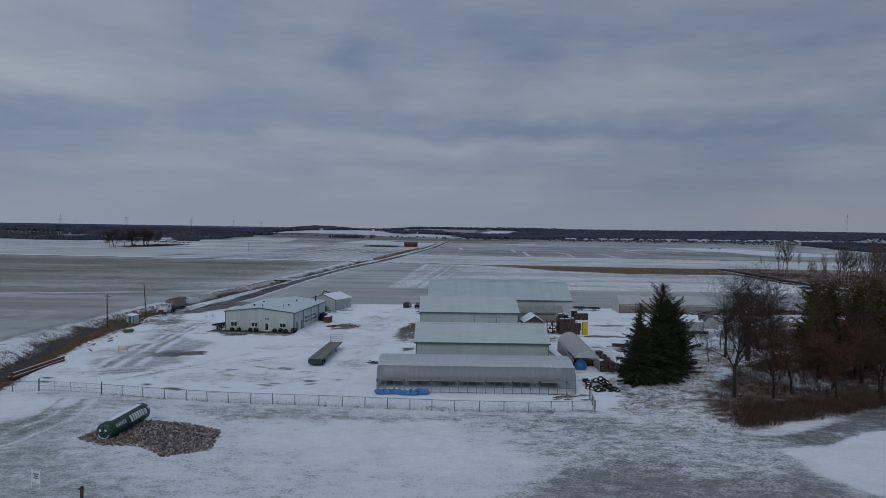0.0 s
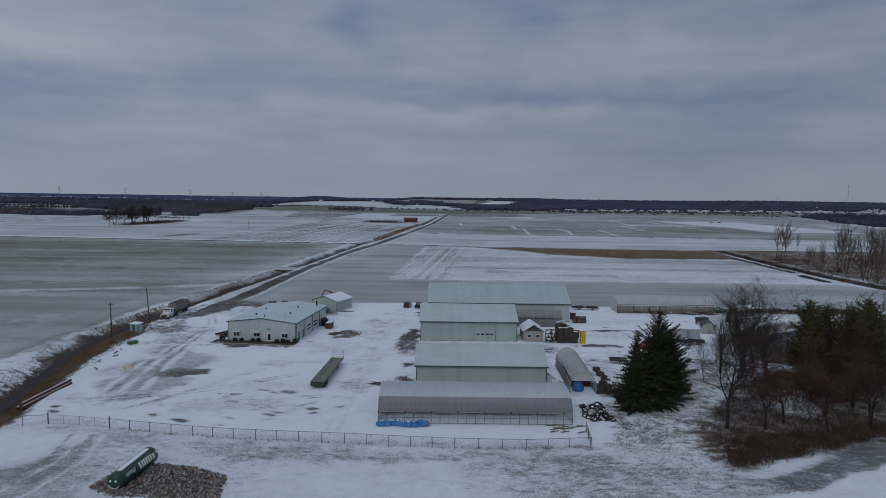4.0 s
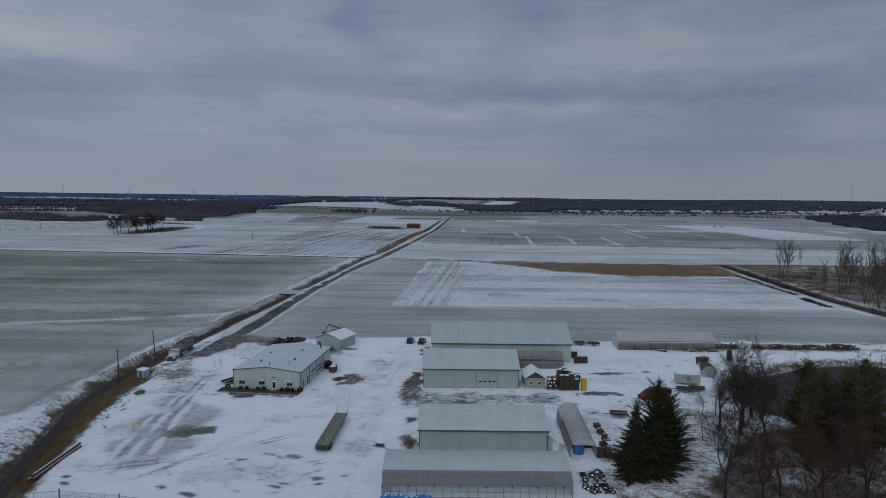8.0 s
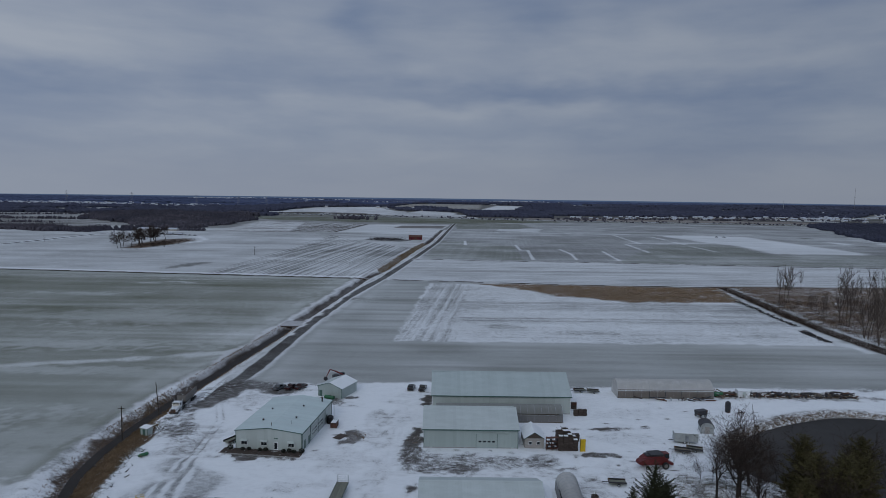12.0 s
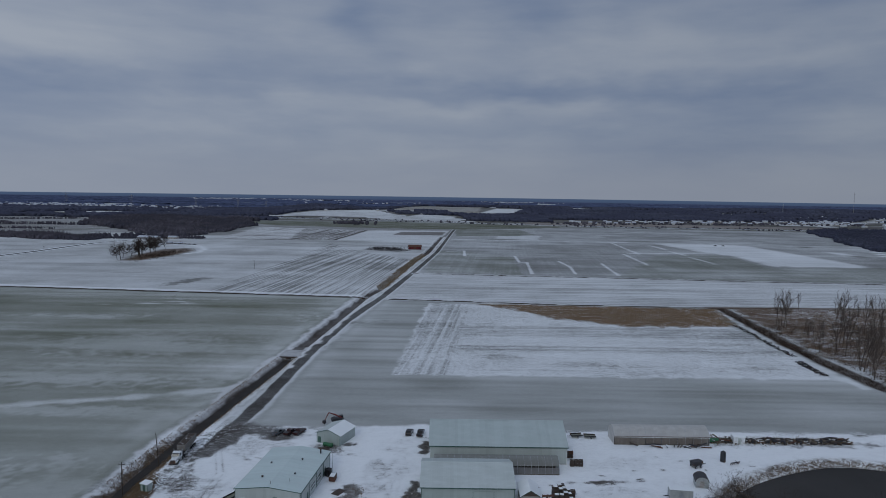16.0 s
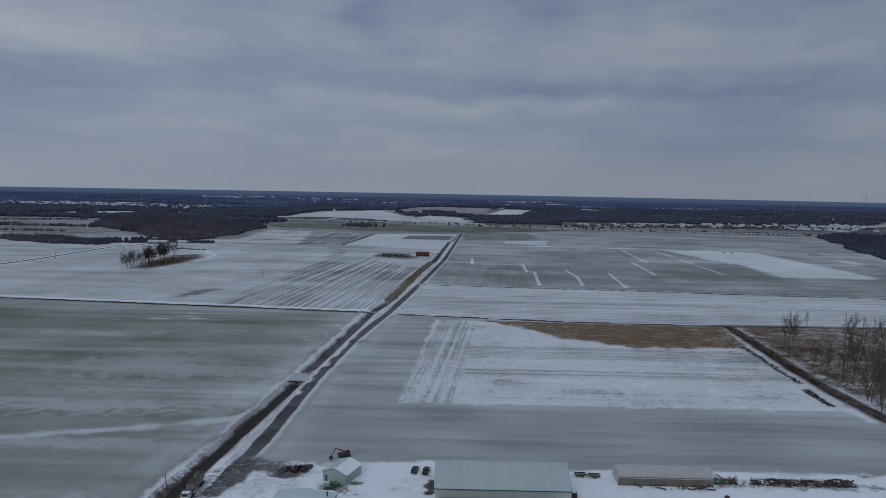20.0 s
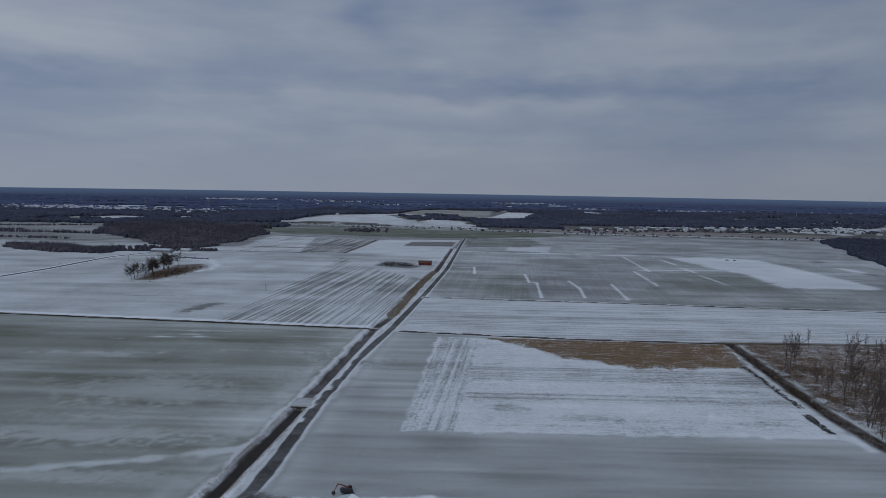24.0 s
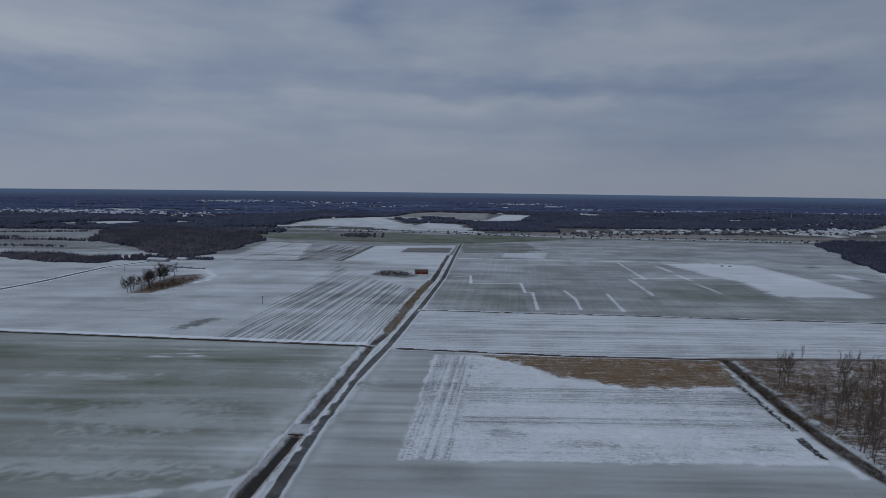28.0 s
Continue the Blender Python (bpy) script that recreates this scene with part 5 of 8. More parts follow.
# ---- vehicles ----
def car(m, paint, label, kind="suv", group="cars parked by the sheds"):
    c = thing("car", m, label, "car", group)
    if kind == "pickup":
        side = [(-2.7, 0.45), (2.6, 0.45), (2.7, 0.8), (2.6, 1.08), (1.1, 1.12), (0.45, 1.75), (-0.75, 1.78), (-0.95, 1.15), (-2.7, 1.15)]
        glass = [(0.95, 1.16), (0.42, 1.68), (-0.68, 1.70), (-0.8, 1.16)]
    else:
        side = [(-2.35, 0.4), (2.3, 0.4), (2.4, 0.75), (2.25, 1.0), (1.0, 1.1), (0.35, 1.68), (-1.7, 1.72), (-2.3, 1.1)]
        glass = [(0.85, 1.14), (0.32, 1.6), (-1.6, 1.63), (-2.05, 1.14)]
    bm = prism(side, 1.85, "x", -0.925)
    bmesh.ops.bevel(bm, geom=[e for e in bm.edges if e.calc_length() < 6], offset=0.05, segments=1, affect="EDGES")
    part("body", bm, paint, c)
    part("side_glass", prism(glass, 1.87, "x", -0.935), "glass", c)
    hood_z = 1.13
    part("windscreen", prism([(1.04, hood_z), (0.42, 1.67), (0.36, 1.67), (0.98, hood_z)], 1.5, "x", -0.75), "glass", c)
    if kind == "pickup":
        part("bed", box(-0.75, 0.75, -2.55, -1.05, 0.95, 1.165), "dark_steel", c)
    else:
        part("roof_rack", box(-0.7, 0.7, -1.5, 0.2, 1.70, 1.745, 0.02), "dark_steel", c)
    for x in (-0.85, 0.85):
        for y in (-1.5, 1.5):
            wheel(c, x, y, 0.36, 0.36, 0.24)
    for x in (-0.7, 0.7):
        part("headlight", box(x - 0.18, x + 0.18, 2.3, 2.42 if kind != "pickup" else 2.68, 0.68, 0.84, 0.02), "white_trim", c)
        part("tail_light", box(x - 0.14, x + 0.14, -2.72 if kind == "pickup" else -2.38, -2.3, 0.8, 0.98), "red_paint", c)
    return c


car(pose(-53.9, 206.2, 0, rz=-25), "grey_paint", "dark grey pickup parked on snow near the shed", "pickup")
car(pose(-49.9, 206.8, 0, rz=-25), "maroon_paint", "dark red pickup parked on snow near the shed", "pickup")
car(pose(-46.9, 207.2, 0, rz=-25), "maroon_paint", "dark red pickup with open bed near the shed", "pickup")
car(pose(-9.6, 208.0, 0, rz=-10), "black_paint", "black car parked on snow beside the large barn")
car(pose(-5.8, 207.4, 0, rz=-10), "black_paint", "black pickup parked beside the large barn", "pickup")


def dump_truck():
    t = thing("semi_truck", pose(-78.6, 182.5, 0, rz=182), "white semi tractor with a grey dump trailer", "truck")
    part("frame", box(-0.5, 0.5, -14.0, 1.4, 0.75, 1.05), "dark_steel", t)
    part("hood", prism([(0.0, 1.0), (2.1, 1.0), (2.2, 1.3), (2.1, 1.75), (0.0, 2.0)], 1.7, "x", -0.85), "white_paint", t)
    cab = part("cab", prism([(-2.0, 1.25), (0.1, 1.25), (0.1, 2.1), (-0.25, 2.95), (-2.0, 3.0)], 2.3, "x", -1.15), "white_paint", t)
    part("windscreen", prism([(0.14, 2.1), (-0.2, 2.85), (-0.26, 2.85), (0.08, 2.1)], 1.9, "x", -0.95), "glass", cab)
    part("side_glass", prism([(-0.2, 2.1), (-0.45, 2.8), (-1.2, 2.8), (-1.2, 2.1)], 2.34, "x", -1.17), "glass", cab)
    part("grille", box(-0.72, 0.72, 2.16, 2.26, 0.85, 1.72, 0.02), "dark_steel", t)
    part("bumper", box(-1.2, 1.2, 2.15, 2.4, 0.45, 0.85, 0.04), "dark_steel", t)
    part("sun_visor", box(-1.1, 1.1, -0.28, 0.1, 2.82, 2.95, 0.02), "dark_steel", cab)
    part("skirt", box(-1.18, 1.18, -2.0, 0.5, 0.55, 1.25, 0.03), "dark_steel", t)
    for x in (-1.25, 1.25):
        part("exhaust_stack", tube((x, -2.15, 1.2), (x, -2.15, 3.5), 0.09), "steel", t)
        part("fuel_tank", tube((x * 0.82, -1.7, 0.85), (x * 0.82, -0.2, 0.85), 0.33, sides=10), "steel", t)
        part("fender", prism([(0.6, 1.0), (0.8, 1.35), (1.6, 1.4), (2.0, 1.0), (1.85, 1.0), (1.5, 1.25), (0.95, 1.2), (0.75, 1.0)], 0.4, "x", x * 0.85 - 0.2), "white_paint", t)
    bodyz = [(-14.0, 1.9), (-5.0, 1.6), (-4.4, 2.3), (-4.4, 3.7), (-14.3, 3.7)]
    bm = bmesh.new()
    tub = part("dump_body", prism(bodyz, 2.5, "x", -1.25), "grey_box", t)
    part("load", box(-1.15, 1.15, -14.1, -4.6, 3.70, 3.74, 0.02), "mulch", tub)
    bm.free()
    for k in range(5):
        for x in (-1.28, 1.23):
            part("body_rib", box(x, x + 0.05, -13.4 + k * 1.9, -13.28 + k * 1.9, 1.9, 3.7), "grey_box", tub)
    for y in (1.3, -3.0, -4.3, -10.4, -11.7, -13.0):
        for x in (-1.05, 1.05):
            wheel(t, x, y, 0.52, 0.52, 0.34 if y > 0 else 0.55)


dump_truck()


def flatbed():
    t = thing("flatbed_trailer", pose(-22.4, 117.0, 0, rz=-3), "long green flatbed trailer with wooden deck and headboard frame", "trailer")
    L, w = 18.5, 2.6
    for x in (-0.65, 0.65):
        part("main_beam", box(x - 0.09, x + 0.09, 0.1, L, 0.85, 1.25), "green_paint", t)
    deck = part("deck_frame", box(-w / 2, w / 2, 0, L, 1.22, 1.32), "green_paint", t)
    n = 8
    for k in range(n):
        x0 = -w / 2 + 0.06 + k * (w - 0.12) / n
        part("plank", box(x0, x0 + (w - 0.12) / n - 0.02, 0.06, L - 0.06, 1.32, 1.37), "deck_wood", deck)
    for x in (-w / 2 - 0.03, w / 2 - 0.03):
        part("side_rail", box(x, x + 0.06, 0, L, 1.15, 1.42), "green_paint", t)
    part("rear_bumper", box(-w / 2, w / 2, -0.12, 0.0, 0.55, 1.42, 0.02), "green_paint", t)
    head = part("headboard", tube((-w / 2 + 0.05, L, 1.3), (-w / 2 + 0.05, L, 3.0), 0.05, sides=6), "steel", t)
    part("headboard_post", tube((w / 2 - 0.05, L, 1.3), (w / 2 - 0.05, L, 3.0), 0.05, sides=6), "steel", head)
    for z in (1.6, 2.05, 2.5, 2.98):
        part("headboard_bar", tube((-w / 2, L, z), (w / 2, L, z), 0.035, sides=6), "steel", head)
    for k in range(7):
        x = -w / 2 + 0.3 + k * 0.33
        part("headboard_wire", tube((x, L, 1.4), (x, L, 2.98), 0.015, sides=4), "steel", head)
    for y in (1.6, 2.9):
        part("axle", tube((-1.2, y, 0.5), (1.2, y, 0.5), 0.08), "dark_steel", t)
        for x in (-1.0, 1.0):
            wheel(t, x, y, 0.5, 0.5, 0.5)
    for x in (-0.8, 0.8):
        part("landing_leg", box(x - 0.07, x + 0.07, L - 4.1, L - 3.9, 0, 0.9), "dark_steel", t)
    for x in (-0.95, -0.5, 0.5, 0.95):
        part("tail_light", box(x - 0.08, x + 0.08, -0.15, -0.12, 0.95, 1.1), "red_paint", t)


flatbed()


# ---- tank on the stone heap by the gate ----
def stone_mesh(rng, n, place, smin, smax):
    vs, fs = [], []
    ico = bmesh.new()
    bmesh.ops.create_icosphere(ico, subdivisions=1, radius=1.0)
    base = [v.co.copy() for v in ico.verts]
    tri = [[v.index for v in f.verts] for f in ico.faces]
    ico.free()
    for _ in range(n):
        p = place(rng)
        s = rng.uniform(smin, smax) * (1.0 if rng.random() > 0.08 else 1.7)
        m = Euler((rng.uniform(0, 6), rng.uniform(0, 6), rng.uniform(0, 6))).to_matrix()
        k = len(vs)
        sc = Vector((rng.uniform(0.7, 1.3), rng.uniform(0.6, 1.1), rng.uniform(0.45, 0.8)))
        for v in base:
            q = m @ Vector((v.x * sc.x, v.y * sc.y, v.z * sc.z)) * s * rng.uniform(0.82, 1.12)
            vs.append((p[0] + q.x, p[1] + q.y, p[2] + q.z))
        fs += [[i + k for i in f] for f in tri]
    return vs, fs


HEAP = [(-43.2, 75.5), (-42.0, 81.5), (-38, 83), (-32.0, 82.3), (-26.6, 79.3), (-25.6, 72.2), (-30.0, 69.6), (-34.8, 73.2), (-39, 73.2)]


def on_heap(rng):
    while True:
        x, y = rng.uniform(-44, -25), rng.uniform(69, 83.5)
        d = float(inside_distance(np.array([x]), np.array([y]), HEAP)[0])
        if d > 0.05 + rng.random() * 0.5:
            return x, y, ground_z(x, y) + min(d, 2.2) * 0.22 * rng.uniform(0.2, 1.0)


vs, fs = stone_mesh(random.Random(11), 5600, on_heap, 0.08, 0.21)
heap = raw_part("stone_heap", vs, fs, "stone")
tagged(heap, "heap of grey and brown field stones", "stones", kind="stuff")

def sign_tank():
    base, far = Vector((-39.3, 74.6, 1.02)), Vector((-38.3, 82.9, 1.45))
    m = Matrix.Translation(base) @ (far - base).to_track_quat("Y", "Z").to_matrix().to_4x4()
    t = thing("painted_tank", m, "dark green cylindrical tank used as sign on the stones", "tank")
    L, R = (far - base).length, 1.12
    bm = bmesh.new()
    prof = [(0.0, 0.0)] + [(0.45 * (1 - math.cos(a)), R * math.sin(a)) for a in (0.3, 0.65, 1.0, 1.3, math.pi / 2)]
    prof += [(L - y, r) for y, r in reversed(prof[1:])] + [(L, 0.0)]
    rings = [[bm.verts.new((r * math.cos(2 * math.pi * k / 28), y, r * math.sin(2 * math.pi * k / 28))) for k in range(28)] for y, r in prof[1:-1]]
    for a, b in zip(rings, rings[1:]):
        for k in range(28):
            bm.faces.new((a[k], a[(k + 1) % 28], b[(k + 1) % 28], b[k]))
    for ring, y in ((rings[0], 0.0), (rings[-1], L)):
        c = bm.verts.new((0, y, 0))
        for k in range(28):
            bm.faces.new((ring[k], ring[(k + 1) % 28], c))
    bmesh.ops.recalc_face_normals(bm, faces=bm.faces[:])
    shell = part("tank_shell", bm, "green_paint", t, smooth=True)
    for k, y in enumerate((2.0, 4.4, 7.0)):
        part("weld_band", tube((0, y - 0.04, 0), (0, y + 0.04, 0), R + 0.012, sides=28), "green_paint", shell)
    part("top_snow", prism([(R * math.sin(a), R * math.cos(a) + 0.03) for a in (-0.32, -0.2, 0, 0.14, 0.26)] + [(R * math.sin(a) * 0.98, R * math.cos(a) - 0.03) for a in (0.26, 0, -0.32)], L - 2.2, "y", 1.2), "snow_cap", t)
    # the smile on the near end: two discs and an arc, flush on the dished head
    for x in (-0.38, 0.30):
        part("painted_eye", tube((x, 0.06, 0.30), (x, 0.02, 0.30), 0.15, sides=12), "white_mark", t)
    bm = bmesh.new()
    arc = [(0.72 * math.cos(a), 0.05 + 0.72 * math.sin(a)) for a in (math.pi * (1.12 + 0.76 * k / 12) for k in range(13))]
    for (x0, z0), (x1, z1) in zip(arc, arc[1:]):
        add_tube(bm, (x0, 0.10, z0), (x1, 0.10, z1), 0.055, sides=5)
    part("painted_smile", bm, "white_mark", t)
    # lettering on the side that faces the drive
    curve = bpy.data.curves.new("lettering", "FONT")
    curve.body, curve.size, curve.extrude = "OFFICE", 0.62, 0.012
    tmp = bpy.data.objects.new("lettering", curve)
    me = bpy.data.meshes.new_from_object(tmp)
    bpy.data.objects.remove(tmp)
    me.materials.append(M["white_mark"])
    word = new("lettering", me)
    word.parent = t
    side = Matrix.Rotation(radians(-28), 4, "Y")
    word.matrix_local = side @ Matrix(((0, 0, 1, R + 0.02), (1, 0, 0, 1.1), (0, 1, 0, -0.22), (0, 0, 0, 1)))
    widths = (0.56, 0.42, 0.48, 0.48, 0.48, 0.48, 0.2, 0.45)
    y = 3.9
    for k, wd in enumerate(widths):
        bm = bmesh.new()
        h = 0.85 if k < 6 else 0.7
        for j in range(5):
            a0 = -0.5 + j * h / 5
            add_box(bm, R - 0.005 - (a0 + 0.1) ** 2 * 0.42, R + 0.02 - (a0 + 0.1) ** 2 * 0.42, y, y + wd * 0.62, a0, a0 + h / 5, side)
        part("painted_letter_bar", bm, "white_mark", t)
        y += wd
    for k in range(3):
        part("painted_letter_bar", box(R - 0.03, R + 0.015, 7.65 + k * 0.26, 7.82 + k * 0.26, -0.12, 0.28, 0, side), "white_mark", t)
    for yy in (1.8, 6.8):
        part("saddle", box(-0.8, 0.8, yy - 0.15, yy + 0.15, -1.7, -R + 0.25), "concrete", t)


sign_tank()

sg = thing("board_sign", pose(-38.7, 61.2, 0, rz=-20), "white board sign on two posts in the snow", "sign")
for x in (-0.55, 0.55):
    part("post", box(x - 0.06, x + 0.06, -0.06, 0.06, -0.3, 1.9, 0.01), "white_paint", sg)
bd = part("board", box(-0.5, 0.5, -0.03, 0.03, 0.55, 1.7, 0.01), "white_paint", sg)
for z, w in ((1.4, 0.36), (1.2, 0.28), (1.0, 0.33)):
    part("letter_bar", box(-w, w, -0.045, -0.03, z - 0.05, z + 0.05), "trim", bd)
ps = thing("bollard", pose(-33.0, 58.9, 0), "short dark post beside the drive", "post")
part("stem", box(-0.12, 0.12, -0.12, 0.12, -0.3, 1.2, 0.03), "pole_wood", ps)
part("cap", box(-0.35, 0.2, -0.1, 0.1, 0.9, 1.0, 0.02), "dark_steel", ps)


# ---- chain-link fence and gate ----
FENCE = [(-50.6, 95.7), (-43.7, 94.2), (-36.7, 92.9), (-30.2, 92.0), (-20.3, 91.2), (-13.4, 90.7), (-6.8, 90.0), (2.8, 89.2), (13.3, 89.0), (23.0, 90.0)]


def link_panel(a, b, h, name="mesh_panel", parent=None):
    """Woven wire between two posts."""
    bm = bmesh.new()
    a, b = Vector(a), Vector(b)
    d = b - a
    L = d.length
    u = d / L
    n = int((L + h) / 0.22)
    for s in (1, -1):
        for k in range(n):
            p = k * 0.22 - h if s > 0 else k * 0.22
            x0, x1 = p, p + s * h
            lo, hi = (x0, x1) if s > 0 else (x1, x0)
            if hi < 0.05 or lo > L - 0.05:
                continue
            c0, c1 = max(lo, 0), min(hi, L)
            z0, z1 = ((c0 - p), (c1 - p)) if s > 0 else ((p - c0), (p - c1))
            add_tube(bm, a + u * c0 + Vector((0, 0, 0.05 + z0)), a + u * c1 + Vector((0, 0, 0.05 + z1)), 0.006, sides=3, caps=False)
    return part(name, bm, "fence_steel", parent)


def fence_run(line, spacing, label):
    f = thing("chain_link_fence", pose(0, 0, 0), label, "fence")
    pts, carry = [], 0.0
    for (ax, ay), (bx, by) in zip(line, line[1:]):
        L = math.hypot(bx - ax, by - ay)
        n = max(1, round(L / spacing))
        pts += [(ax + (bx - ax) * k / n, ay + (by - ay) * k / n) for k in range(n)]
    pts.append(line[-1])
    rng = random.Random(3)
    h = 1.55
    for k, (x, y) in enumerate(pts):
        z = ground_z(x, y)
        lean = rng.uniform(-0.08, 0.08)
        part("post", tube((x, y, z - 0.3), (x + lean, y, z + h + 0.06), 0.06, sides=7), "fence_steel", f)
    for (ax, ay), (bx, by) in zip(pts, pts[1:]):
        za, zb = ground_z(ax, ay), ground_z(bx, by)
        part("top_rail", tube((ax, ay, za + h), (bx, by, zb + h), 0.035, sides=5), "fence_steel", f)
        link_panel((ax, ay, za), (bx, by, zb), h - 0.08, parent=f)
    return f


fence_run(FENCE, 3.25, "grey chain-link fence along the snowy yard front")
fence_run([(-68.2, 95.8), (-61.0, 97.2)], 3.3, "short chain-link fence between gate and ditch")
fence_run([(23.0, 90.0), (23.8, 96.5)], 3.3, "chain-link fence return at the yard corner")
gate = thing("yard_gate", pose(0, 0, 0), "closed double chain-link farm gate", "gate")
for (ax, ay), (bx, by) in (((-61.0, 97.2), (-55.8, 96.55)), ((-55.7, 96.5), (-50.6, 95.7))):
    leaf = part("gate_leaf", tube((ax, ay, 0.2), (bx, by, 0.2), 0.035, sides=6), "steel", gate)
    for z in (0.85, 1.55):
        part("gate_rail", tube((ax, ay, z), (bx, by, z), 0.035, sides=6), "steel", leaf)
    for k in range(3):
        x, y = ax + (bx - ax) * k / 2, ay + (by - ay) * k / 2
        part("gate_upright", tube((x, y, 0.15), (x, y, 1.6), 0.04, sides=6), "steel", leaf)
    link_panel((ax, ay, 0.15), (bx, by, 0.15), 1.35, parent=leaf)
for x, y in ((-61.0, 97.2), (-50.6, 95.7)):
    part("gate_post", tube((x, y, -0.3), (x, y, 1.9), 0.09, sides=8), "dark_steel", gate)
part("gate_sign", box(-49.7, -49.3, 95.35, 95.38, 1.1, 1.45), "white_paint", gate)


# ---- machines and stores around the barns ----
def combine():
    c = thing("combine_harvester", pose(53.2, 148.4, 0, rz=-80), "old red combine harvester parked on snow", "combine harvester")
    part("body", prism([(-3.6, 1.2), (2.2, 1.0), (2.4, 2.2), (1.4, 3.1), (-2.6, 3.2), (-3.9, 2.4)], 2.6, "x", -1.3), "red_paint", c)
    part("grain_tank", prism([(-1.8, 3.1), (1.0, 3.1), (1.3, 3.7), (-2.1, 3.7)], 2.7, "x", -1.35), "dark_steel", c)
    cab = part("cab", prism([(1.5, 2.1), (3.0, 2.1), (2.9, 3.6), (1.5, 3.65)], 1.6, "x", -0.8), "red_paint", c)
    part("pane", prism([(1.7, 2.4), (3.04, 2.4), (2.95, 3.45), (1.7, 3.45)], 1.64, "x", -0.82), "glass", cab)
    part("feeder_house", prism([(2.2, 1.0), (4.3, 0.4), (4.3, 1.0), (2.2, 1.9)], 1.3, "x", -0.65), "red_paint", c)
    part("unloading_auger", tube((1.3, 0.6, 3.0), (1.8, -4.6, 3.3), 0.2, sides=8), "red_paint", c)
    part("engine_cover", box(-1.0, 1.0, -3.0, -1.9, 3.15, 3.5, 0.1), "dark_steel", c)
    part("straw_hood", prism([(-3.6, 1.0), (-4.9, 1.3), (-4.7, 2.0), (-3.7, 2.4)], 2.0, "x", -1.0), "red_paint", c)
    for x in (-1.55, 1.55):
        wheel(c, x, 1.7, 0.85, 0.85, 0.6, "grey_box")
        wheel(c, x * 0.85, -2.8, 0.5, 0.5, 0.35, "white_paint")
    part("ladder", box(-1.75, -1.6, 2.2, 2.7, 0.6, 2.1), "dark_steel", c)


combine()


M["grey_panel"] = material("pale_grey_panel", (0.36, 0.38, 0.38), 0.5, stain=(0.22, 0.23, 0.23), stain_scale=0.8)


def cargo_trailer():
    t = thing("enclosed_trailer", pose(66.4, 164.2, 0, rz=82), "white enclosed cargo trailer with snow on its roof", "trailer")
    part("box_body", box(-1.2, 1.2, -3.1, 3.1, 0.6, 2.9, 0.06), "grey_panel", t)
    part("roof_snow", box(-1.15, 1.15, -3.05, 3.05, 2.9, 2.98, 0.02), "snow_cap", t)
    part("tongue", prism([(3.1, 0.6), (4.4, 0.55), (4.4, 0.65), (3.1, 0.75)], 0.2, "x", -0.1), "dark_steel", t)
    part("door_frame", box(-1.22, -1.19, -0.6, 0.4, 0.75, 2.3), "steel", t)
    for y in (-0.5, 0.45):
        for x in (-1.1, 1.1):
            wheel(t, x, y, 0.36, 0.36, 0.24, "white_paint")
    part("fender", prism([(-1.0, 0.7), (-0.8, 0.85), (0.75, 0.85), (0.95, 0.7)], 0.3, "x", 1.15), "steel", t)


cargo_trailer()


def utility_trailer(m, label, bed="wood"):
    t = thing("utility_trailer", m, label, "trailer")
    part("bed", box(-1.0, 1.0, -2.0, 2.0, 0.62, 0.72, 0.01), bed, t)
    for x in (-1.02, 0.97):
        part("side_rail", box(x, x + 0.05, -2.0, 2.0, 0.72, 1.1), "dark_steel", t)
    part("front_rail", box(-1.0, 1.0, 1.95, 2.0, 0.72, 1.15), "dark_steel", t)
    part("tongue", prism([(2.0, 0.55), (3.4, 0.5), (3.4, 0.6), (2.0, 0.66)], 0.14, "x", -0.07), "dark_steel", t)
    for x in (-1.15, 1.15):
        wheel(t, x, -0.2, 0.36, 0.36, 0.22)
    part("axle", tube((-1.1, -0.2, 0.38), (1.1, -0.2, 0.38), 0.06), "dark_steel", t)
    return t


utility_trailer(pose(63.2, 157.6, 0, rz=75), "dark open utility trailer on the snow")
utility_trailer(pose(66.6, 158.4, 0, rz=70), "black open utility trailer with snow on its bed", "deck_wood")
utility_trailer(pose(41.0, 138.6, 0, rz=84), "dark little wagon on the snow by the spruces", "deck_wood")
utility_trailer(pose(-54.6, 160.5, 0, rz=-30), "small grey trailer beside the office wall", "deck_wood")

# little round-topped shed
gs_ = thing("garden_shed", pose(75.0, 170.6, 0, rz=-12), "small pale shed with dark barrel-shaped roof", "shed")
crown_ = [(1.7 * math.cos(math.pi * k / 12), 1.7 + 1.5 * math.sin(math.pi * k / 12)) for k in range(13)]
part("front_wall", prism([(1.7, 0), *crown_, (-1.7, 0)], 0.1, "y", 0), "grey_panel", gs_)
part("rear_wall", prism([(1.7, 0), *crown_, (-1.7, 0)], 0.1, "y", 3.6), "grey_panel", gs_)
for x in (-1.7, 1.6):
    part("side_wall", box(x, x + 0.1, 0.1, 3.6, 0, 1.7), "grey_panel", gs_)
part("roof", prism([(u * 1.06, z + 0.03) for u, z in crown_] + [(u * 1.12, z + 0.12) for u, z in reversed(crown_)], 4.0, "y", -0.15), "dark_steel", gs_)
part("door", box(-0.6, 0.6, -0.05, 0.0, 0.05, 2.0, 0.01), "brick", gs_)

mc = thing("farm_wagon", pose(78.9, 184.6, 0, rz=-70), "dark steel farm machine with wheels on snow", "farm machine")
part("hopper", prism([(-1.5, 0.8), (1.5, 0.8), (1.8, 2.0), (-1.8, 2.0)], 1.8, "x", -0.9), "dark_steel", mc)
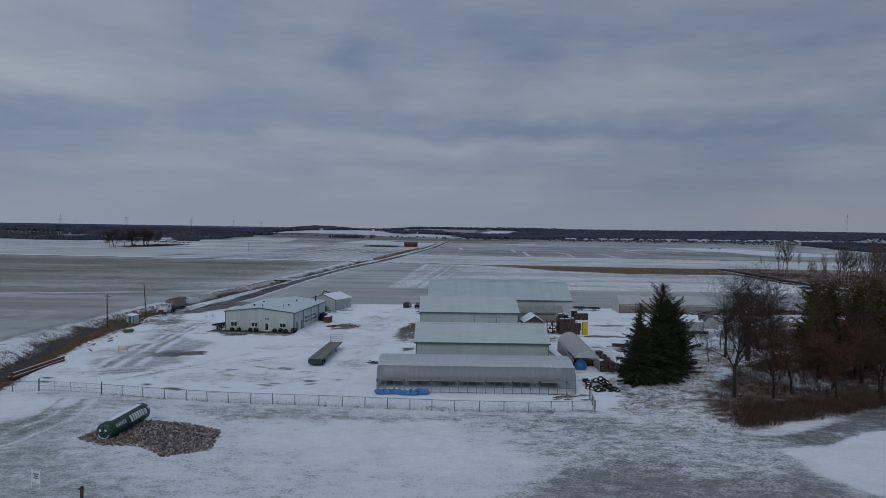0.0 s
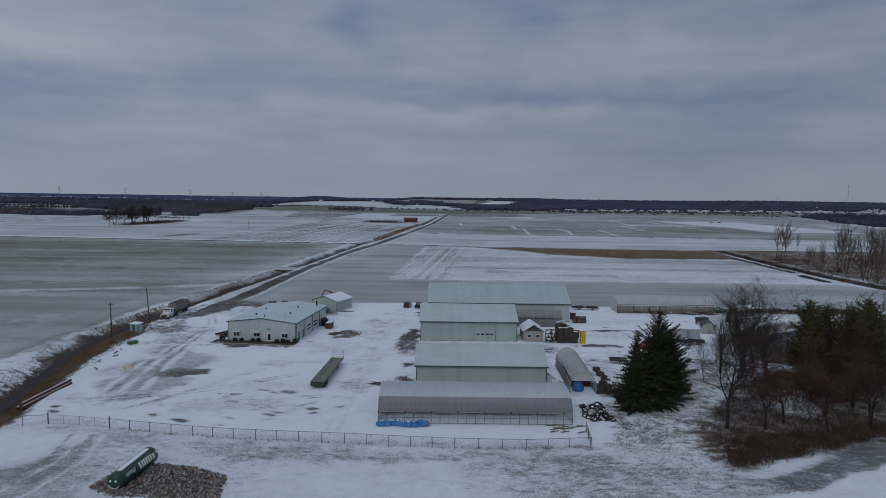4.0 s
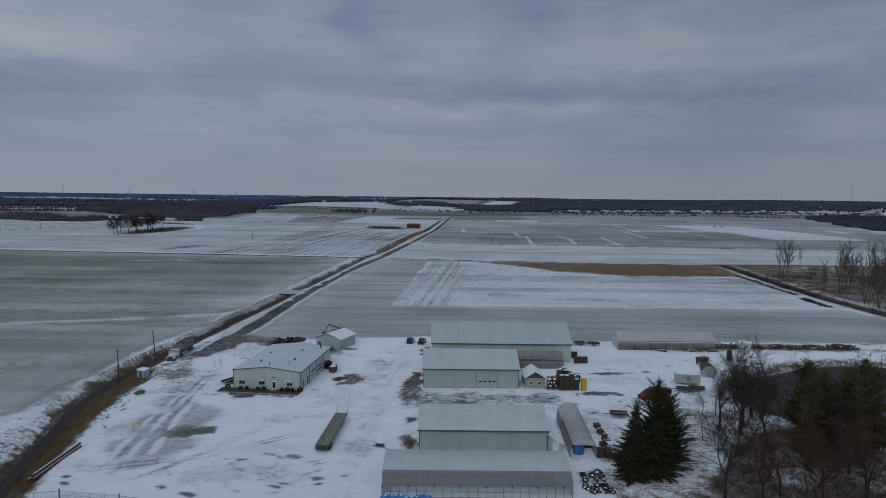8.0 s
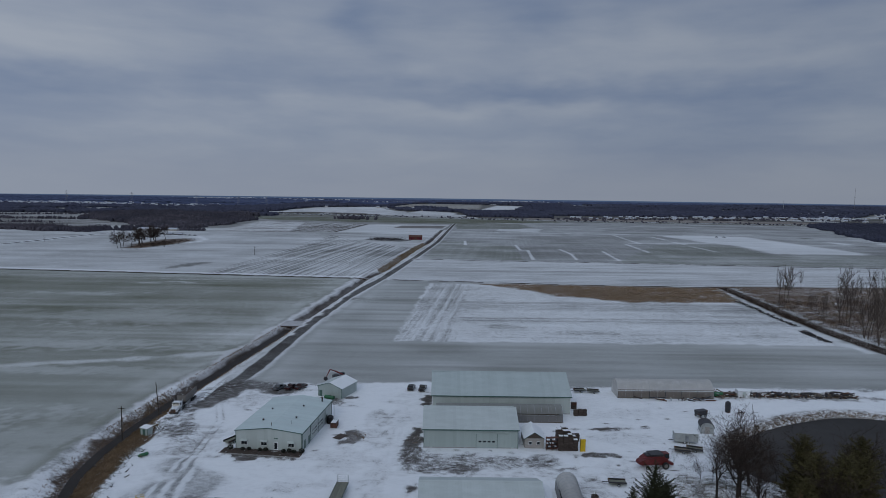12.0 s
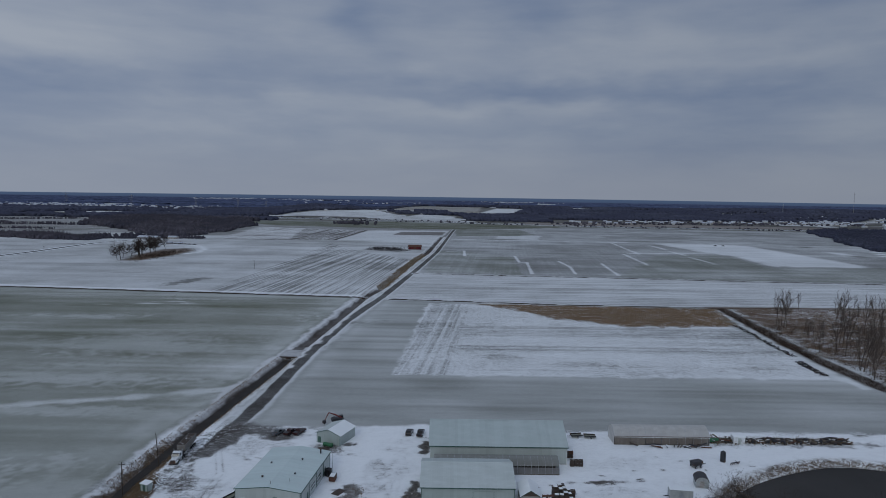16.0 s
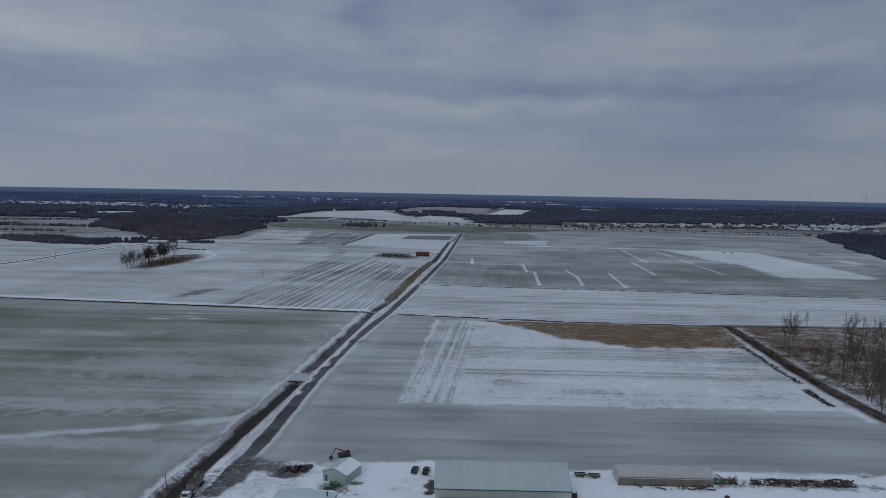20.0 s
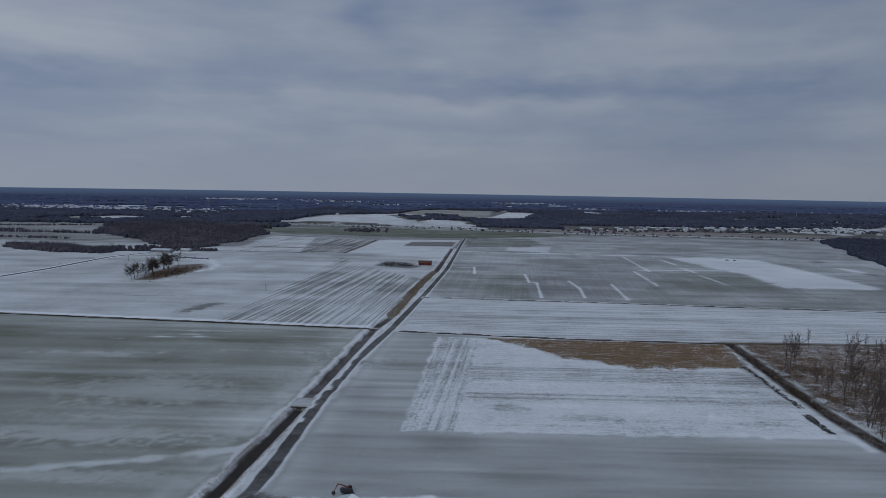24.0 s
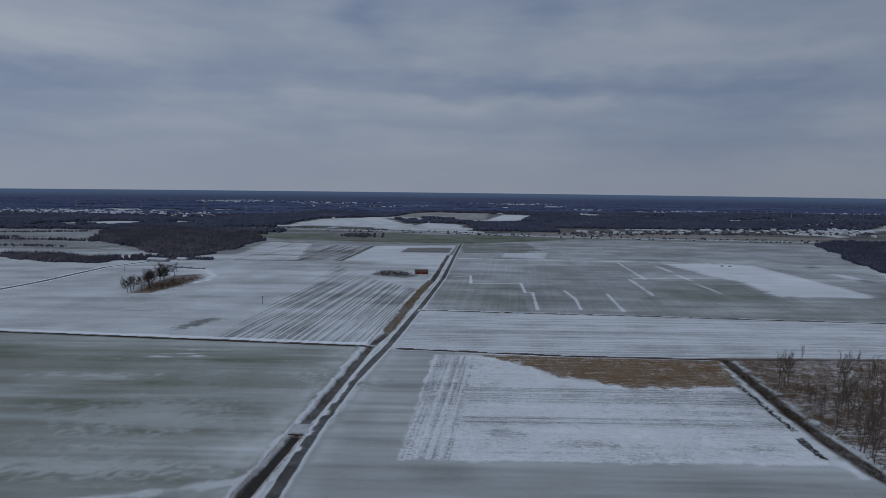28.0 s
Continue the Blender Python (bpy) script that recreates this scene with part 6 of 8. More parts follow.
part("tongue", box(-0.08, 0.08, 1.5, 3.6, 0.7, 0.82), "dark_steel", mc)
part("lid", box(-0.95, 0.95, -1.75, 1.75, 2.0, 2.08), "dark_steel", mc)
for x in (-1.05, 1.05):
    for y in (-0.9, 0.9):
        wheel(mc, x, y, 0.45, 0.45, 0.28)

si = thing("feed_bin", pose(89.0, 189.0, 0), "upright dark cylinder bin standing in the snow", "bin")
part("shell", tube((0, 0, 0), (0, 0, 3.0), 0.8, sides=14), "dark_steel", si)
part("dome", tube((0, 0, 3.0), (0, 0, 3.45), 0.8, 0.25, sides=14), "dark_steel", si)

pl = thing("plough", pose(91.8, 186.6, 0, rz=20), "dark folded plough implement on the snow", "farm implement")
part("tool_bar", box(-1.8, 1.8, -0.1, 0.1, 0.7, 0.9), "dark_steel", pl)
for k in range(5):
    part("tine", prism([(-0.1, 0.8), (0.3, 0.6), (0.4, 0.0), (0.2, 0.0), (0.1, 0.5), (-0.2, 0.7)], 0.08, "x", -1.6 + k * 0.8), "rust", pl)
part("hitch", prism([(-1.2, 0.7), (0.0, 1.5), (0.0, 1.3), (-1.1, 0.6)], 0.12, "x", -0.06), "dark_steel", pl)

# small cottage-like shed with snowy roof, crates and bins beside it
s, wf = gable_shed("wooden_shed", pose(22.4, 158.9, 0), 5.0, 7.6, 2.7, 4.3, "small cream wooden shed with snow-covered roof", "brick", "snow_cap")
for x in (1.0, 3.1):
    w = part("window", box(x, x + 0.9, -0.06, 0.0, 1.0, 1.9, 0.01), "white_trim", wf)
    part("pane", box(x + 0.1, x + 0.8, -0.075, -0.06, 1.1, 1.8), "glass", w)
part("gable_board", prism([(0.2, 2.75), (4.8, 2.75), (2.5, 4.2)], 0.05, "y", -0.06), "crate_wood", wf)

rng = random.Random(23)


def crate_proto():
    c = thing("wooden_crate", pose(0, 0, 0), "weathered dark wooden harvest crate in a stack", "crate", "stacked wooden crates")
    w, h = 1.2, 0.95
    for k in range(4):
        z = 0.1 + k * (h - 0.1) / 4
        for y in (-w / 2, w / 2 - 0.04):
            part("slat", box(-w / 2, w / 2, y, y + 0.04, z, z + 0.18), "crate_wood", c)
        for x in (-w / 2, w / 2 - 0.04):
            part("slat", box(x, x + 0.04, -w / 2 + 0.05, w / 2 - 0.05, z, z + 0.18), "crate_wood", c)
    part("floor_board", box(-w / 2 + 0.05, w / 2 - 0.05, -w / 2 + 0.05, w / 2 - 0.05, 0.1, 0.15), "crate_wood", c)
    for x in (-0.5, 0.0, 0.5):
        part("skid", box(x - 0.06, x + 0.06, -w / 2, w / 2, 0, 0.1), "crate_wood", c)
    return c


first = crate_proto()
first.matrix_world = pose(31.6, 158.0, 0)
for ix in range(4):
    for iy in range(4):
        for iz in range(rng.choice((3, 4, 4, 5)) if ix < 3 else 3):
            if ix == iy == iz == 0:
                continue
            copy_thing(first, pose(31.6 + ix * 1.27 + rng.uniform(-0.05, 0.05), 158.0 + iy * 1.3 + rng.uniform(-0.06, 0.06), iz * 0.96, rz=rng.uniform(-3, 3)))
for x, y, n in ((41.0, 184.2, 2), (42.4, 184.4, 2), (43.7, 184.3, 2), (40.6, 190.5, 2), (41.9, 190.4, 1), (37.2, 164.5, 2), (34.5, 166.0, 3), (31.0, 115.9, 2), (32.4, 115.8, 2)):
    for iz in range(n):
        copy_thing(first, pose(x, y, iz * 0.96, rz=rng.uniform(-5, 5)))
yb = thing("upright_panel", pose(37.2, 157.2, 0, rz=5), "yellow upright sheet panel leaning on the crates", "panel")
part("sheet", box(-0.7, 0.7, -0.06, 0.06, 0.0, 3.3, 0.02), "yellow_paint", yb)
part("frame_bar", box(-0.74, -0.66, -0.1, 0.1, 0, 3.35), "dark_steel", yb)
yb2 = thing("bulk_bin", pose(41.5, 192.6, 0), "rusty brown bulk bin beside the barn", "bin")
part("bin_body", box(-1.4, 1.4, -0.9, 0.9, 0.1, 1.6, 0.04), "rust", yb2)
part("bin_snow", box(-1.3, 1.3, -0.8, 0.8, 1.5, 1.62), "snow_cap", yb2)


def rack(m, label):
    r = thing("metal_rack", m, label, "rack")
    for x in (-0.7, 0.7):
        for y in (-0.5, 0.5):
            part("upright", box(x - 0.05, x + 0.05, y - 0.05, y + 0.05, 0, 3.4), "rust", r)
    for z in (0.4, 1.3, 2.2, 3.2):
        part("shelf", box(-0.8, 0.8, -0.55, 0.55, z, z + 0.08), "rust", r)
    for k in range(3):
        part("load", box(-0.6 + k * 0.45, -0.25 + k * 0.45, -0.4, 0.4, 0.48 + (k % 3) * 0.9, 1.0 + (k % 3) * 0.9, 0.03), "dark_steel", r)


rack(pose(28.6, 158.2, 0), "rusty shelf rack filled with dark parts")
rack(pose(30.2, 158.4, 0, rz=8), "rusty shelf rack beside stacked crates")

# dumpster and black tank by the office
du = thing("dumpster", pose(-29.6, 172.4, 0, rz=-6), "rusty red open dumpster by the office", "dumpster")
part("tub", prism([(-1.1, 0.15), (1.1, 0.15), (1.4, 1.6), (-1.4, 1.6)], 1.7, "x", -0.85), "rust", du)
part("rim", box(-0.9, 0.9, -1.45, 1.45, 1.56, 1.66), "dark_steel", du)
part("snow_fill", box(-0.72, 0.72, -1.25, 1.25, 1.60, 1.70), "snow_cap", du)
bt = thing("water_tank", pose(-31.4, 175.6, 0), "black round plastic tank beside the office wall", "tank")
part("shell", tube((0, 0, 0), (0, 0, 1.9), 1.0, sides=16), "black_paint", bt)
part("dome", tube((0, 0, 1.9), (0, 0, 2.35), 1.0, 0.3, sides=16), "black_paint", bt)
fp = thing("flag_pole", pose(-30.6, 177.6, 0), "slim grey pole beside the office", "pole")
part("mast", tube((0, 0, 0), (0, 0, 6.2), 0.07, 0.04), "steel", fp)
part("cap", tube((0, 0, 6.2), (0, 0, 6.35), 0.09, sides=8), "steel", fp)

# lean-to between the front barn and the small hoop house
lt = thing("lean_to_shed", pose(21.3, 118.4, 0), "long white lean-to with sagging snow-covered roof", "shed")
part("body", prism([(0, 0), (3.0, 0), (3.0, 1.5), (0, 3.0)], 15.5, "y", 0), "siding_cream", lt)
part("roof", prism([(-0.1, 3.3), (0.8, 2.75), (1.9, 2.05), (3.3, 1.5), (3.3, 1.62), (1.9, 2.2), (0.8, 2.95), (-0.1, 3.55)], 16.0, "y", -0.2), "snow_cap", lt)
part("door", box(1.0, 2.2, -0.05, 0.0, 0, 2.0), "white_trim", lt)

# blue barrel, clutter and hoses near the small hoop house
bl = thing("blue_tank", pose(27.2, 117.6, 0), "bright blue rounded plastic tank in the hoop house mouth", "tank")
bm = bmesh.new()
bmesh.ops.create_uvsphere(bm, u_segments=18, v_segments=10, radius=1.0)
for v in bm.verts:
    v.co = Vector((v.co.x * 1.15, v.co.y * 0.9, max(v.co.z, -0.6) * 1.15 + 0.7))
part("shell", bm, "tank_blue", bl, smooth=True)
part("lid", tube((0, 0, 1.8), (0, 0, 1.95), 0.3, sides=12), "tank_blue", bl)
for k in range(16):
    x, y = 25.6 + rng.uniform(0, 5.0), 120.6 + rng.uniform(0, 9)
    c = thing("storage_bin", pose(x, y, 0, rz=rng.uniform(0, 90)), "dull wooden bin stored inside the hoop house", "bin", "bins in the hoop house")
    h = rng.uniform(0.6, 1.3)
    part("tub", box(-0.45, 0.45, -0.4, 0.4, 0, h, 0.03), rng.choice(("crate_wood", "dark_steel", "rust")), c)
    part("rim", box(-0.5, 0.5, -0.45, 0.45, h - 0.08, h + 0.02), "crate_wood", c)


def tyre_proto():
    t = thing("old_tyre", pose(0, 0, 0), "old black tyre lying on the snow", "tyre", "heap of old tyres")
    bm = bmesh.new()
    R, r = 0.42, 0.14
    ring = [[bm.verts.new(((R + r * math.cos(b)) * math.cos(a), (R + r * math.cos(b)) * math.sin(a), r + r * math.sin(b) * 0.9)) for b in (2 * math.pi * j / 7 for j in range(7))] for a in (2 * math.pi * k / 14 for k in range(14))]
    for k in range(14):
        for j in range(7):
            bm.faces.new((ring[k][j], ring[(k + 1) % 14][j], ring[(k + 1) % 14][(j + 1) % 7], ring[k][(j + 1) % 7]))
    part("tread", bm, "rubber", t, smooth=True)
    part("bead", tube((0, 0, 0.05), (0, 0, 0.10), 0.31, sides=10), "dark_steel", t)
    part("snow_fill", tube((0, 0, 0.10), (0.03, 0.02, 0.24), 0.30, 0.20, sides=9), "snow_cap", t, "snow lying in the tyre")
    return t


ty = tyre_proto()
ty.matrix_world = pose(26.0, 108.5, 0.02)
for k in range(46):
    u = rng.random()
    x, y = 25.2 + rng.uniform(0, 4.6), 101.0 + rng.uniform(0, 8.5)
    if 104.2 < y < 105.4:
        continue
    copy_thing(ty, pose(x, y, 0.02 + rng.choice((0, 0, 0.3)), rx=rng.uniform(-45, 45), ry=rng.uniform(-35, 35), rz=rng.uniform(0, 90)))

# dry weeds
def tuft_stuff(name, places, hmin, hmax, mat, label, category, blades=7, width=0.03, spread=0.25, seed=1):
    r = random.Random(seed)
    vs, fs = [], []
    for x, y, s in places:
        z = ground_z(x, y) - 0.03
        for _ in range(blades):
            h = r.uniform(hmin, hmax) * s
            bx, by = x + r.uniform(-spread, spread), y + r.uniform(-spread, spread)
            lx, ly = r.gauss(0, 0.28) * h, r.gauss(0, 0.28) * h
            a = r.uniform(0, math.pi)
            dx, dy = math.cos(a) * width, math.sin(a) * width
            i = len(vs)
            vs += [(bx - dx, by - dy, z), (bx + dx, by + dy, z), (bx + lx * 0.6 + dx * 0.7, by + ly * 0.6 + dy * 0.7, z + h * 0.65), (bx + lx, by + ly, z + h)]
            fs += [(i, i + 1, i + 2), (i, i + 2, i + 3)]
    return tagged(raw_part(name, vs, fs, mat), label, category, kind="stuff")


def along_line(pts, n, half, seed, ok=None):
    r = random.Random(seed)
    seg = [math.hypot(b[0] - a[0], b[1] - a[1]) for a, b in zip(pts, pts[1:])]
    out = []
    while len(out) < n:
        t = r.random() * sum(seg)
        k = 0
        while t > seg[k]:
            t -= seg[k]
            k += 1
        a, b = pts[k], pts[k + 1]
        f = t / seg[k]
        nx_, ny_ = -(b[1] - a[1]) / seg[k], (b[0] - a[0]) / seg[k]
        o = r.choice((-1, 1)) * half[0] + r.uniform(-1, 1) * half[1]
        p = (a[0] + (b[0] - a[0]) * f + nx_ * o, a[1] + (b[1] - a[1]) * f + ny_ * o, r.uniform(0.6, 1.3))
        if ok is None or ok(*p[:2]):
            out.append(p)
    return out


tuft_stuff("ditch_grass", along_line(DITCH[1:8], 3200, (3.4, 2.0), 41, lambda x, y: y > 168 or x > float(np.interp(y, [q[1] for q in DITCH], [q[0] for q in DITCH])) or (int(x * 97) % 5 == 0)), 0.2, 0.6, "dry_grass", "tan dead grass on the ditch banks", "grass", 6, 0.035, seed=42)
tuft_stuff("ditch_grass", along_line(DITCH[7:10], 900, (4.2, 1.0), 43), 0.2, 0.6, "dry_grass", "thin dead grass along the ditch", "grass", 5, 0.05, seed=44)
tuft_stuff("bank_grass", along_line([(-82, 172), (-80.5, 163), (-80, 150), (-78.5, 135), (-76, 122), (-73.5, 108), (-70.8, 98)], 3600, (0, 3.2), 141), 0.15, 0.55, "dry_grass", "flattened tan grass on the ditch bank", "grass", 6, 0.035, seed=142)
tuft_stuff("bank_reeds", along_line([(-51, 545), (-33, 762), (-22, 850)], 1300, (0, 4.4), 45), 0.3, 0.8, "dry_grass", "tan reeds on the bank by the lane", "reeds", 6, 0.10, 0.8, seed=46)
tuft_stuff("pond_grass", along_line(POND[3:24], 1500, (0, 2.5), 47, lambda x, y: inside_distance(np.array([x]), np.array([y]), POND)[0] < 0.3), 0.2, 0.6, "dry_grass", "brown grass round the pond rim", "grass", 5, 0.04, seed=48)
tuft_stuff("fence_weeds", along_line(FENCE, 200, (0, 0.5), 49), 0.15, 0.5, "dry_grass", "dry weeds under the fence", "weeds", 5, 0.02, seed=50)


def speckle(n, seed, box_, ok):
    r = random.Random(seed)
    out = []
    while len(out) < n:
        x, y = r.uniform(box_[0], box_[1]), r.uniform(box_[2], box_[3])
        if ok(x, y):
            out.append((x, y, r.uniform(0.5, 1.2)))
    return out


SLOPE = [(26, 90), (32, 80), (46, 83), (42, 96), (45, 104), (57, 122), (66, 138), (58, 142), (46, 122), (34, 104)]
tuft_stuff("slope_grass", speckle(6000, 51, (24, 70, 78, 144), lambda x, y: inside_distance(np.array([x]), np.array([y]), SLOPE)[0] > 0), 0.06, 0.2, "dry_grass", "grass tips poking through thin snow", "grass", 4, 0.035, 0.2, seed=52)

# tarps, hose loops and litter by the front tunnel
for k in range(9):
    x, y = -8.6 + k * 0.85, 98.2 + rng.uniform(-0.4, 0.3)
    t = thing("tarp_bundle", pose(x, y, 0, rz=rng.uniform(-40, 40)), "crumpled blue plastic tarp on the snow", "tarp", "blue tarps by the greenhouse")
    bm = bmesh.new()
    bmesh.ops.create_icosphere(bm, subdivisions=2, radius=0.6)
    for v in bm.verts:
        n_ = noise.noise(v.co * 2.3 + Vector((k, 0, 0)))
        v.co = Vector((v.co.x * 1.4, v.co.y * 0.9, max(v.co.z * 0.8 + 0.35, 0))) * (1 + 0.5 * n_)
    part("sheet", bm, "blue_tarp", t)
    part("snow_fleck", box(-0.2, 0.25, -0.12, 0.15, 0.7, 0.86, 0.03), "snow_cap", t)
for k in range(12):
    x, y = rng.choice((19.0, 20.5, 21.5, 22.5, 23.0)) + rng.uniform(-1, 1), 97.4 + rng.uniform(-1.5, 1.5)
    b = thing("loose_board", pose(x, y, 0.05, rz=rng.uniform(-50, 50), ry=rng.uniform(-6, 6)), "weathered loose board on the snow", "board", "loose boards")
    part("plank", box(-0.9, 0.9, -0.1, 0.1, 0, 0.08), "wood", b)
    part("batten", box(-0.06, 0.06, -0.3, 0.3, 0.08, 0.13), "wood", b)
wb = thing("wire_coil", pose(-11.6, 120.4, 0), "tangled dark wire coil lying on snow", "wire coil")
bm = bmesh.new()
for k in range(9):
    a = [Vector((rng.gauss(0, 0.9), rng.gauss(0, 0.6), abs(rng.gauss(0.15, 0.15)))) for _ in range(4)]
    for p, q in zip(a, a[1:]):
        add_tube(bm, p, q, 0.04, sides=4)
tagged(part("wire_tangle", bm, "dark_steel", wb), kind="stuff")

# pipes along the ditch edge
for k, (dx, z) in enumerate(((0, 0.27), (0.62, 0.27), (0.3, 0.75))):
    p = thing("steel_pipe", pose(-70.0 + dx, 103.2 + k * 0.4, z), "long rusty steel pipe lying beside the ditch", "pipe", "pipes by the ditch")
    bm = bmesh.new()
    add_tube(bm, (0, 0, 0), (0, 14.4, 0), 0.27, sides=10)
    part("shaft", bm, "rust", p)
    part("snow_strip", box(-0.08, 0.08, 0.3, 14.0, 0.24, 0.30, 0.01), "snow_cap", p)
ct = thing("wire_cage", pose(-63.6, 128.5, 0, rz=30), "small yellow tubular frame in the snow", "frame")
for x in (-0.8, 0.8):
    for y in (-0.5, 0.5):
        part("post", tube((x, y, 0), (x, y, 1.0), 0.04, sides=5), "yellow_paint", ct)
for y in (-0.5, 0.5):
    for z in (0.5, 1.0):
        part("rail", tube((-0.8, y, z), (0.8, y, z), 0.035, sides=5), "yellow_paint", ct)

# propane tank, hut and poles by the ditch
pt = thing("propane_tank", pose(-73.2, 151.0, 0, rz=-40) @ Matrix.Diagonal((0.7, 0.7, 0.7, 1)), "green tank with pale end lying by the ditch", "tank")
part("shell", tube((0, -1.7, 0.75), (0, 1.2, 0.75), 0.6, sides=14), "green_equipment", pt)
part("end_cap", tube((0, -2.2, 0.75), (0, -1.7, 0.75), 0.35, 0.6, sides=14), "green_equipment", pt)
part("end_cap", tube((0, 1.2, 0.75), (0, 1.6, 0.75), 0.6, 0.3, sides=14), "white_paint", pt)
for y in (-1.1, 0.7):
    part("cradle", box(-0.5, 0.5, y - 0.12, y + 0.12, 0, 0.35), "concrete", pt)
hut = thing("pump_hut", pose(-79.0, 164.6, 0, rz=-20), "small pale green metal hut with dark corners by the ditch", "hut")
part("body", box(-1.2, 1.2, -0.9, 0.9, 0, 2.3, 0.02), "siding", hut)
part("roof", prism([(-1.1, 2.28), (1.1, 2.5), (1.1, 2.58), (-1.1, 2.36)], 2.8, "x", -1.4), "snow_cap", hut)
part("door", box(-0.4, 0.5, -0.95, -0.9, 0.05, 2.0), "trim", hut)
for x in (-1.22, 1.14):
    part("corner_trim", box(x, x + 0.08, -0.94, -0.86, 0, 2.3), "green_equipment", hut)
for x, y, h, lean, arm in ((-86.0, 165.4, 10.2, 0.0, True), (-83.6, 182.6, 11.2, -0.8, False)):
    p = thing("utility_pole", pose(x, y, ground_z(x, y) - 0.6), "weathered dark wooden utility pole by the ditch", "utility pole", "poles along the ditch")
    part("shaft", tube((0, 0, 0), (lean, 0, h), 0.16, 0.11, 8), "pole_wood", p)
    if arm:
        part("crossarm", box(-0.9, 0.9, -0.06, 0.06, h - 0.7, h - 0.56), "pole_wood", p)
        for dx in (-0.75, 0.75):
            part("insulator", tube((dx, 0, h - 0.56), (dx, 0, h - 0.36), 0.05), "steel", p)

# rear row of stores along the field edge
for x, y, a, mat, lab in ((47.2, 207.4, 10, "dark_steel", "dark small boat-shaped cart with snow"), (51.6, 206.8, -5, "rust", "small dark metal frame cart")):
    utility_trailer(pose(x, y, 0, rz=a + 90), lab, "deck_wood")
bx = thing("storage_box", pose(100.8, 204.4, 0, rz=-3), "white storage shed box among the junk row", "shed")
part("body", box(-1.9, 1.9, -1.3, 1.3, 0, 2.3, 0.03), "white_paint", bx)
part("roof", prism([(-1.45, 2.28), (0, 2.6), (1.45, 2.28), (1.45, 2.4), (0, 2.72), (-1.45, 2.4)], 4.1, "x", -2.05), "snow_cap", bx)
part("door", box(-0.5, 0.6, -1.35, -1.3, 0.1, 2.0), "siding_cream", bx)
for k, (x, y, l) in enumerate(((107.0, 206.5, 4.5), (92.5, 204.0, 3.0))):
    t = thing("fuel_tank", pose(x, y, 0, rz=4), "pale cylindrical tank lying in the junk row", "tank")
    part("shell", tube((-l / 2, 0, 0.9), (l / 2, 0, 0.9), 0.7, sides=14), "white_paint" if k == 0 else "green_equipment", t)
    for u in (-l / 3, l / 3):
        part("cradle", box(u - 0.12, u + 0.12, -0.5, 0.5, 0, 0.4), "dark_steel", t)
for k in range(150):
    x = rng.uniform(91, 139) if rng.random() < 0.85 else rng.uniform(60, 90)
    y = 205.0 + rng.uniform(-1.8, 2.2) if x > 91 else 199.8 + rng.uniform(-0.8, 0.6)
    l = rng.uniform(1.0, 4.0)
    b = thing("scrap_timber", pose(x, y, rng.uniform(0.05, 1.0), rz=rng.gauss(0, 35), ry=rng.uniform(-10, 10)), "snow-dusted scrap timber in the junk row", "timber", "scrap in the junk row")
    part("beam", box(-l / 2, l / 2, -0.16, 0.16, 0, 0.3, 0.01), rng.choice(("wood", "crate_wood", "dark_steel", "rust")), b)
    if k % 3 == 0:
        part("snow_strip", box(-l / 2 + 0.1, l / 2 - 0.1, -0.14, 0.14, 0.3, 0.35), "snow_cap", b)
tuft_stuff("junk_weeds", [(rng.uniform(90, 139), 205.5 + rng.gauss(0, 1.4), rng.uniform(0.7, 1.4)) for _ in range(900)], 0.4, 1.2, "dry_grass", "tall dead weeds among the scrap", "weeds", 6, 0.035, 0.4, seed=61)
vs, fs = stone_mesh(random.Random(62), 240, lambda r: (r.uniform(92, 138), 205.2 + r.gauss(0, 1.1), 0.15 + abs(r.gauss(0, 0.45))), 0.25, 0.7)
tagged(raw_part("junk_rubble", vs, fs, "dark_steel"), "dark lumps of scrap and rubble under snow", "rubble", kind="stuff")
for bx0, by0, n in ((-22.5, 166.0, 110), (-6.2, 163.0, 60), (-5.6, 122.0, 70)):
    vs, fs = stone_mesh(random.Random(int(bx0 * 10) & 255), n, lambda r: (bx0 + r.gauss(0, 1.3), by0 + r.gauss(0, 2.0), 0.05), 0.08, 0.22)
    tagged(raw_part("dirt_clods", vs, fs, "stone"), "loose dirt clods and stones on the yard", "clods", kind="stuff")

# water in the pond and the ditch
bm = bmesh.new()
bm.faces.new([bm.verts.new((x, y, -1.35)) for x, y in POND])
part("pond_water", bm, material("dark_pond_water", (0.046, 0.043, 0.041), 0.5, grain=0.3, scale=0.1, bump=0.004, spec=0.06))
tagged(bpy.data.objects["pond_water"], "still dark pond water", "water", kind="structure")
bm = bmesh.new()
prev = None
for (ax, ay) in DITCH[:10]:
    half = 1.35 if ay < 185 else 2.2
    cur = (bm.verts.new((ax - half, ay, -1.62)), bm.verts.new((ax + half, ay, -1.62)))
    if prev:
        bm.faces.new((prev[0], prev[1], cur[1], cur[0]))
    prev = cur
tagged(part("ditch_water", bm, "water_ditch"), "dark still water in the drainage ditch", "water", kind="structure")
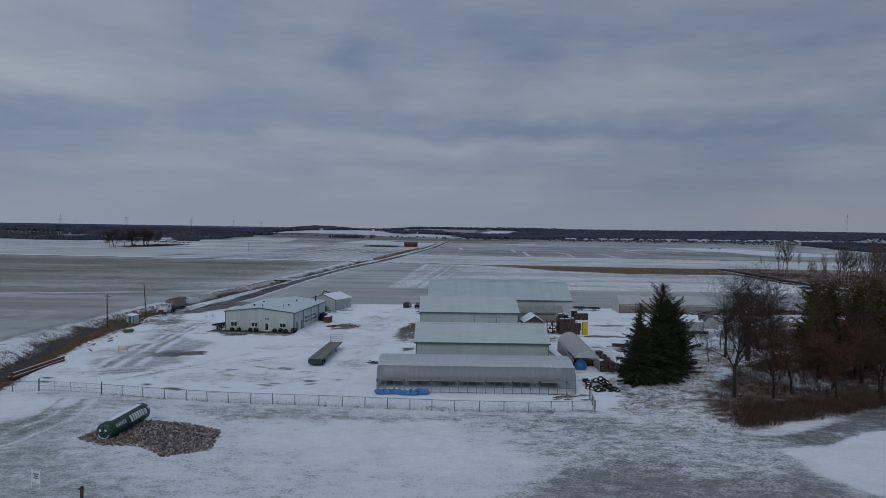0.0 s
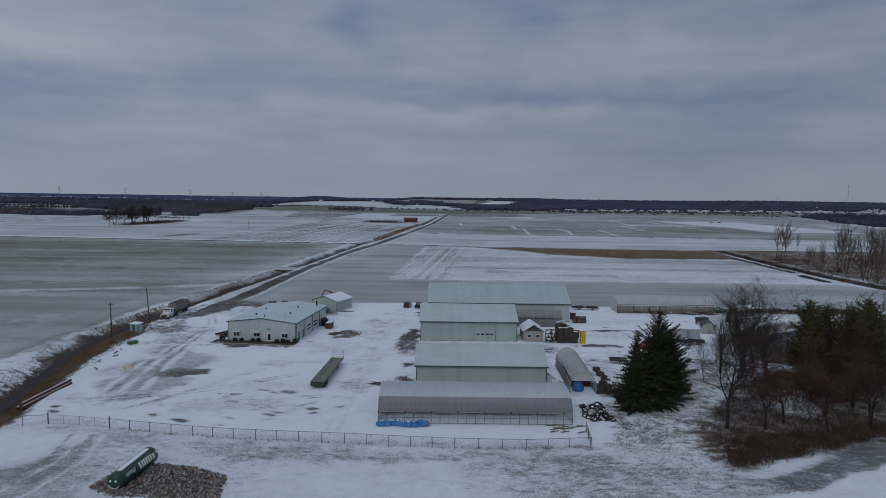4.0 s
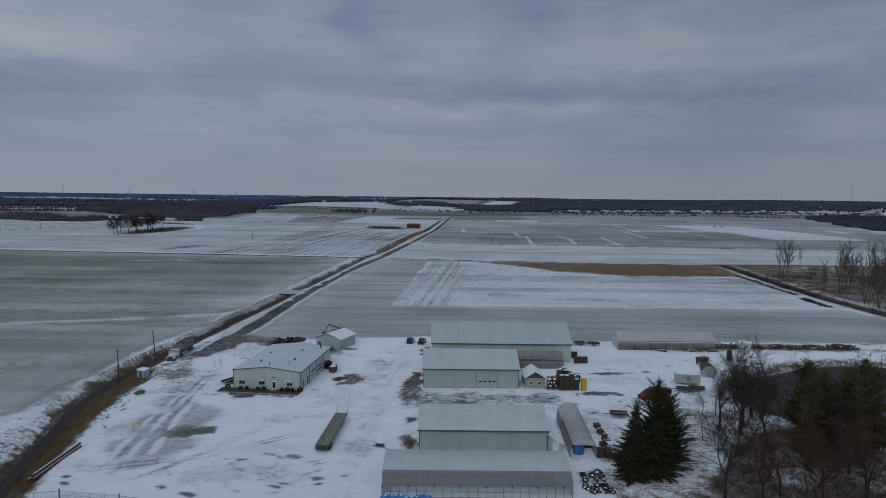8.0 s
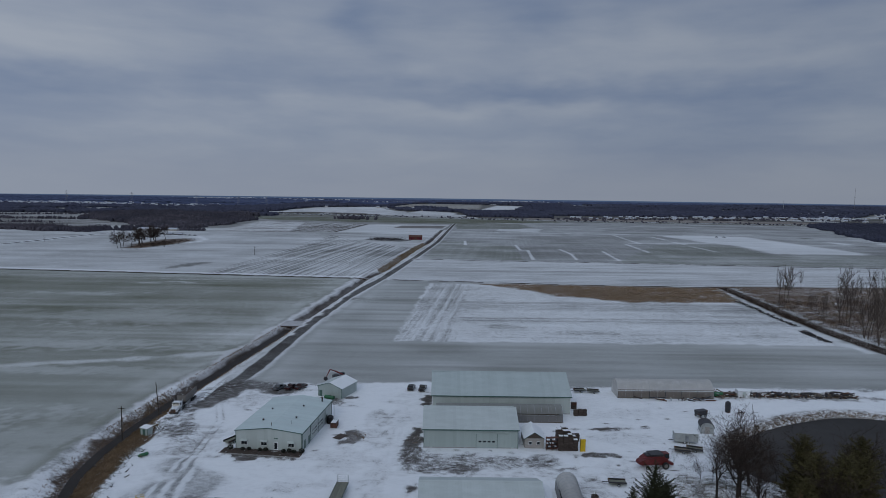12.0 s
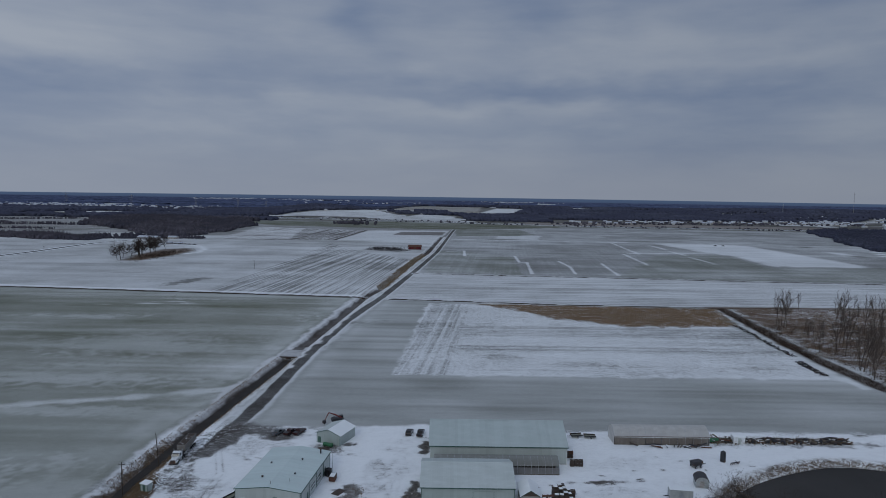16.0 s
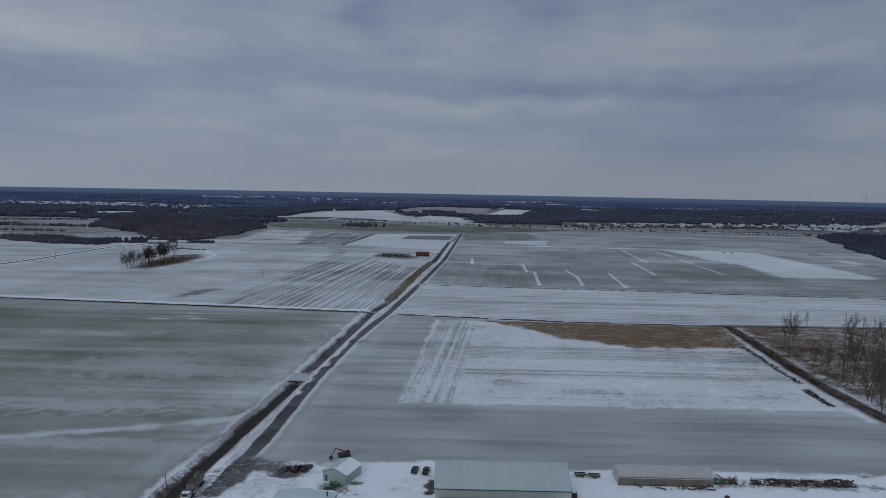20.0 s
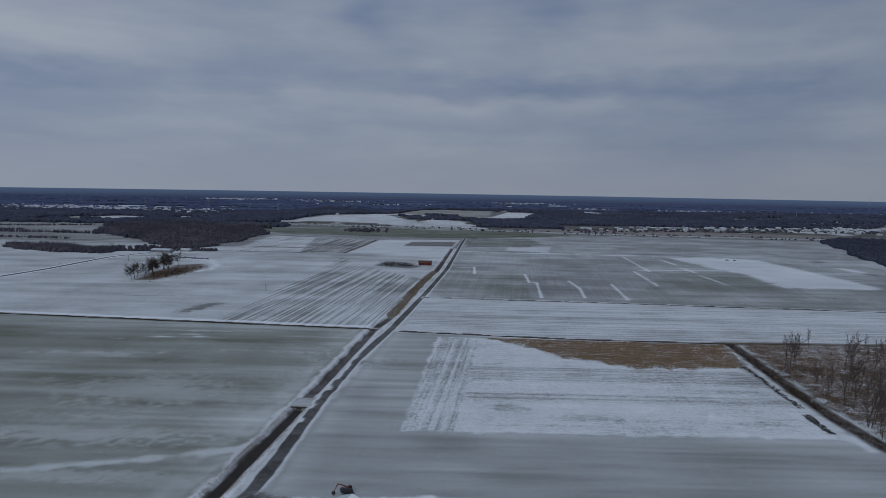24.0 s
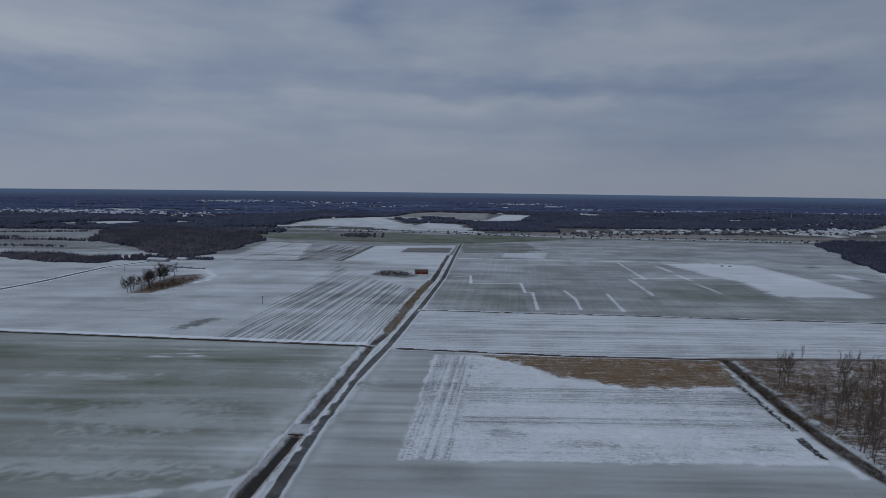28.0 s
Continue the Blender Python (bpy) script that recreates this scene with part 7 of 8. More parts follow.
for cy, half in ((306.4, 3.4), (486.6, 3.0)):
    cx = float(np.interp(cy, [p[1] for p in DITCH], [p[0] for p in DITCH]))
    c = thing("culvert", pose(cx, cy, 0, rz=-6), "concrete and steel culvert under a field crossing", "culvert")
    part("head_beam", box(-4.5, 4.5, -0.25, 0.25, -0.35, 0.15, 0.03), "crate_wood", c)
    part("headwall", box(-4.2, -1.4, -0.15, 0.2, -2.0, -0.3), "concrete", c)
    part("headwall", box(1.4, 4.2, -0.15, 0.2, -2.0, -0.3), "concrete", c)
    # dark plate set in the opening as the shade inside the culvert
    part("mouth_shade", box(-1.4, 1.4, 0.2, 0.3, -2.0, -0.35), "dark_steel", c)
    for x in (-4.3, 4.2):
        part("wing_post", box(x, x + 0.2, -0.3, -0.1, -1.6, 0.5), "pole_wood", c)


# odds and ends round the yard
odd = random.Random(57)
for k in range(9):
    x, y = 33.4 + odd.uniform(-0.5, 1.4), 119.5 + k * 1.7 + odd.uniform(-0.4, 0.4)
    for iz in range(1 if k % 2 else 0):
        copy_thing(first, pose(x, y, iz * 0.96, rz=odd.uniform(-20, 20)))
for k in range(10):
    x, y, l = 35.4 + odd.uniform(-1.2, 1.6), 118.5 + odd.uniform(0, 16), odd.uniform(1.0, 2.4)
    b = thing("scrap_timber", pose(x, y, 0.04, rz=odd.uniform(0, 180)), "snow-dusted timber beside the small hoop house", "timber", "timbers by the hoop house")
    part("beam", box(-l / 2, l / 2, -0.12, 0.12, 0, 0.25, 0.01), odd.choice(("wood", "crate_wood", "dark_steel")), b)
    part("snow_strip", box(-l / 2 + 0.1, l / 2 - 0.1, -0.1, 0.1, 0.25, 0.29), "snow_cap", b)
for k in range(9):
    f = k / 8
    x, y, l = -78.0 + f * 0.5 + 11.0 * abs(f - 0.9) ** 1.2 * (f < 0.9) * 0 + odd.uniform(-1.0, 1.2) + 6.5 * (1 - f), 164 - 34 * (1 - f) + odd.uniform(-1.5, 1.5), odd.uniform(0.8, 2.0)
    b = thing("scrap_timber", pose(x, y, ground_z(x, y) + 0.02, rz=odd.gauss(100, 25)), "dark weathered timber lying along the ditch", "timber", "timbers along the ditch")
    part("beam", box(-l / 2, l / 2, -0.13, 0.13, 0, 0.2, 0.01), odd.choice(("pole_wood", "crate_wood", "dark_steel")), b)
    part("snow_strip", box(-l / 2 + 0.1, l / 2 - 0.1, -0.1, 0.06, 0.2, 0.23), "snow_cap", b)
for x, y, a in ((-26.8, 165.1, 62), (-36.4, 194.2, 5)):
    b = thing("plywood_sheet", pose(x, y, 0.12, rz=a), "brown plywood sheet lying on the snow", "board")
    part("sheet", box(-1.8, 1.8, -1.2, 1.2, 0, 0.05), "crate_wood", b)
    part("bearer", box(-1.7, 1.7, -0.1, 0.1, -0.12, 0.0), "wood", b)
    part("bearer", box(-1.7, 1.7, 0.7, 0.9, -0.12, 0.0), "wood", b)
for k in range(26):
    x, y, l = -78.5 + odd.uniform(-2.5, 3.0), 168 + odd.uniform(-2, 5), odd.uniform(1.0, 3.0)
    b = thing("scrap_timber", pose(x, y, ground_z(x, y) + 0.02, rz=odd.uniform(0, 180)), "snow-dusted plank in a heap by the hut", "timber", "planks by the hut")
    part("beam", box(-l / 2, l / 2, -0.15, 0.15, 0, 0.12, 0.01), odd.choice(("wood", "crate_wood")), b)
    part("snow_strip", box(-l / 2 + 0.1, l / 2 - 0.1, -0.12, 0.12, 0.12, 0.16), "snow_cap", b)
for ix, iy, z in ((0, 0, 3.85), (1, 0, 3.85), (2, 1, 3.85), (0, 2, 4.81), (1, 3, 4.81), (3, 0, 2.89), (3, 2, 2.89), (2, 3, 3.85), (1, 1, 4.81)):
    b = thing("snow_sheet", pose(31.6 + ix * 1.27, 158.0 + iy * 1.3, z, rz=odd.uniform(-8, 8)), "snow-covered board on the crate stack", "board", "boards on the crates")
    part("board", box(-0.6, 0.6, -0.6, 0.6, -0.02, 0.02), "crate_wood", b)
    part("snow_layer", box(-0.52, 0.55, -0.5, 0.56, 0.02, 0.09, 0.02), "snow_cap", b)
jetty = thing("jetty", pose(86.2, 168.8, -0.9, rz=-60), "old brown plank jetty at the pond edge", "jetty")
for k in range(6):
    part("plank", box(-3.2, 3.2, -0.75 + k * 0.25, -0.53 + k * 0.25, 0.0, 0.07), "crate_wood", jetty)
for x in (-2.8, 2.8):
    for y in (-0.65, 0.6):
        part("post", tube((x, y, -0.9), (x, y, 0.35), 0.09, sides=6), "pole_wood", jetty)

# ---- trees ----
def grow(rng, height, trunk, first=0.25, spread=0.75, levels=4, limbs=9, rise=0.12, reach=(0.42, 0.66)):
    """Tapered bars of a bare tree: (from, to, radius, radius) in order of size."""
    bars = []

    def limb(p, d, length, r, level):
        n = 4 if level < 2 else 3
        for k in range(n):
            wob = 0.10 + 0.07 * level
            d2 = (d + Vector((rng.gauss(0, wob), rng.gauss(0, wob), rng.gauss(0.05, wob * 0.6)))).normalized()
            q = p + d2 * length / n
            r2 = r * (0.80 if k < n - 1 else 0.55)
            bars.append((p.copy(), q.copy(), r, r2, level))
            if level < levels and (level > 0 or k > 0):
                kids = (limbs // 3 if level == 0 else 2) if level < 3 else rng.randint(0, 1)
                for _ in range(kids):
                    side = Vector((rng.gauss(0, 1), rng.gauss(0, 1), rng.gauss(0, 0.35)))
                    side = (side - d2 * side.dot(d2)).normalized()
                    dd = (d2 * rng.uniform(0.45, 0.8) + side * spread + Vector((0, 0, rise))).normalized()
                    limb(q.copy(), dd, length * rng.uniform(*reach), r2 * rng.uniform(0.50, 0.68), level + 1)
            p, d, r = q, d2, r2

    limb(Vector((0, 0, -0.3)), Vector((0, 0, 1)), height * 0.72, trunk, 0)
    return bars


def bars_mesh(bars, sides_by_level):
    vs, fs = [], []
    for a, b, ra, rb, lev in bars:
        s = sides_by_level[min(lev, len(sides_by_level) - 1)]
        q = (b - a).to_track_quat("Z", "Y").to_matrix()
        i = len(vs)
        for c, r in ((a, ra), (b, rb)):
            for k in range(s):
                vs.append(c + q @ Vector((math.cos(2 * math.pi * k / s) * r, math.sin(2 * math.pi * k / s) * r, 0)))
        for k in range(s):
            j = (k + 1) % s
            fs.append((i + k, i + j, i + s + j, i + s + k))
    return vs, fs


def bare_tree(name, seed, height, trunk, label, group="", levels=4, limbs=9, spread=0.75, min_r=0.012, leaves=0, rise=0.12, reach=(0.42, 0.66), wood="bark"):
    r = random.Random(seed)
    bars = grow(r, height, trunk, levels=levels, limbs=limbs, spread=spread, rise=rise, reach=reach)
    top = max(b[1].z for b in bars)
    k = height / top
    bars = [(a * k, b * k, max(ra, min_r), max(rb, min_r), lev) for a, b, ra, rb, lev in bars]
    t = thing(name, pose(0, 0, 0), label, "tree", group)
    raw_part("trunk", *bars_mesh([b for b in bars if b[4] == 0], (8,)), wood, t)
    raw_part("limb_crown", *bars_mesh([b for b in bars if b[4] in (1, 2)], (6, 6, 4)), wood, t)
    raw_part("twig_crown", *bars_mesh([b for b in bars if b[4] > 2], (3,)), "twig" if wood == "bark" else wood, t)
    if leaves:
        tips = [b[1] for b in bars if b[4] >= 2]
        vs, fs = [], []
        for _ in range(leaves):
            p = r.choice(tips) + Vector((r.gauss(0, 0.3), r.gauss(0, 0.3), r.gauss(0, 0.3)))
            v, f = leafy(r, p, (0.1, 0.1, 0.1), 1, 0.11)
            fs += [[q + len(vs) for q in f[0]]]
            vs += v
        raw_part("leaf_crown", vs, fs, "brown_leaf", t, "clinging brown dead leaves")
    return t


def conifer(seed, height, base, mat, label, low=0.03, droop=-0.28, dens=1.0, group="", full=0.85, spray=1.0):
    """A spruce or pine: whorls of limbs that carry many short needle sprays."""
    r = random.Random(seed)
    t = thing("conifer", pose(0, 0, 0), label, "tree", group)
    part("trunk", tube((0, 0, -0.4), (0, 0, height * 0.97), base * 0.055 + 0.06, 0.03, 8), "bark", t)
    vs, fs, bars = [], [], []
    z = height * low
    while z < height * 0.985:
        f = (z / height - low) / (1 - low)
        reach = base * (1 - f) ** full * r.uniform(0.62, 1.22) + 0.12
        n = max(4, int(9 * (1 - f) + 4))
        a0 = r.uniform(0, 6.28)
        for k in range(n):
            a = a0 + 2 * math.pi * k / n + r.gauss(0, 0.18)
            L = reach * r.uniform(0.50, 1.25)
            tip = Vector((math.cos(a) * L, math.sin(a) * L, z + L * (droop + 0.12 * r.random()) + f * L * 0.9))
            root = Vector((0, 0, z))
            bars.append((root, tip, 0.03 + 0.012 * L, 0.008, 1))
            m = max(3, int(L * 7.5 * dens))
            for j in range(m):
                u = (j + r.random()) / m
                p = root.lerp(tip, 0.12 + 0.9 * u)
                for _ in range(3):
                    w = 0.33 * spray * (1.15 - 0.4 * u) * (0.55 + 0.5 * (1 - f))
                    d = Vector((r.gauss(0, 1), r.gauss(0, 1), r.gauss(-0.15, 0.45))).normalized() * w * r.uniform(0.8, 1.9)
                    e = d.cross(Vector((r.gauss(0, 1), r.gauss(0, 1), r.gauss(0, 1)))).normalized() * w * 0.3
                    i = len(vs)
                    vs += [p - e, p + d * 0.6 + e, p + d, p + d * 0.5 - e]
                    fs.append((i, i + 1, i + 2, i + 3))
        z += height * 0.021 + 0.10
    raw_part("limb_crown", *bars_mesh(bars, (4,)), "bark", t)
    raw_part("needle_crown", vs, fs, mat, t)
    return t


def plant(ob, x, y, rz=0.0, s=1.0):
    ob.matrix_world = pose(x, y, ground_z(x, y), rz=rz) @ Matrix.Diagonal((s, s, s, 1))
    return ob


def again(ob, x, y, rz, s=1.0):
    """Another tree of the same growth, turned and scaled."""
    c = copy_thing(ob, pose(x, y, ground_z(x, y), rz=rz))
    c.scale = (s, s, s)
    return c


plant(conifer(1, 13.6, 3.8, "needle", "dark green dense spruce beside the yard", dens=2.3, full=0.66, spray=0.85), 35.2, 108.6)
plant(conifer(2, 15.8, 4.8, "needle", "tall dark conifer with ragged upswept boughs", dens=2.0, full=0.46, droop=0.08, spray=1.0, low=0.05), 39.8, 110.8)
plant(conifer(3, 12.2, 4.4, "needle", "broad dark conifer at the slope edge", dens=2.0, full=0.42, droop=0.05, spray=1.0, low=0.05), 42.2, 111.8)
plant(conifer(6, 10.0, 3.6, "needle", "lower dark spruce between taller spruces", dens=2.2, full=0.6, spray=0.85), 34.6, 106.6)
plant(conifer(9, 9.6, 3.8, "needle", "low dark spruce at the front of the clump", dens=2.2, full=0.5, spray=0.9), 38.6, 107.4)

oak = plant(bare_tree("bare_tree", 4, 19.5, 0.34, "tall bare deciduous tree with grey-brown bark", "grove trees", spread=0.72, rise=0.34, reach=(0.46, 0.72), min_r=0.022), 46.6, 97.4)
elm = plant(bare_tree("bare_tree", 8, 21.5, 0.46, "large bare tree with wide open crown", "grove trees", limbs=9, spread=0.78, rise=0.36, reach=(0.50, 0.76), min_r=0.020), 63.5, 127.5)
ash = plant(bare_tree("bare_tree", 15, 17.5, 0.28, "slender bare tree in the grove", "grove trees", spread=0.6), 67.0, 134.0)
leafy_oak = plant(bare_tree("oak_tree", 21, 12.0, 0.22, "small oak with clinging brown leaves", "grove trees", levels=3, leaves=3800, min_r=0.02), 52.5, 97.0)
for ob, x, y, a, s in ((elm, 66.0, 121.0, 70, 0.82), (elm, 71.5, 139.0, 130, 0.9), (ash, 60.5, 131.0, 40, 1.05), (ash, 77.0, 128.0, 200, 1.1), (oak, 75.0, 110.0, 95, 1.0), (oak, 84.0, 122.0, 15, 1.05),
                       (elm, 92.0, 115.0, 215, 0.95), (ash, 86.0, 108.0, 300, 1.1), (elm, 102.0, 124.0, 20, 1.0), (oak, 108.0, 117.0, 150, 0.95), (ash, 96.0, 128.0, 170, 1.0), (ash, 70.5, 98.5, 260, 0.8), (elm, 116.0, 126.0, 75, 0.95)):
    again(ob, x, y, a, s)
for x, y, a, s in ((57.0, 100.0, 20, 0.95), (62.5, 97.0, 110, 1.0), (66.0, 104.0, 290, 1.1), (74.0, 104.0, 10, 1.0)):
    again(leafy_oak, x, y, a, s)
pine = plant(conifer(31, 17.5, 4.2, "pine_needle", "tall shaggy olive-green pine in the grove", low=0.16, droop=0.02, dens=0.9, group="grove pines", full=0.42, spray=1.5), 72.4, 115.5)
for x, y, a, s in ((77.6, 115.6, 80, 1.0), (76.8, 127.4, 160, 0.95), (86.9, 124.5, 230, 1.0), (82.5, 117.0, 20, 0.95), (68.5, 112.0, 300, 0.8)):
    again(pine, x, y, a, s)
young = plant(bare_tree("sapling", 44, 6.5, 0.09, "thin bare sapling in the snow", "saplings", levels=3, limbs=8, min_r=0.01), 54.0, 124.0)
for x, y, a, s in ((60.5, 140.0, 130, 1.0), (66.0, 146.0, 200, 1.1), (70.0, 151.0, 30, 1.2), (72.5, 147.0, 75, 1.3), (76.0, 155.0, 110, 1.1), (64.0, 141.0, 280, 1.0), (69.0, 142.0, 10, 1.4), (80.0, 143.0, 60, 1.3), (86.0, 141.0, 170, 1.2), (74.0, 140.0, 220, 1.5)):
    again(young, x, y, a, s)


def brush_stuff(name, places, hmin, hmax, mat, label, seed, stems=9, spread=0.5, r0=0.018):
    """Thickets of thin forked stems."""
    r = random.Random(seed)
    vs, fs = [], []
    for x, y, s in places:
        z = ground_z(x, y) - 0.1
        for _ in range(stems):
            a = Vector((x + r.uniform(-spread, spread), y + r.uniform(-spread, spread), z))
            d = Vector((r.gauss(0, 0.30), r.gauss(0, 0.30), 1)).normalized() * r.uniform(hmin, hmax) * s
            mid = a + d * 0.55
            for p, q, ra in ((a, mid, r0), (mid, a + d + Vector((r.gauss(0, 0.15), r.gauss(0, 0.15), 0)), r0 * 0.7), (mid, mid + Vector((r.gauss(0, 0.5), r.gauss(0, 0.5), r.uniform(0.3, 0.9))) * 0.7 * s, r0 * 0.6), (a.lerp(mid, 0.5), a.lerp(mid, 0.5) + Vector((r.gauss(0, 0.5), r.gauss(0, 0.5), r.uniform(0.3, 0.8))) * 0.7 * s, r0 * 0.6)):
                t_ = (q - p).cross(Vector((r.gauss(0, 1), r.gauss(0, 1), r.gauss(0, 1)))).normalized() * ra * 1.5
                i = len(vs)
                vs += [p - t_, p + t_, q]
                fs.append((i, i + 1, i + 2))
    return tagged(raw_part(name, vs, fs, mat), label, "brush", kind="stuff")


brush_stuff("yard_brush", [(34.6 + random.Random(k).gauss(0, 1.1), 114 + random.Random(k + 70).gauss(0, 4.0), 1.0) for k in range(110)], 0.4, 1.3, "twig", "brown scrub between hoop house and spruces", 121, 9, 0.5, 0.018)
in_grove = lambda x, y: inside_distance(np.array([x]), np.array([y]), GROVE)[0] > 0.3
brush_stuff("grove_brush", speckle(260, 71, (40, 100, 80, 130), in_grove), 0.6, 2.2, "twig", "tangled brown undergrowth in the grove", 72, 12, 0.8, 0.022)
brush_stuff("grove_brush", speckle(560, 73, (44, 90, 80, 122), in_grove), 0.4, 1.4, "bramble", "reddish brown dead brambles in the grove", 74, 9, 0.7, 0.03)
FRONT = [(40, 82), (48, 85.3), (57, 89.2), (67, 93.6), (80, 99), (80, 103), (66, 99), (54, 95), (44, 93)]
brush_stuff("grove_brush", speckle(380, 78, (40, 80, 82, 103), lambda x, y: inside_distance(np.array([x]), np.array([y]), FRONT)[0] > 0.2), 0.5, 1.9, "bramble", "dark brown thicket at the grove edge", 79, 12, 0.7, 0.028)
tuft_stuff("grove_grass", speckle(2600, 75, (38, 110, 79, 138), in_grove), 0.2, 0.6, "dry_grass", "dead tan grass on the grove floor", "grass", 5, 0.03, 0.4, seed=76)
brush_stuff("pond_brush", [(x, y, s) for x, y, s in speckle(110, 77, (58, 84, 136, 160), lambda x, y: inside_distance(np.array([x]), np.array([y]), POND)[0] < -1)], 0.6, 2.2, "twig", "bare thin brush by the pond", 78, 6, 0.8, 0.014)

brush_stuff("ditch_brush", along_line(DIAG, 900, (0, 3.2), 98), 0.5, 1.8, "twig", "dark brown brush lining the far ditch", 99, 8, 0.9, 0.035)
# tall thin trees and thicket beyond the far ditch
pop = plant(bare_tree("bare_tree", 51, 25.0, 0.24, "tall slim bare tree beyond the ditch", "far ditch trees", levels=3, limbs=12, spread=0.5, min_r=0.03, rise=0.6, reach=(0.24, 0.42), wood="grey_twig"), 219.0, 398.0)
for k in range(70):
    rr = random.Random(900 + k)
    if k < 3:
        x, y = 217 + rr.gauss(0, 2.5), 396 + rr.gauss(0, 4)
    elif k < 12:
        x, y = 222 + rr.gauss(0, 8), 372 + rr.gauss(0, 10)
    else:
        y = rr.uniform(272, 400)
        x = max(203, y * rr.uniform(0.615, 0.86))
    again(pop, x, y, rr.uniform(0, 360), rr.uniform(0.95, 1.05) if k < 3 else rr.uniform(0.35, 0.6) if k < 12 else rr.uniform(0.6, 1.1))
for x, y, s in ((199.0, 281.0, 0.75), (203.0, 288.0, 0.85), (262.0, 455.0, 0.6), (300.0, 452.0, 0.5), (330.0, 380.0, 0.7)):
    again(pop, x, y, x * 7, s)
far_ok = lambda x, y: x > 199 + max(0, (y - 350) * 0.1)
brush_stuff("ditch_thicket", speckle(1500, 81, (199, 330, 245, 400), far_ok), 1.0, 3.4, "twig", "brown thicket beyond the far ditch", 82, 9, 1.6, 0.035)
tuft_stuff("marsh_grass", speckle(5200, 83, (199, 420, 240, 462), far_ok), 0.3, 1.0, "dry_grass", "tan marsh grass patches in snow", "grass", 6, 0.10, 1.2, seed=84)
tuft_stuff("stubble", speckle(5200, 85, (24, 204, 390, 466), lambda x, y: inside_distance(np.array([x]), np.array([y]), [(24, 467), (90, 464), (203, 459), (190, 394), (124, 392), (80, 409), (57, 442)])[0] > 0), 0.25, 0.7, "dry_grass", "standing tan crop stubble", "stubble", 5, 0.09, 1.0, seed=86)
brush_stuff("pulled_roots", along_line([(190, 399), (187, 360), (183.7, 320)], 130, (0, 1.6), 87) + along_line([(180.6, 311), (179, 286)], 90, (0, 1.8), 88), 0.25, 0.8, "dark_steel", "windrow of dark pulled roots along the track", 89, 9, 0.6, 0.10)
brush_stuff("hedge_line", along_line(LINE_LEFT, 1300, (0, 1.0), 90) + along_line(LINE_R1, 1300, (0, 1.0), 91) + along_line(LINE_R2, 1000, (0, 1.0), 92), 0.3, 0.9, "twig", "dark weeds lining the field drains", 93, 6, 1.0, 0.05)



def crop_rows(name, poly, seed, label, gap=0.70, run=0.62, tall=(0.02, 0.06), keep=0.62):
    """Short runs of low winter crop that stand out of the snow."""
    r = np.random.RandomState(seed)
    xs, ys = [p[0] for p in poly], [p[1] for p in poly]
    X, Y = np.meshgrid(np.arange(min(xs), max(xs), run), np.arange(min(ys), max(ys), gap))
    X, Y = (X + r.uniform(-0.5, 0.5, X.shape) * run).ravel(), (Y + r.uniform(-0.5, 0.5, Y.shape) * gap).ravel()
    on = (inside_distance(X, Y, poly) > 3) & (r.rand(len(X)) < keep * step(inside_distance(X, Y, poly), 0, 26) * (1 + 0.35 * value_noise(X * 0.05, Y, 9, seed)))
    X, Y = X[on], Y[on]
    i = np.clip(np.searchsorted(GROUND_X, X) - 1, 0, nx - 2)
    j = np.clip(np.searchsorted(GROUND_Y, Y) - 1, 0, ny - 2)
    u, v = (X - GROUND_X[i]) / (GROUND_X[i + 1] - GROUND_X[i]), (Y - GROUND_Y[j]) / (GROUND_Y[j + 1] - GROUND_Y[j])
    base = (Z[j, i] * (1 - u) + Z[j, i + 1] * u) * (1 - v) + (Z[j + 1, i] * (1 - u) + Z[j + 1, i + 1] * u) * v
    half, top = run * r.uniform(0.3, 0.6, len(X)), r.uniform(*tall, len(X))
    lean = r.uniform(-0.04, 0.04, len(X))
    V = np.stack([np.stack([X - half, Y, base - 0.03], -1), np.stack([X + half, Y, base - 0.03], -1), np.stack([X + half * 0.9, Y + lean, base + top], -1), np.stack([X - half * 0.8, Y + lean, base + top * 0.8], -1)], 1).reshape(-1, 3)
    me = bpy.data.meshes.new(name)
    me.vertices.add(len(V))
    me.vertices.foreach_set("co", V.astype(np.float32).ravel())
    me.loops.add(len(V))
    me.loops.foreach_set("vertex_index", np.arange(len(V), dtype=np.int32))
    me.polygons.add(len(X))
    me.polygons.foreach_set("loop_start", np.arange(0, len(V), 4, dtype=np.int32))
    me.update(calc_edges=True)
    me.materials.append(M["crop"])
    tagged(new(name, me), label, "crop", kind="stuff")


crop_rows("winter_crop", [(-420, 519), (-72, 486), (-84, 240), (-90, 222), (-190, 222)], 111, "low green winter crop showing through thin snow", 0.62, 0.42, (0.02, 0.05), 0.6)
crop_rows("crop_stubble", [(-9, 465), (200, 456), (186, 390), (180, 279), (-20, 278)], 113, "short grey stubble in the snowy field", 0.75, 0.5, (0.015, 0.045), 0.5)

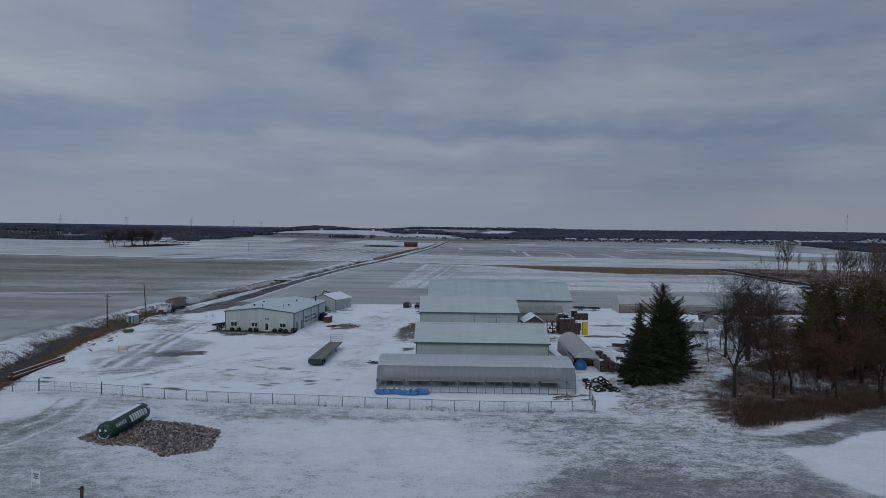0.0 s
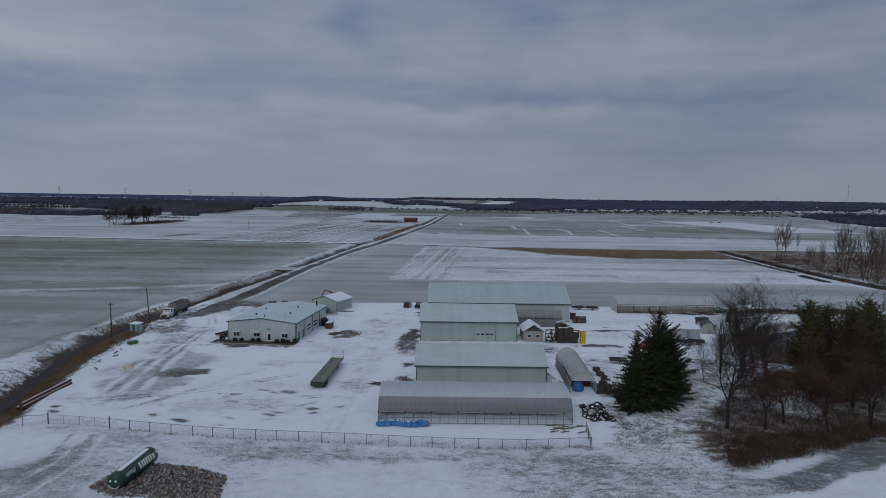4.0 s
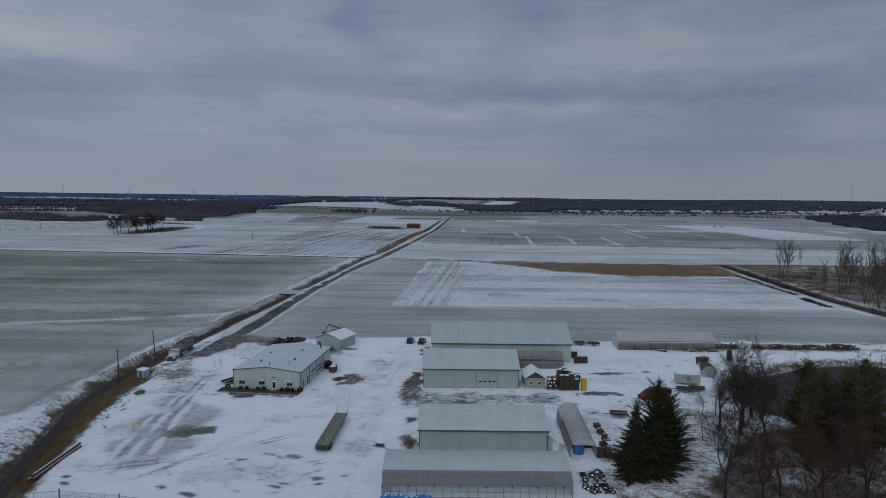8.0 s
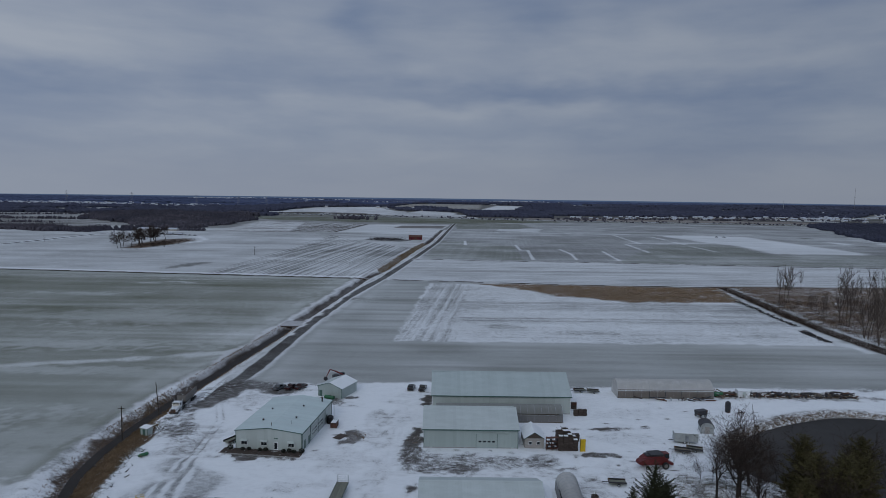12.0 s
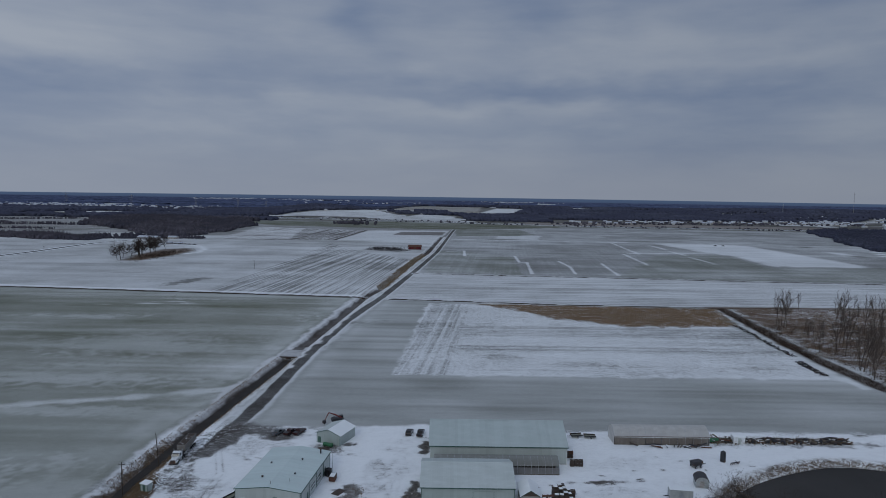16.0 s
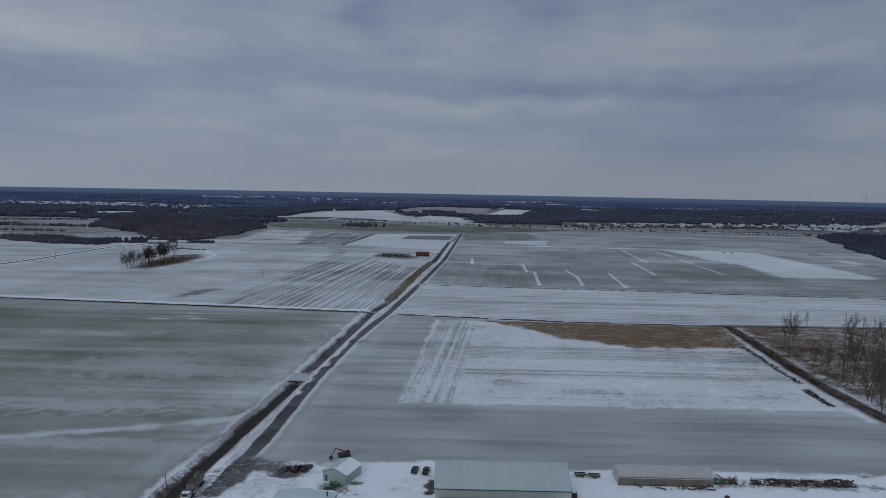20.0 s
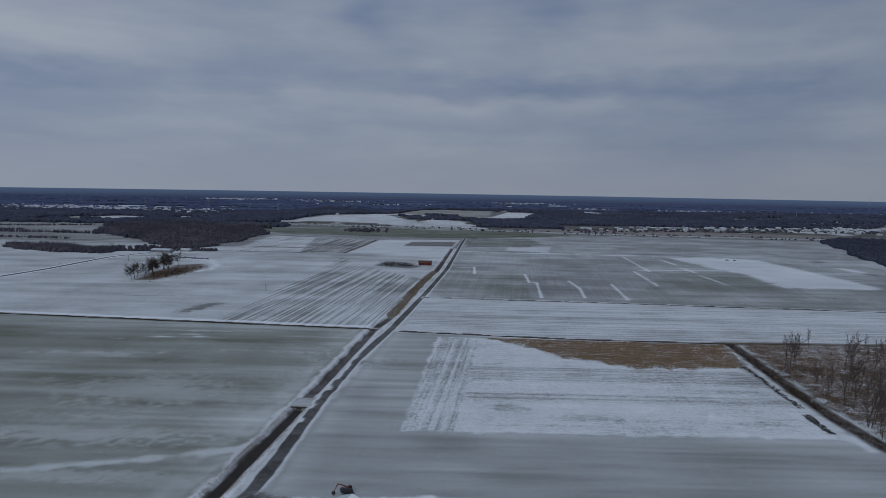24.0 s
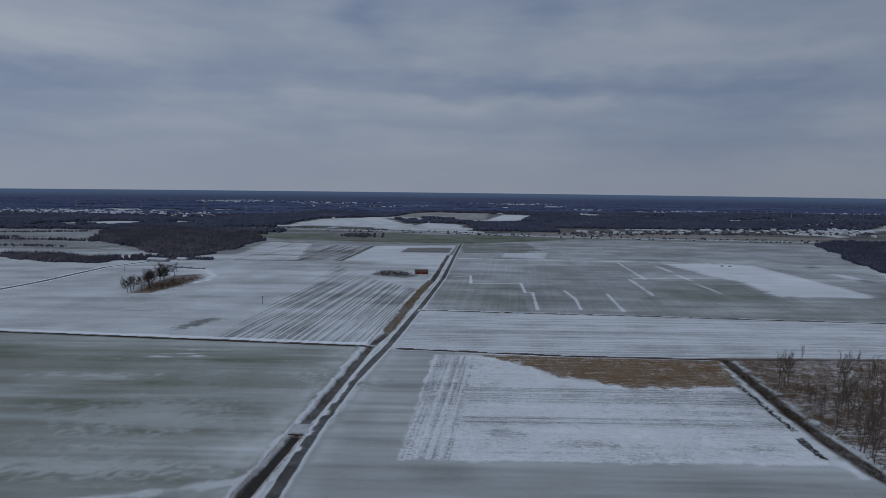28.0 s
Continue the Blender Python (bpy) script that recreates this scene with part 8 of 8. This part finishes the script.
# ---- far woods, farmsteads and houses ----
def crown_stuff(name, spots, mat, label, seed, sides=6, stems=5, body=1.0):
    """Uneven rounded crowns with thin stems sticking out; spots: x, y, width, height."""
    r = np.random.RandomState(seed)
    n = len(spots)
    P = np.array([(x, y, ground_z(x, y), w, h) for x, y, w, h in spots])
    ang = 2 * np.pi * np.arange(sides) / sides
    rings = []
    for frac, rad in ((0.0, 0.50), (0.42, 0.62), (0.74, 0.46)):
        rr = P[:, 3:4] * rad * r.uniform(0.65, 1.25, (n, sides))
        a = ang + r.uniform(-0.3, 0.3, (n, sides))
        zz = P[:, 2:3] + P[:, 4:5] * body * frac * r.uniform(0.85, 1.15, (n, sides)) - (1.0 if frac == 0 else 0)
        rings.append(np.stack([P[:, 0:1] + rr * np.cos(a), P[:, 1:2] + rr * np.sin(a), zz], -1))
    apex = np.stack([P[:, 0] + r.uniform(-0.15, 0.15, n) * P[:, 3], P[:, 1] + r.uniform(-0.15, 0.15, n) * P[:, 3], P[:, 2] + P[:, 4] * body * r.uniform(0.84, 0.98, n)], -1)
    V = np.concatenate([*[q.reshape(n, -1) for q in rings], apex], 1).reshape(n, sides * 3 + 1, 3)
    F = []
    for k in range(sides):
        j = (k + 1) % sides
        for b in (0, sides):
            F += [(b + k, b + j, b + sides + j), (b + k, b + sides + j, b + sides + k)]
        F.append((2 * sides + k, 2 * sides + j, 3 * sides))
    F = np.array(F)
    faces = (F[None] + (np.arange(n) * (sides * 3 + 1))[:, None, None]).reshape(-1, 3)
    V = V.reshape(-1, 3)
    if stems:
        Q = np.repeat(P, stems, 0)
        k = len(Q)
        cx, cy = Q[:, 0] + r.normal(0, 0.5, k) * Q[:, 3], Q[:, 1] + r.normal(0, 0.5, k) * Q[:, 3]
        wide = r.uniform(0.10, 0.24, k) * np.clip(Q[:, 3] / 6, 0.6, 2)
        top = Q[:, 2] + Q[:, 4] * r.uniform(0.6, 1.20, k)
        S = np.stack([np.stack([cx - wide, cy, Q[:, 2]], -1), np.stack([cx + wide, cy + wide, Q[:, 2]], -1), np.stack([cx + r.normal(0, 0.5, k), cy, top], -1)], 1)
        faces = np.concatenate([faces, len(V) + np.arange(k * 3).reshape(k, 3)])
        V = np.concatenate([V, S.reshape(-1, 3)])
    me = bpy.data.meshes.new(name)
    me.vertices.add(len(V))
    me.vertices.foreach_set("co", V.astype(np.float32).ravel())
    me.loops.add(faces.size)
    me.loops.foreach_set("vertex_index", faces.astype(np.int32).ravel())
    me.polygons.add(len(faces))
    me.polygons.foreach_set("loop_start", np.arange(0, faces.size, 3, dtype=np.int32))
    me.polygons.foreach_set("use_smooth", np.ones(len(faces), bool))
    me.update(calc_edges=True)
    me.materials.append(M[mat])
    return tagged(new(name, me), label, "woodland", kind="stuff")


def scatter(poly, gap, wide, tall, seed, keep=1.0):
    r = np.random.RandomState(seed)
    xs, ys = [p[0] for p in poly], [p[1] for p in poly]
    X, Y = np.meshgrid(np.arange(min(xs), max(xs), gap), np.arange(min(ys), max(ys), gap))
    X, Y = X + r.uniform(-0.5, 0.5, X.shape) * gap, Y + r.uniform(-0.5, 0.5, Y.shape) * gap
    m = (inside_distance(X, Y, poly) + value_noise(X, Y, 40, seed) * 14 > 0) & (r.rand(*X.shape) < keep)
    X, Y = X[m], Y[m]
    return list(zip(X, Y, wide * r.uniform(0.7, 1.3, len(X)), tall * r.uniform(0.6, 1.2, len(X)) * (1 + 0.4 * value_noise(X, Y, 55, seed + 1))))


TOWNS = [(-1650, 2640, 200, 90, 260, 16), (-1250, 2600, 170, 70, 150, 15), (-1000, 2560, 120, 120, 40, 11), (-1500, 4450, 160, 160, 110, 17), (-850, 4300, 200, 130, 60, 16), (-420, 3700, 160, 90, 40, 14), (460, 4450, 150, 120, 80, 17), (640, 3900, 30, 30, 26, 18), (760, 3500, 90, 50, 40, 15), (1300, 3430, 120, 50, 50, 14), (2020, 3220, 140, 90, 60, 14), (1330, 2180, 170, 60, 70, 9), (1120, 2010, 140, 40, 50, 9), (-240, 2210, 150, 60, 8, 10)]
WOOD_HILL = [(-769, 1356), (-611, 1223), (-497, 1111), (-452, 1101), (-425, 1220), (-411, 1427), (-526, 1640), (-703, 1720), (-866, 1750), (-902, 1637)]
WOOD_LOW = [(-756, 1069), (-661, 1010), (-565, 994), (-545, 1040), (-562, 1070), (-635, 1082), (-724, 1100), (-822, 1120)]
WOOD_RIGHT = [(690, 985), (735, 1120), (795, 1270), (865, 1500), (980, 1590), (1500, 1560), (1700, 900), (900, 880)]
crown_stuff("woodland", scatter(WOOD_HILL, 6.2, 5.6, 10.5, 201, 0.84), "far_wood", "dark leafless woodland on a low hill", 1, 5, 9, 0.7)
crown_stuff("woodland", scatter(WOOD_LOW, 4.4, 4.6, 10.0, 202, 0.8), "far_wood", "low strip of dark leafless trees", 2, 5, 10, 0.6)
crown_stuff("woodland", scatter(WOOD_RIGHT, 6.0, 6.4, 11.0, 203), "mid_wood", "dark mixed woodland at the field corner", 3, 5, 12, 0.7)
crown_stuff("tree_row", [(x, y, 2.4 * s_, 6 * s_) for x, y, s_ in along_line([(-1060, 1408), (-890, 1382), (-755, 1336)], 190, (0, 5), 101)] + [(x, y, 4.5 * s_, 8 * s_) for x, y, s_ in along_line([(-580, 1030), (-545, 1055), (-480, 1090), (-440, 1080)], 90, (0, 12), 102)], "far_wood", "row of dark leafless trees along a field edge", 12)
rs = np.random.RandomState(7)
spots = []
for y0, y1, gap, wide, tall in ((1680, 2650, 13, 16, 10), (2650, 4895, 32, 50, 8.5)):
    X, Y = np.meshgrid(np.arange(-0.78 * y1 - 60, 0.78 * y1 + 60, gap), np.arange(y0, y1, gap))
    X, Y = X + rs.uniform(-0.5, 0.5, X.shape) * gap, Y + rs.uniform(-0.5, 0.5, Y.shape) * gap
    open_ = value_noise(X * 0.45, Y, 120, 55) + 0.6 * value_noise(X, Y, 70, 56)
    road = (polyline_distance(X, Y, HIGHWAY) < 55) & (X > -640)
    homes = (Y > 1640) & (Y < 2060) & (X > 330)
    snowf = (inside_distance(X, Y, [(-520, 1850), (-470, 2240), (-240, 2330), (-140, 2090), (60, 2150), (80, 1850)]) > 0) | (inside_distance(X, Y, [(-240, 2330), (-150, 2650), (160, 2600), (330, 2520), (260, 2300), (130, 2290)]) > 0)
    for cx, cy, sx, sy, *_ in TOWNS:
        homes |= (((X - cx) / sx) ** 2 + ((Y - cy) / sy) ** 2 < 2.2) & (rs.rand(*X.shape) < 0.7)
    strips = (value_noise(X * 0.20, Y, 34, 57) > 0.74) & (value_noise(X, Y, 400, 58) > -0.2)
    m = (np.abs(X) < 0.80 * Y + 60) & ~strips & (open_ < 0.58) & ~road & ~homes & ~snowf
    m &= ~((X > -450) & (X < 330) & (Y < 1880))
    m &= ~((X < -880) & (Y < 1690))
    spots += list(zip(X[m], Y[m], wide * rs.uniform(0.7, 1.3, m.sum()), tall * rs.uniform(0.8, 1.12, m.sum())))
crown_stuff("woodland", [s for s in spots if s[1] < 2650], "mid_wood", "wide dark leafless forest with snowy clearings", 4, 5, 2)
crown_stuff("woodland", [s for s in spots if s[1] >= 2650], "horizon_wood", "dark forest on the horizon, coloured haze blue", 5, 5, 0)
r = random.Random(404)
belt = []
for _ in range(230):
    x = r.uniform(-900, 1300)
    y = float(np.interp(x, [p[0] for p in HIGHWAY], [p[1] for p in HIGHWAY])) + r.choice((-28, -24, 34, 40)) + r.gauss(0, 4)
    belt.append((x, y, r.uniform(2.5, 6), r.uniform(1.5, 5.5)))
crown_stuff("roadside_trees", belt, "far_wood", "scattered dark small trees along the highway", 6)
shr = [(x, y, 6, 5) for x, y, _ in along_line([(330, 1760), (560, 1880), (800, 1900), (1300, 1960)], 260, (0, 70), 95)]
crown_stuff("garden_trees", shr, "far_wood", "dark trees between distant houses", 8)
crown_stuff("tree_row", [(x, y, 2.4 * s_, 4.2 * s_) for k, ln in enumerate(([(-1500, 1300), (-1180, 1290), (-930, 1262), (-760, 1240)], [(-1450, 1470), (-1200, 1455), (-1010, 1470)], [(-1380, 1600), (-1120, 1590), (-930, 1640)], [(-1220, 1150), (-980, 1160), (-830, 1122)], [(-540, 1042), (-470, 1060), (-400, 1068)])) for x, y, s_ in along_line(ln, 260, (0, 9), 131 + k)], "far_wood", "ragged brown hedges between distant snowy fields", 14)
crown_stuff("thicket", [(-505 + random.Random(k).gauss(0, 17), 1600 + random.Random(k + 50).gauss(0, 14), 8, 14) for k in range(50)] + [(-225 + random.Random(k).gauss(0, 24), 1620 + random.Random(k + 90).gauss(0, 22), 6, 8) for k in range(44)], "far_wood", "dark clump of trees by the far fields", 9)


def house_proto(Wd, Ln, e, r, wall, label, group):
    h = thing("house", pose(0, 0, 0), label, "house", group)
    part("wall", prism([(-Wd / 2, -0.5), (Wd / 2, -0.5), (Wd / 2, e), (0, r), (-Wd / 2, e)], Ln, "y", -Ln / 2), wall, h)
    rf = part("roof", prism([(-Wd / 2 - 0.5, e - 0.2), (0, r + 0.1), (Wd / 2 + 0.5, e - 0.2), (Wd / 2 + 0.5, e + 0.1), (0, r + 0.45), (-Wd / 2 - 0.5, e + 0.1)], Ln + 1, "y", -Ln / 2 - 0.5), "far_roof", h)
    part("chimney", box(Wd * 0.15, Wd * 0.15 + 0.8, -0.4, 0.4, e, r + 1.0), "red_barn", rf)
    for k in (-1, 0, 1):
        part("window", box(-Wd / 2 - 0.05, -Wd / 2, k * Ln / 3.2 - 0.6, k * Ln / 3.2 + 0.6, 1.0, 2.3), "glass", h)
        part("window", box(k * Wd / 3.4 - 0.5, k * Wd / 3.4 + 0.5, -Ln / 2 - 0.05, -Ln / 2, 1.0, 2.3), "glass", h)
    return h


M["far_cream"] = material("cream_house_wall", (0.45, 0.43, 0.40), 0.8)
M["far_grey"] = material("grey_house_wall", (0.24, 0.24, 0.25), 0.8)
protos = [house_proto(7, 10, 3.2, 5.4, "far_cream", "distant cream house with snowy roof", "houses along the road"), house_proto(7, 12, 2.8, 4.8, "far_grey", "distant low grey house with snowy roof", "houses along the road"), house_proto(9, 15, 3.6, 5.8, "white_paint", "distant white farm building with snowy roof", "houses along the road")]
r = random.Random(77)
spots = [(x, y) for x, y, _ in along_line([(400, 1850), (560, 1910), (720, 1945), (1000, 1975), (1330, 2040)], 80, (0, 75), 96)]
spots += [(r.uniform(1150, 1500), r.uniform(1700, 2050)) for _ in range(26)]
for k, (x, y) in enumerate(spots):
    m = pose(x, y, ground_z(x, y), rz=r.choice((0, 90)) + r.gauss(0, 12))
    if k < 3:
        protos[k].matrix_world = m
    else:
        copy_thing(protos[k % 3], m)


def far_homes(name, groups, seed, label):
    """Hundreds of tiny gabled houses of distant towns, walls and roofs, joined."""
    r = random.Random(seed)
    me = bpy.data.meshes.new(name)
    vs, fs, mi = [], [], []
    for cx, cy, sx, sy, n, size in groups:
        for _ in range(n):
            x, y = r.gauss(cx, sx), r.gauss(cy, sy)
            g, a = ground_z(x, y), r.choice((0.0, math.pi / 2)) + r.gauss(0, 0.15)
            L, D, e = size * r.uniform(0.5, 1.1), size * r.uniform(0.45, 0.7), size * r.uniform(0.22, 0.36)
            i = len(vs)
            for px_, py_, pz_ in ((-L, -D, -1), (L, -D, -1), (L, D, -1), (-L, D, -1), (-L, -D, e), (L, -D, e), (L, D, e), (-L, D, e), (-L, 0, e * 1.9), (L, 0, e * 1.9)):
                vs.append((x + (px_ * math.cos(a) - py_ * math.sin(a)) / 2, y + (px_ * math.sin(a) + py_ * math.cos(a)) / 2, g + pz_))
            for f, m_i in (((0, 1, 5, 4), 0), ((2, 3, 7, 6), 0), ((1, 2, 6, 9, 5), 0), ((3, 0, 4, 8, 7), 0), ((4, 5, 9, 8), 1), ((6, 7, 8, 9), 1)):
                fs.append([q + i for q in f])
                mi.append(m_i + (2 if m_i == 0 and r.random() < 0.4 else 0))
    me.from_pydata(vs, [], fs)
    me.polygons.foreach_set("material_index", mi)
    for key in ("far_cream", "far_roof", "far_grey"):
        me.materials.append(M[key])
    return tagged(new(name, me), label, "houses", kind="stuff")


far_homes("distant_houses", TOWNS, 515, "tiny pale houses of distant towns among dark trees")


def red_barn():
    b = thing("red_barn", pose(-38.5, 915, 0.0, rz=3), "small red wooden barn with dark roof in the fields", "barn")
    for y in (0.0, 8.8):
        part("wall", box(-9.5, 9.5, y, y + 0.2, -0.3, 4.2), "red_barn", b)
    for x in (-9.5, 9.3):
        part("wall", prism([(0.2, -0.3), (8.8, -0.3), (8.8, 4.2), (4.5, 6.4), (0.2, 4.2)], 0.2, "x", x), "red_barn", b)
    part("roof", roof_slab(-10, 10, [(-0.5, 4.1), (4.5, 6.7), (9.5, 4.1)], 0.2), "rust", b)
    part("door", box(-2.0, 2.0, -0.08, 0.0, 0, 3.4), "rust", b)
    for x in (-6, 6):
        part("window", box(x - 0.6, x + 0.6, -0.06, 0.0, 1.5, 2.6), "glass", b)


red_barn()
for x, y, wd, ln, e, rr, mat, lab in ((-478, 1030, 12, 34, 4.0, 6.0, "far_grey", "long grey farm building with flat snowy roof"), (-446, 1048, 8, 16, 3.2, 5.0, "far_cream", "small farm outbuilding near old trees"), (-410, 950, 5, 9, 2.5, 3.6, "far_grey", "dark little shed at the field island"), (-392, 946, 4, 6, 2.2, 3.2, "far_grey", "small dark shed at the field island")):
    h = house_proto(wd, ln, e, rr, mat, lab, "field farmstead")
    h.matrix_world = pose(x, y, ground_z(x, y), rz=80)
isl = plant(bare_tree("bare_tree", 61, 22.0, 0.45, "old wide bare tree on the field island", "field island trees", levels=4, limbs=9, spread=0.85, min_r=0.05), -370, 726)
for k in range(15):
    rr = random.Random(300 + k)
    again(isl, -371 - k * 0.6 + rr.gauss(0, 3.5), 728 + k * 9.5 + rr.gauss(0, 6), rr.uniform(0, 360), rr.uniform(0.6, 1.1))
brush_stuff("island_brush", [(-352 + random.Random(k).gauss(0, 9), 795 + random.Random(k + 40).gauss(0, 34), 1.0) for k in range(420)], 0.6, 2.0, "twig", "low brown brush under the island trees", 10, 8, 1.5, 0.07)
brush_stuff("yard_scrap", [(-78 + random.Random(k).gauss(0, 14), 918 + random.Random(k + 9).gauss(0, 14), 1.0) for k in range(160)], 0.8, 2.5, "dark_steel", "dark heap of farm scrap by the barn", 97, 8, 1.4, 0.15)


def pylon(x, y, h):
    p = thing("power_pylon", pose(x, y, ground_z(x, y)), "grey lattice power pylon on the horizon", "pylon", "pylons on the skyline")
    for sx in (-1, 1):
        for sy in (-1, 1):
            part("leg", tube((sx * h * 0.09, sy * h * 0.09, 0), (sx * 0.6, sy * 0.6, h), 0.24, 0.18, 4), "far_grey", p)
    for z in (0.62, 0.76, 0.90):
        part("cross_arm", box(-h * 0.17, h * 0.17, -0.25, 0.25, h * z, h * z + 0.6), "far_grey", p)
    for z in (0.2, 0.4, 0.55):
        w = h * 0.09 * (1 - z)
        part("brace", box(-w, w, -0.2, 0.2, h * z, h * z + 0.4), "far_grey", p)


for x, y, top in ((-1541, 2600, 66), (-1273, 2600, 60), (-1010, 2600, 55), (-837, 2600, 51), (-722, 2600, 48)):
    pylon(x, y, top - ground_z(x, y))
ms = thing("radio_mast", pose(1560, 2400, ground_z(1560, 2400)), "thin lattice radio mast on the skyline", "mast")
part("mast", tube((0, 0, 0), (0, 0, 110 - ground_z(1560, 2400)), 0.7, 0.4, 4), "far_grey", ms)
for z in (25, 50, 74):
    part("platform", box(-1.6, 1.6, -1.6, 1.6, z, z + 0.6), "dark_steel", ms)
mt = thing("phone_mast", pose(1292, 2400, ground_z(1292, 2400)), "thin pale mast standing over dark forest", "mast")
part("mast", tube((0, 0, 0), (0, 0, 62 - ground_z(1292, 2400)), 0.8, 0.6, 6), "steel", mt)

for x, y, h in ((-197, 662, 9.0), (-505, 800, 8.0), (-470, 905, 8.0)):
    p = thing("utility_pole", pose(x, y, ground_z(x, y)), "lone wooden pole standing in the field", "utility pole", "field poles")
    part("shaft", tube((0, 0, -0.3), (0, 0, h), 0.22, 0.16, 6), "pole_wood", p)
    part("crossarm", box(-1.0, 1.0, -0.1, 0.1, h - 0.8, h - 0.6), "pole_wood", p)
for x, y in ((-384, 944), (-377, 942), (-369, 941), (-402, 953), (-430, 968)):
    car(pose(x, y, ground_z(x, y), rz=70), "black_paint", "dark vehicle parked at the field farmstead", "pickup", "vehicles at the farmstead")
for x, y in ((462, 1062), (474, 1060)):
    car(pose(x, y, ground_z(x, y), rz=80), "black_paint", "dark vehicle far out on the white field", "pickup", "vehicles on the far field")



def strip(name, pts, half, mat, label, lift=0.12, gap=12.0):
    """A narrow road laid on the ground."""
    bm = bmesh.new()
    prev = None
    for (ax, ay), (bx, by) in zip(pts, pts[1:]):
        L = math.hypot(bx - ax, by - ay)
        n = max(1, int(L / gap))
        nx_, ny_ = -(by - ay) / L * half, (bx - ax) / L * half
        for k in range(n + 1):
            x, y = ax + (bx - ax) * k / n, ay + (by - ay) * k / n
            z = max(ground_z(x, y), ground_z(x + nx_, y + ny_), ground_z(x - nx_, y - ny_)) + lift
            cur = (bm.verts.new((x + nx_, y + ny_, z)), bm.verts.new((x - nx_, y - ny_, z)))
            if prev:
                bm.faces.new((prev[0], prev[1], cur[1], cur[0]))
            prev = cur
    return tagged(part(name, bm, mat), label, "road", kind="structure")


M["asphalt"] = material("worn_asphalt", (0.065, 0.064, 0.066), 0.9, grain=0.3, scale=0.3, stain=(0.35, 0.37, 0.39), stain_scale=0.05, stain_at=(0.6, 0.8))
SIDE_ROAD = [(-545, 640), (-531, 729), (-522, 804), (-521, 948), (-476, 1069), (-440, 1110)]
strip("road", SIDE_ROAD, 8.0, "snow_cap", "snowy verges of the side road", 0.10)
strip("road", SIDE_ROAD, 3.6, "asphalt", "dark narrow side road between snowy verges", 0.16)
for k, shift in enumerate((0, 26)):
    strip("road", [(x, y + shift) for x, y in HIGHWAY[1:]], 11.0, "snow_cap", "snowy verges of the far highway", 0.10)
    strip("road", [(x, y + shift) for x, y in HIGHWAY[1:]], 5.2, "asphalt", "grey carriageway of the far highway", 0.30)
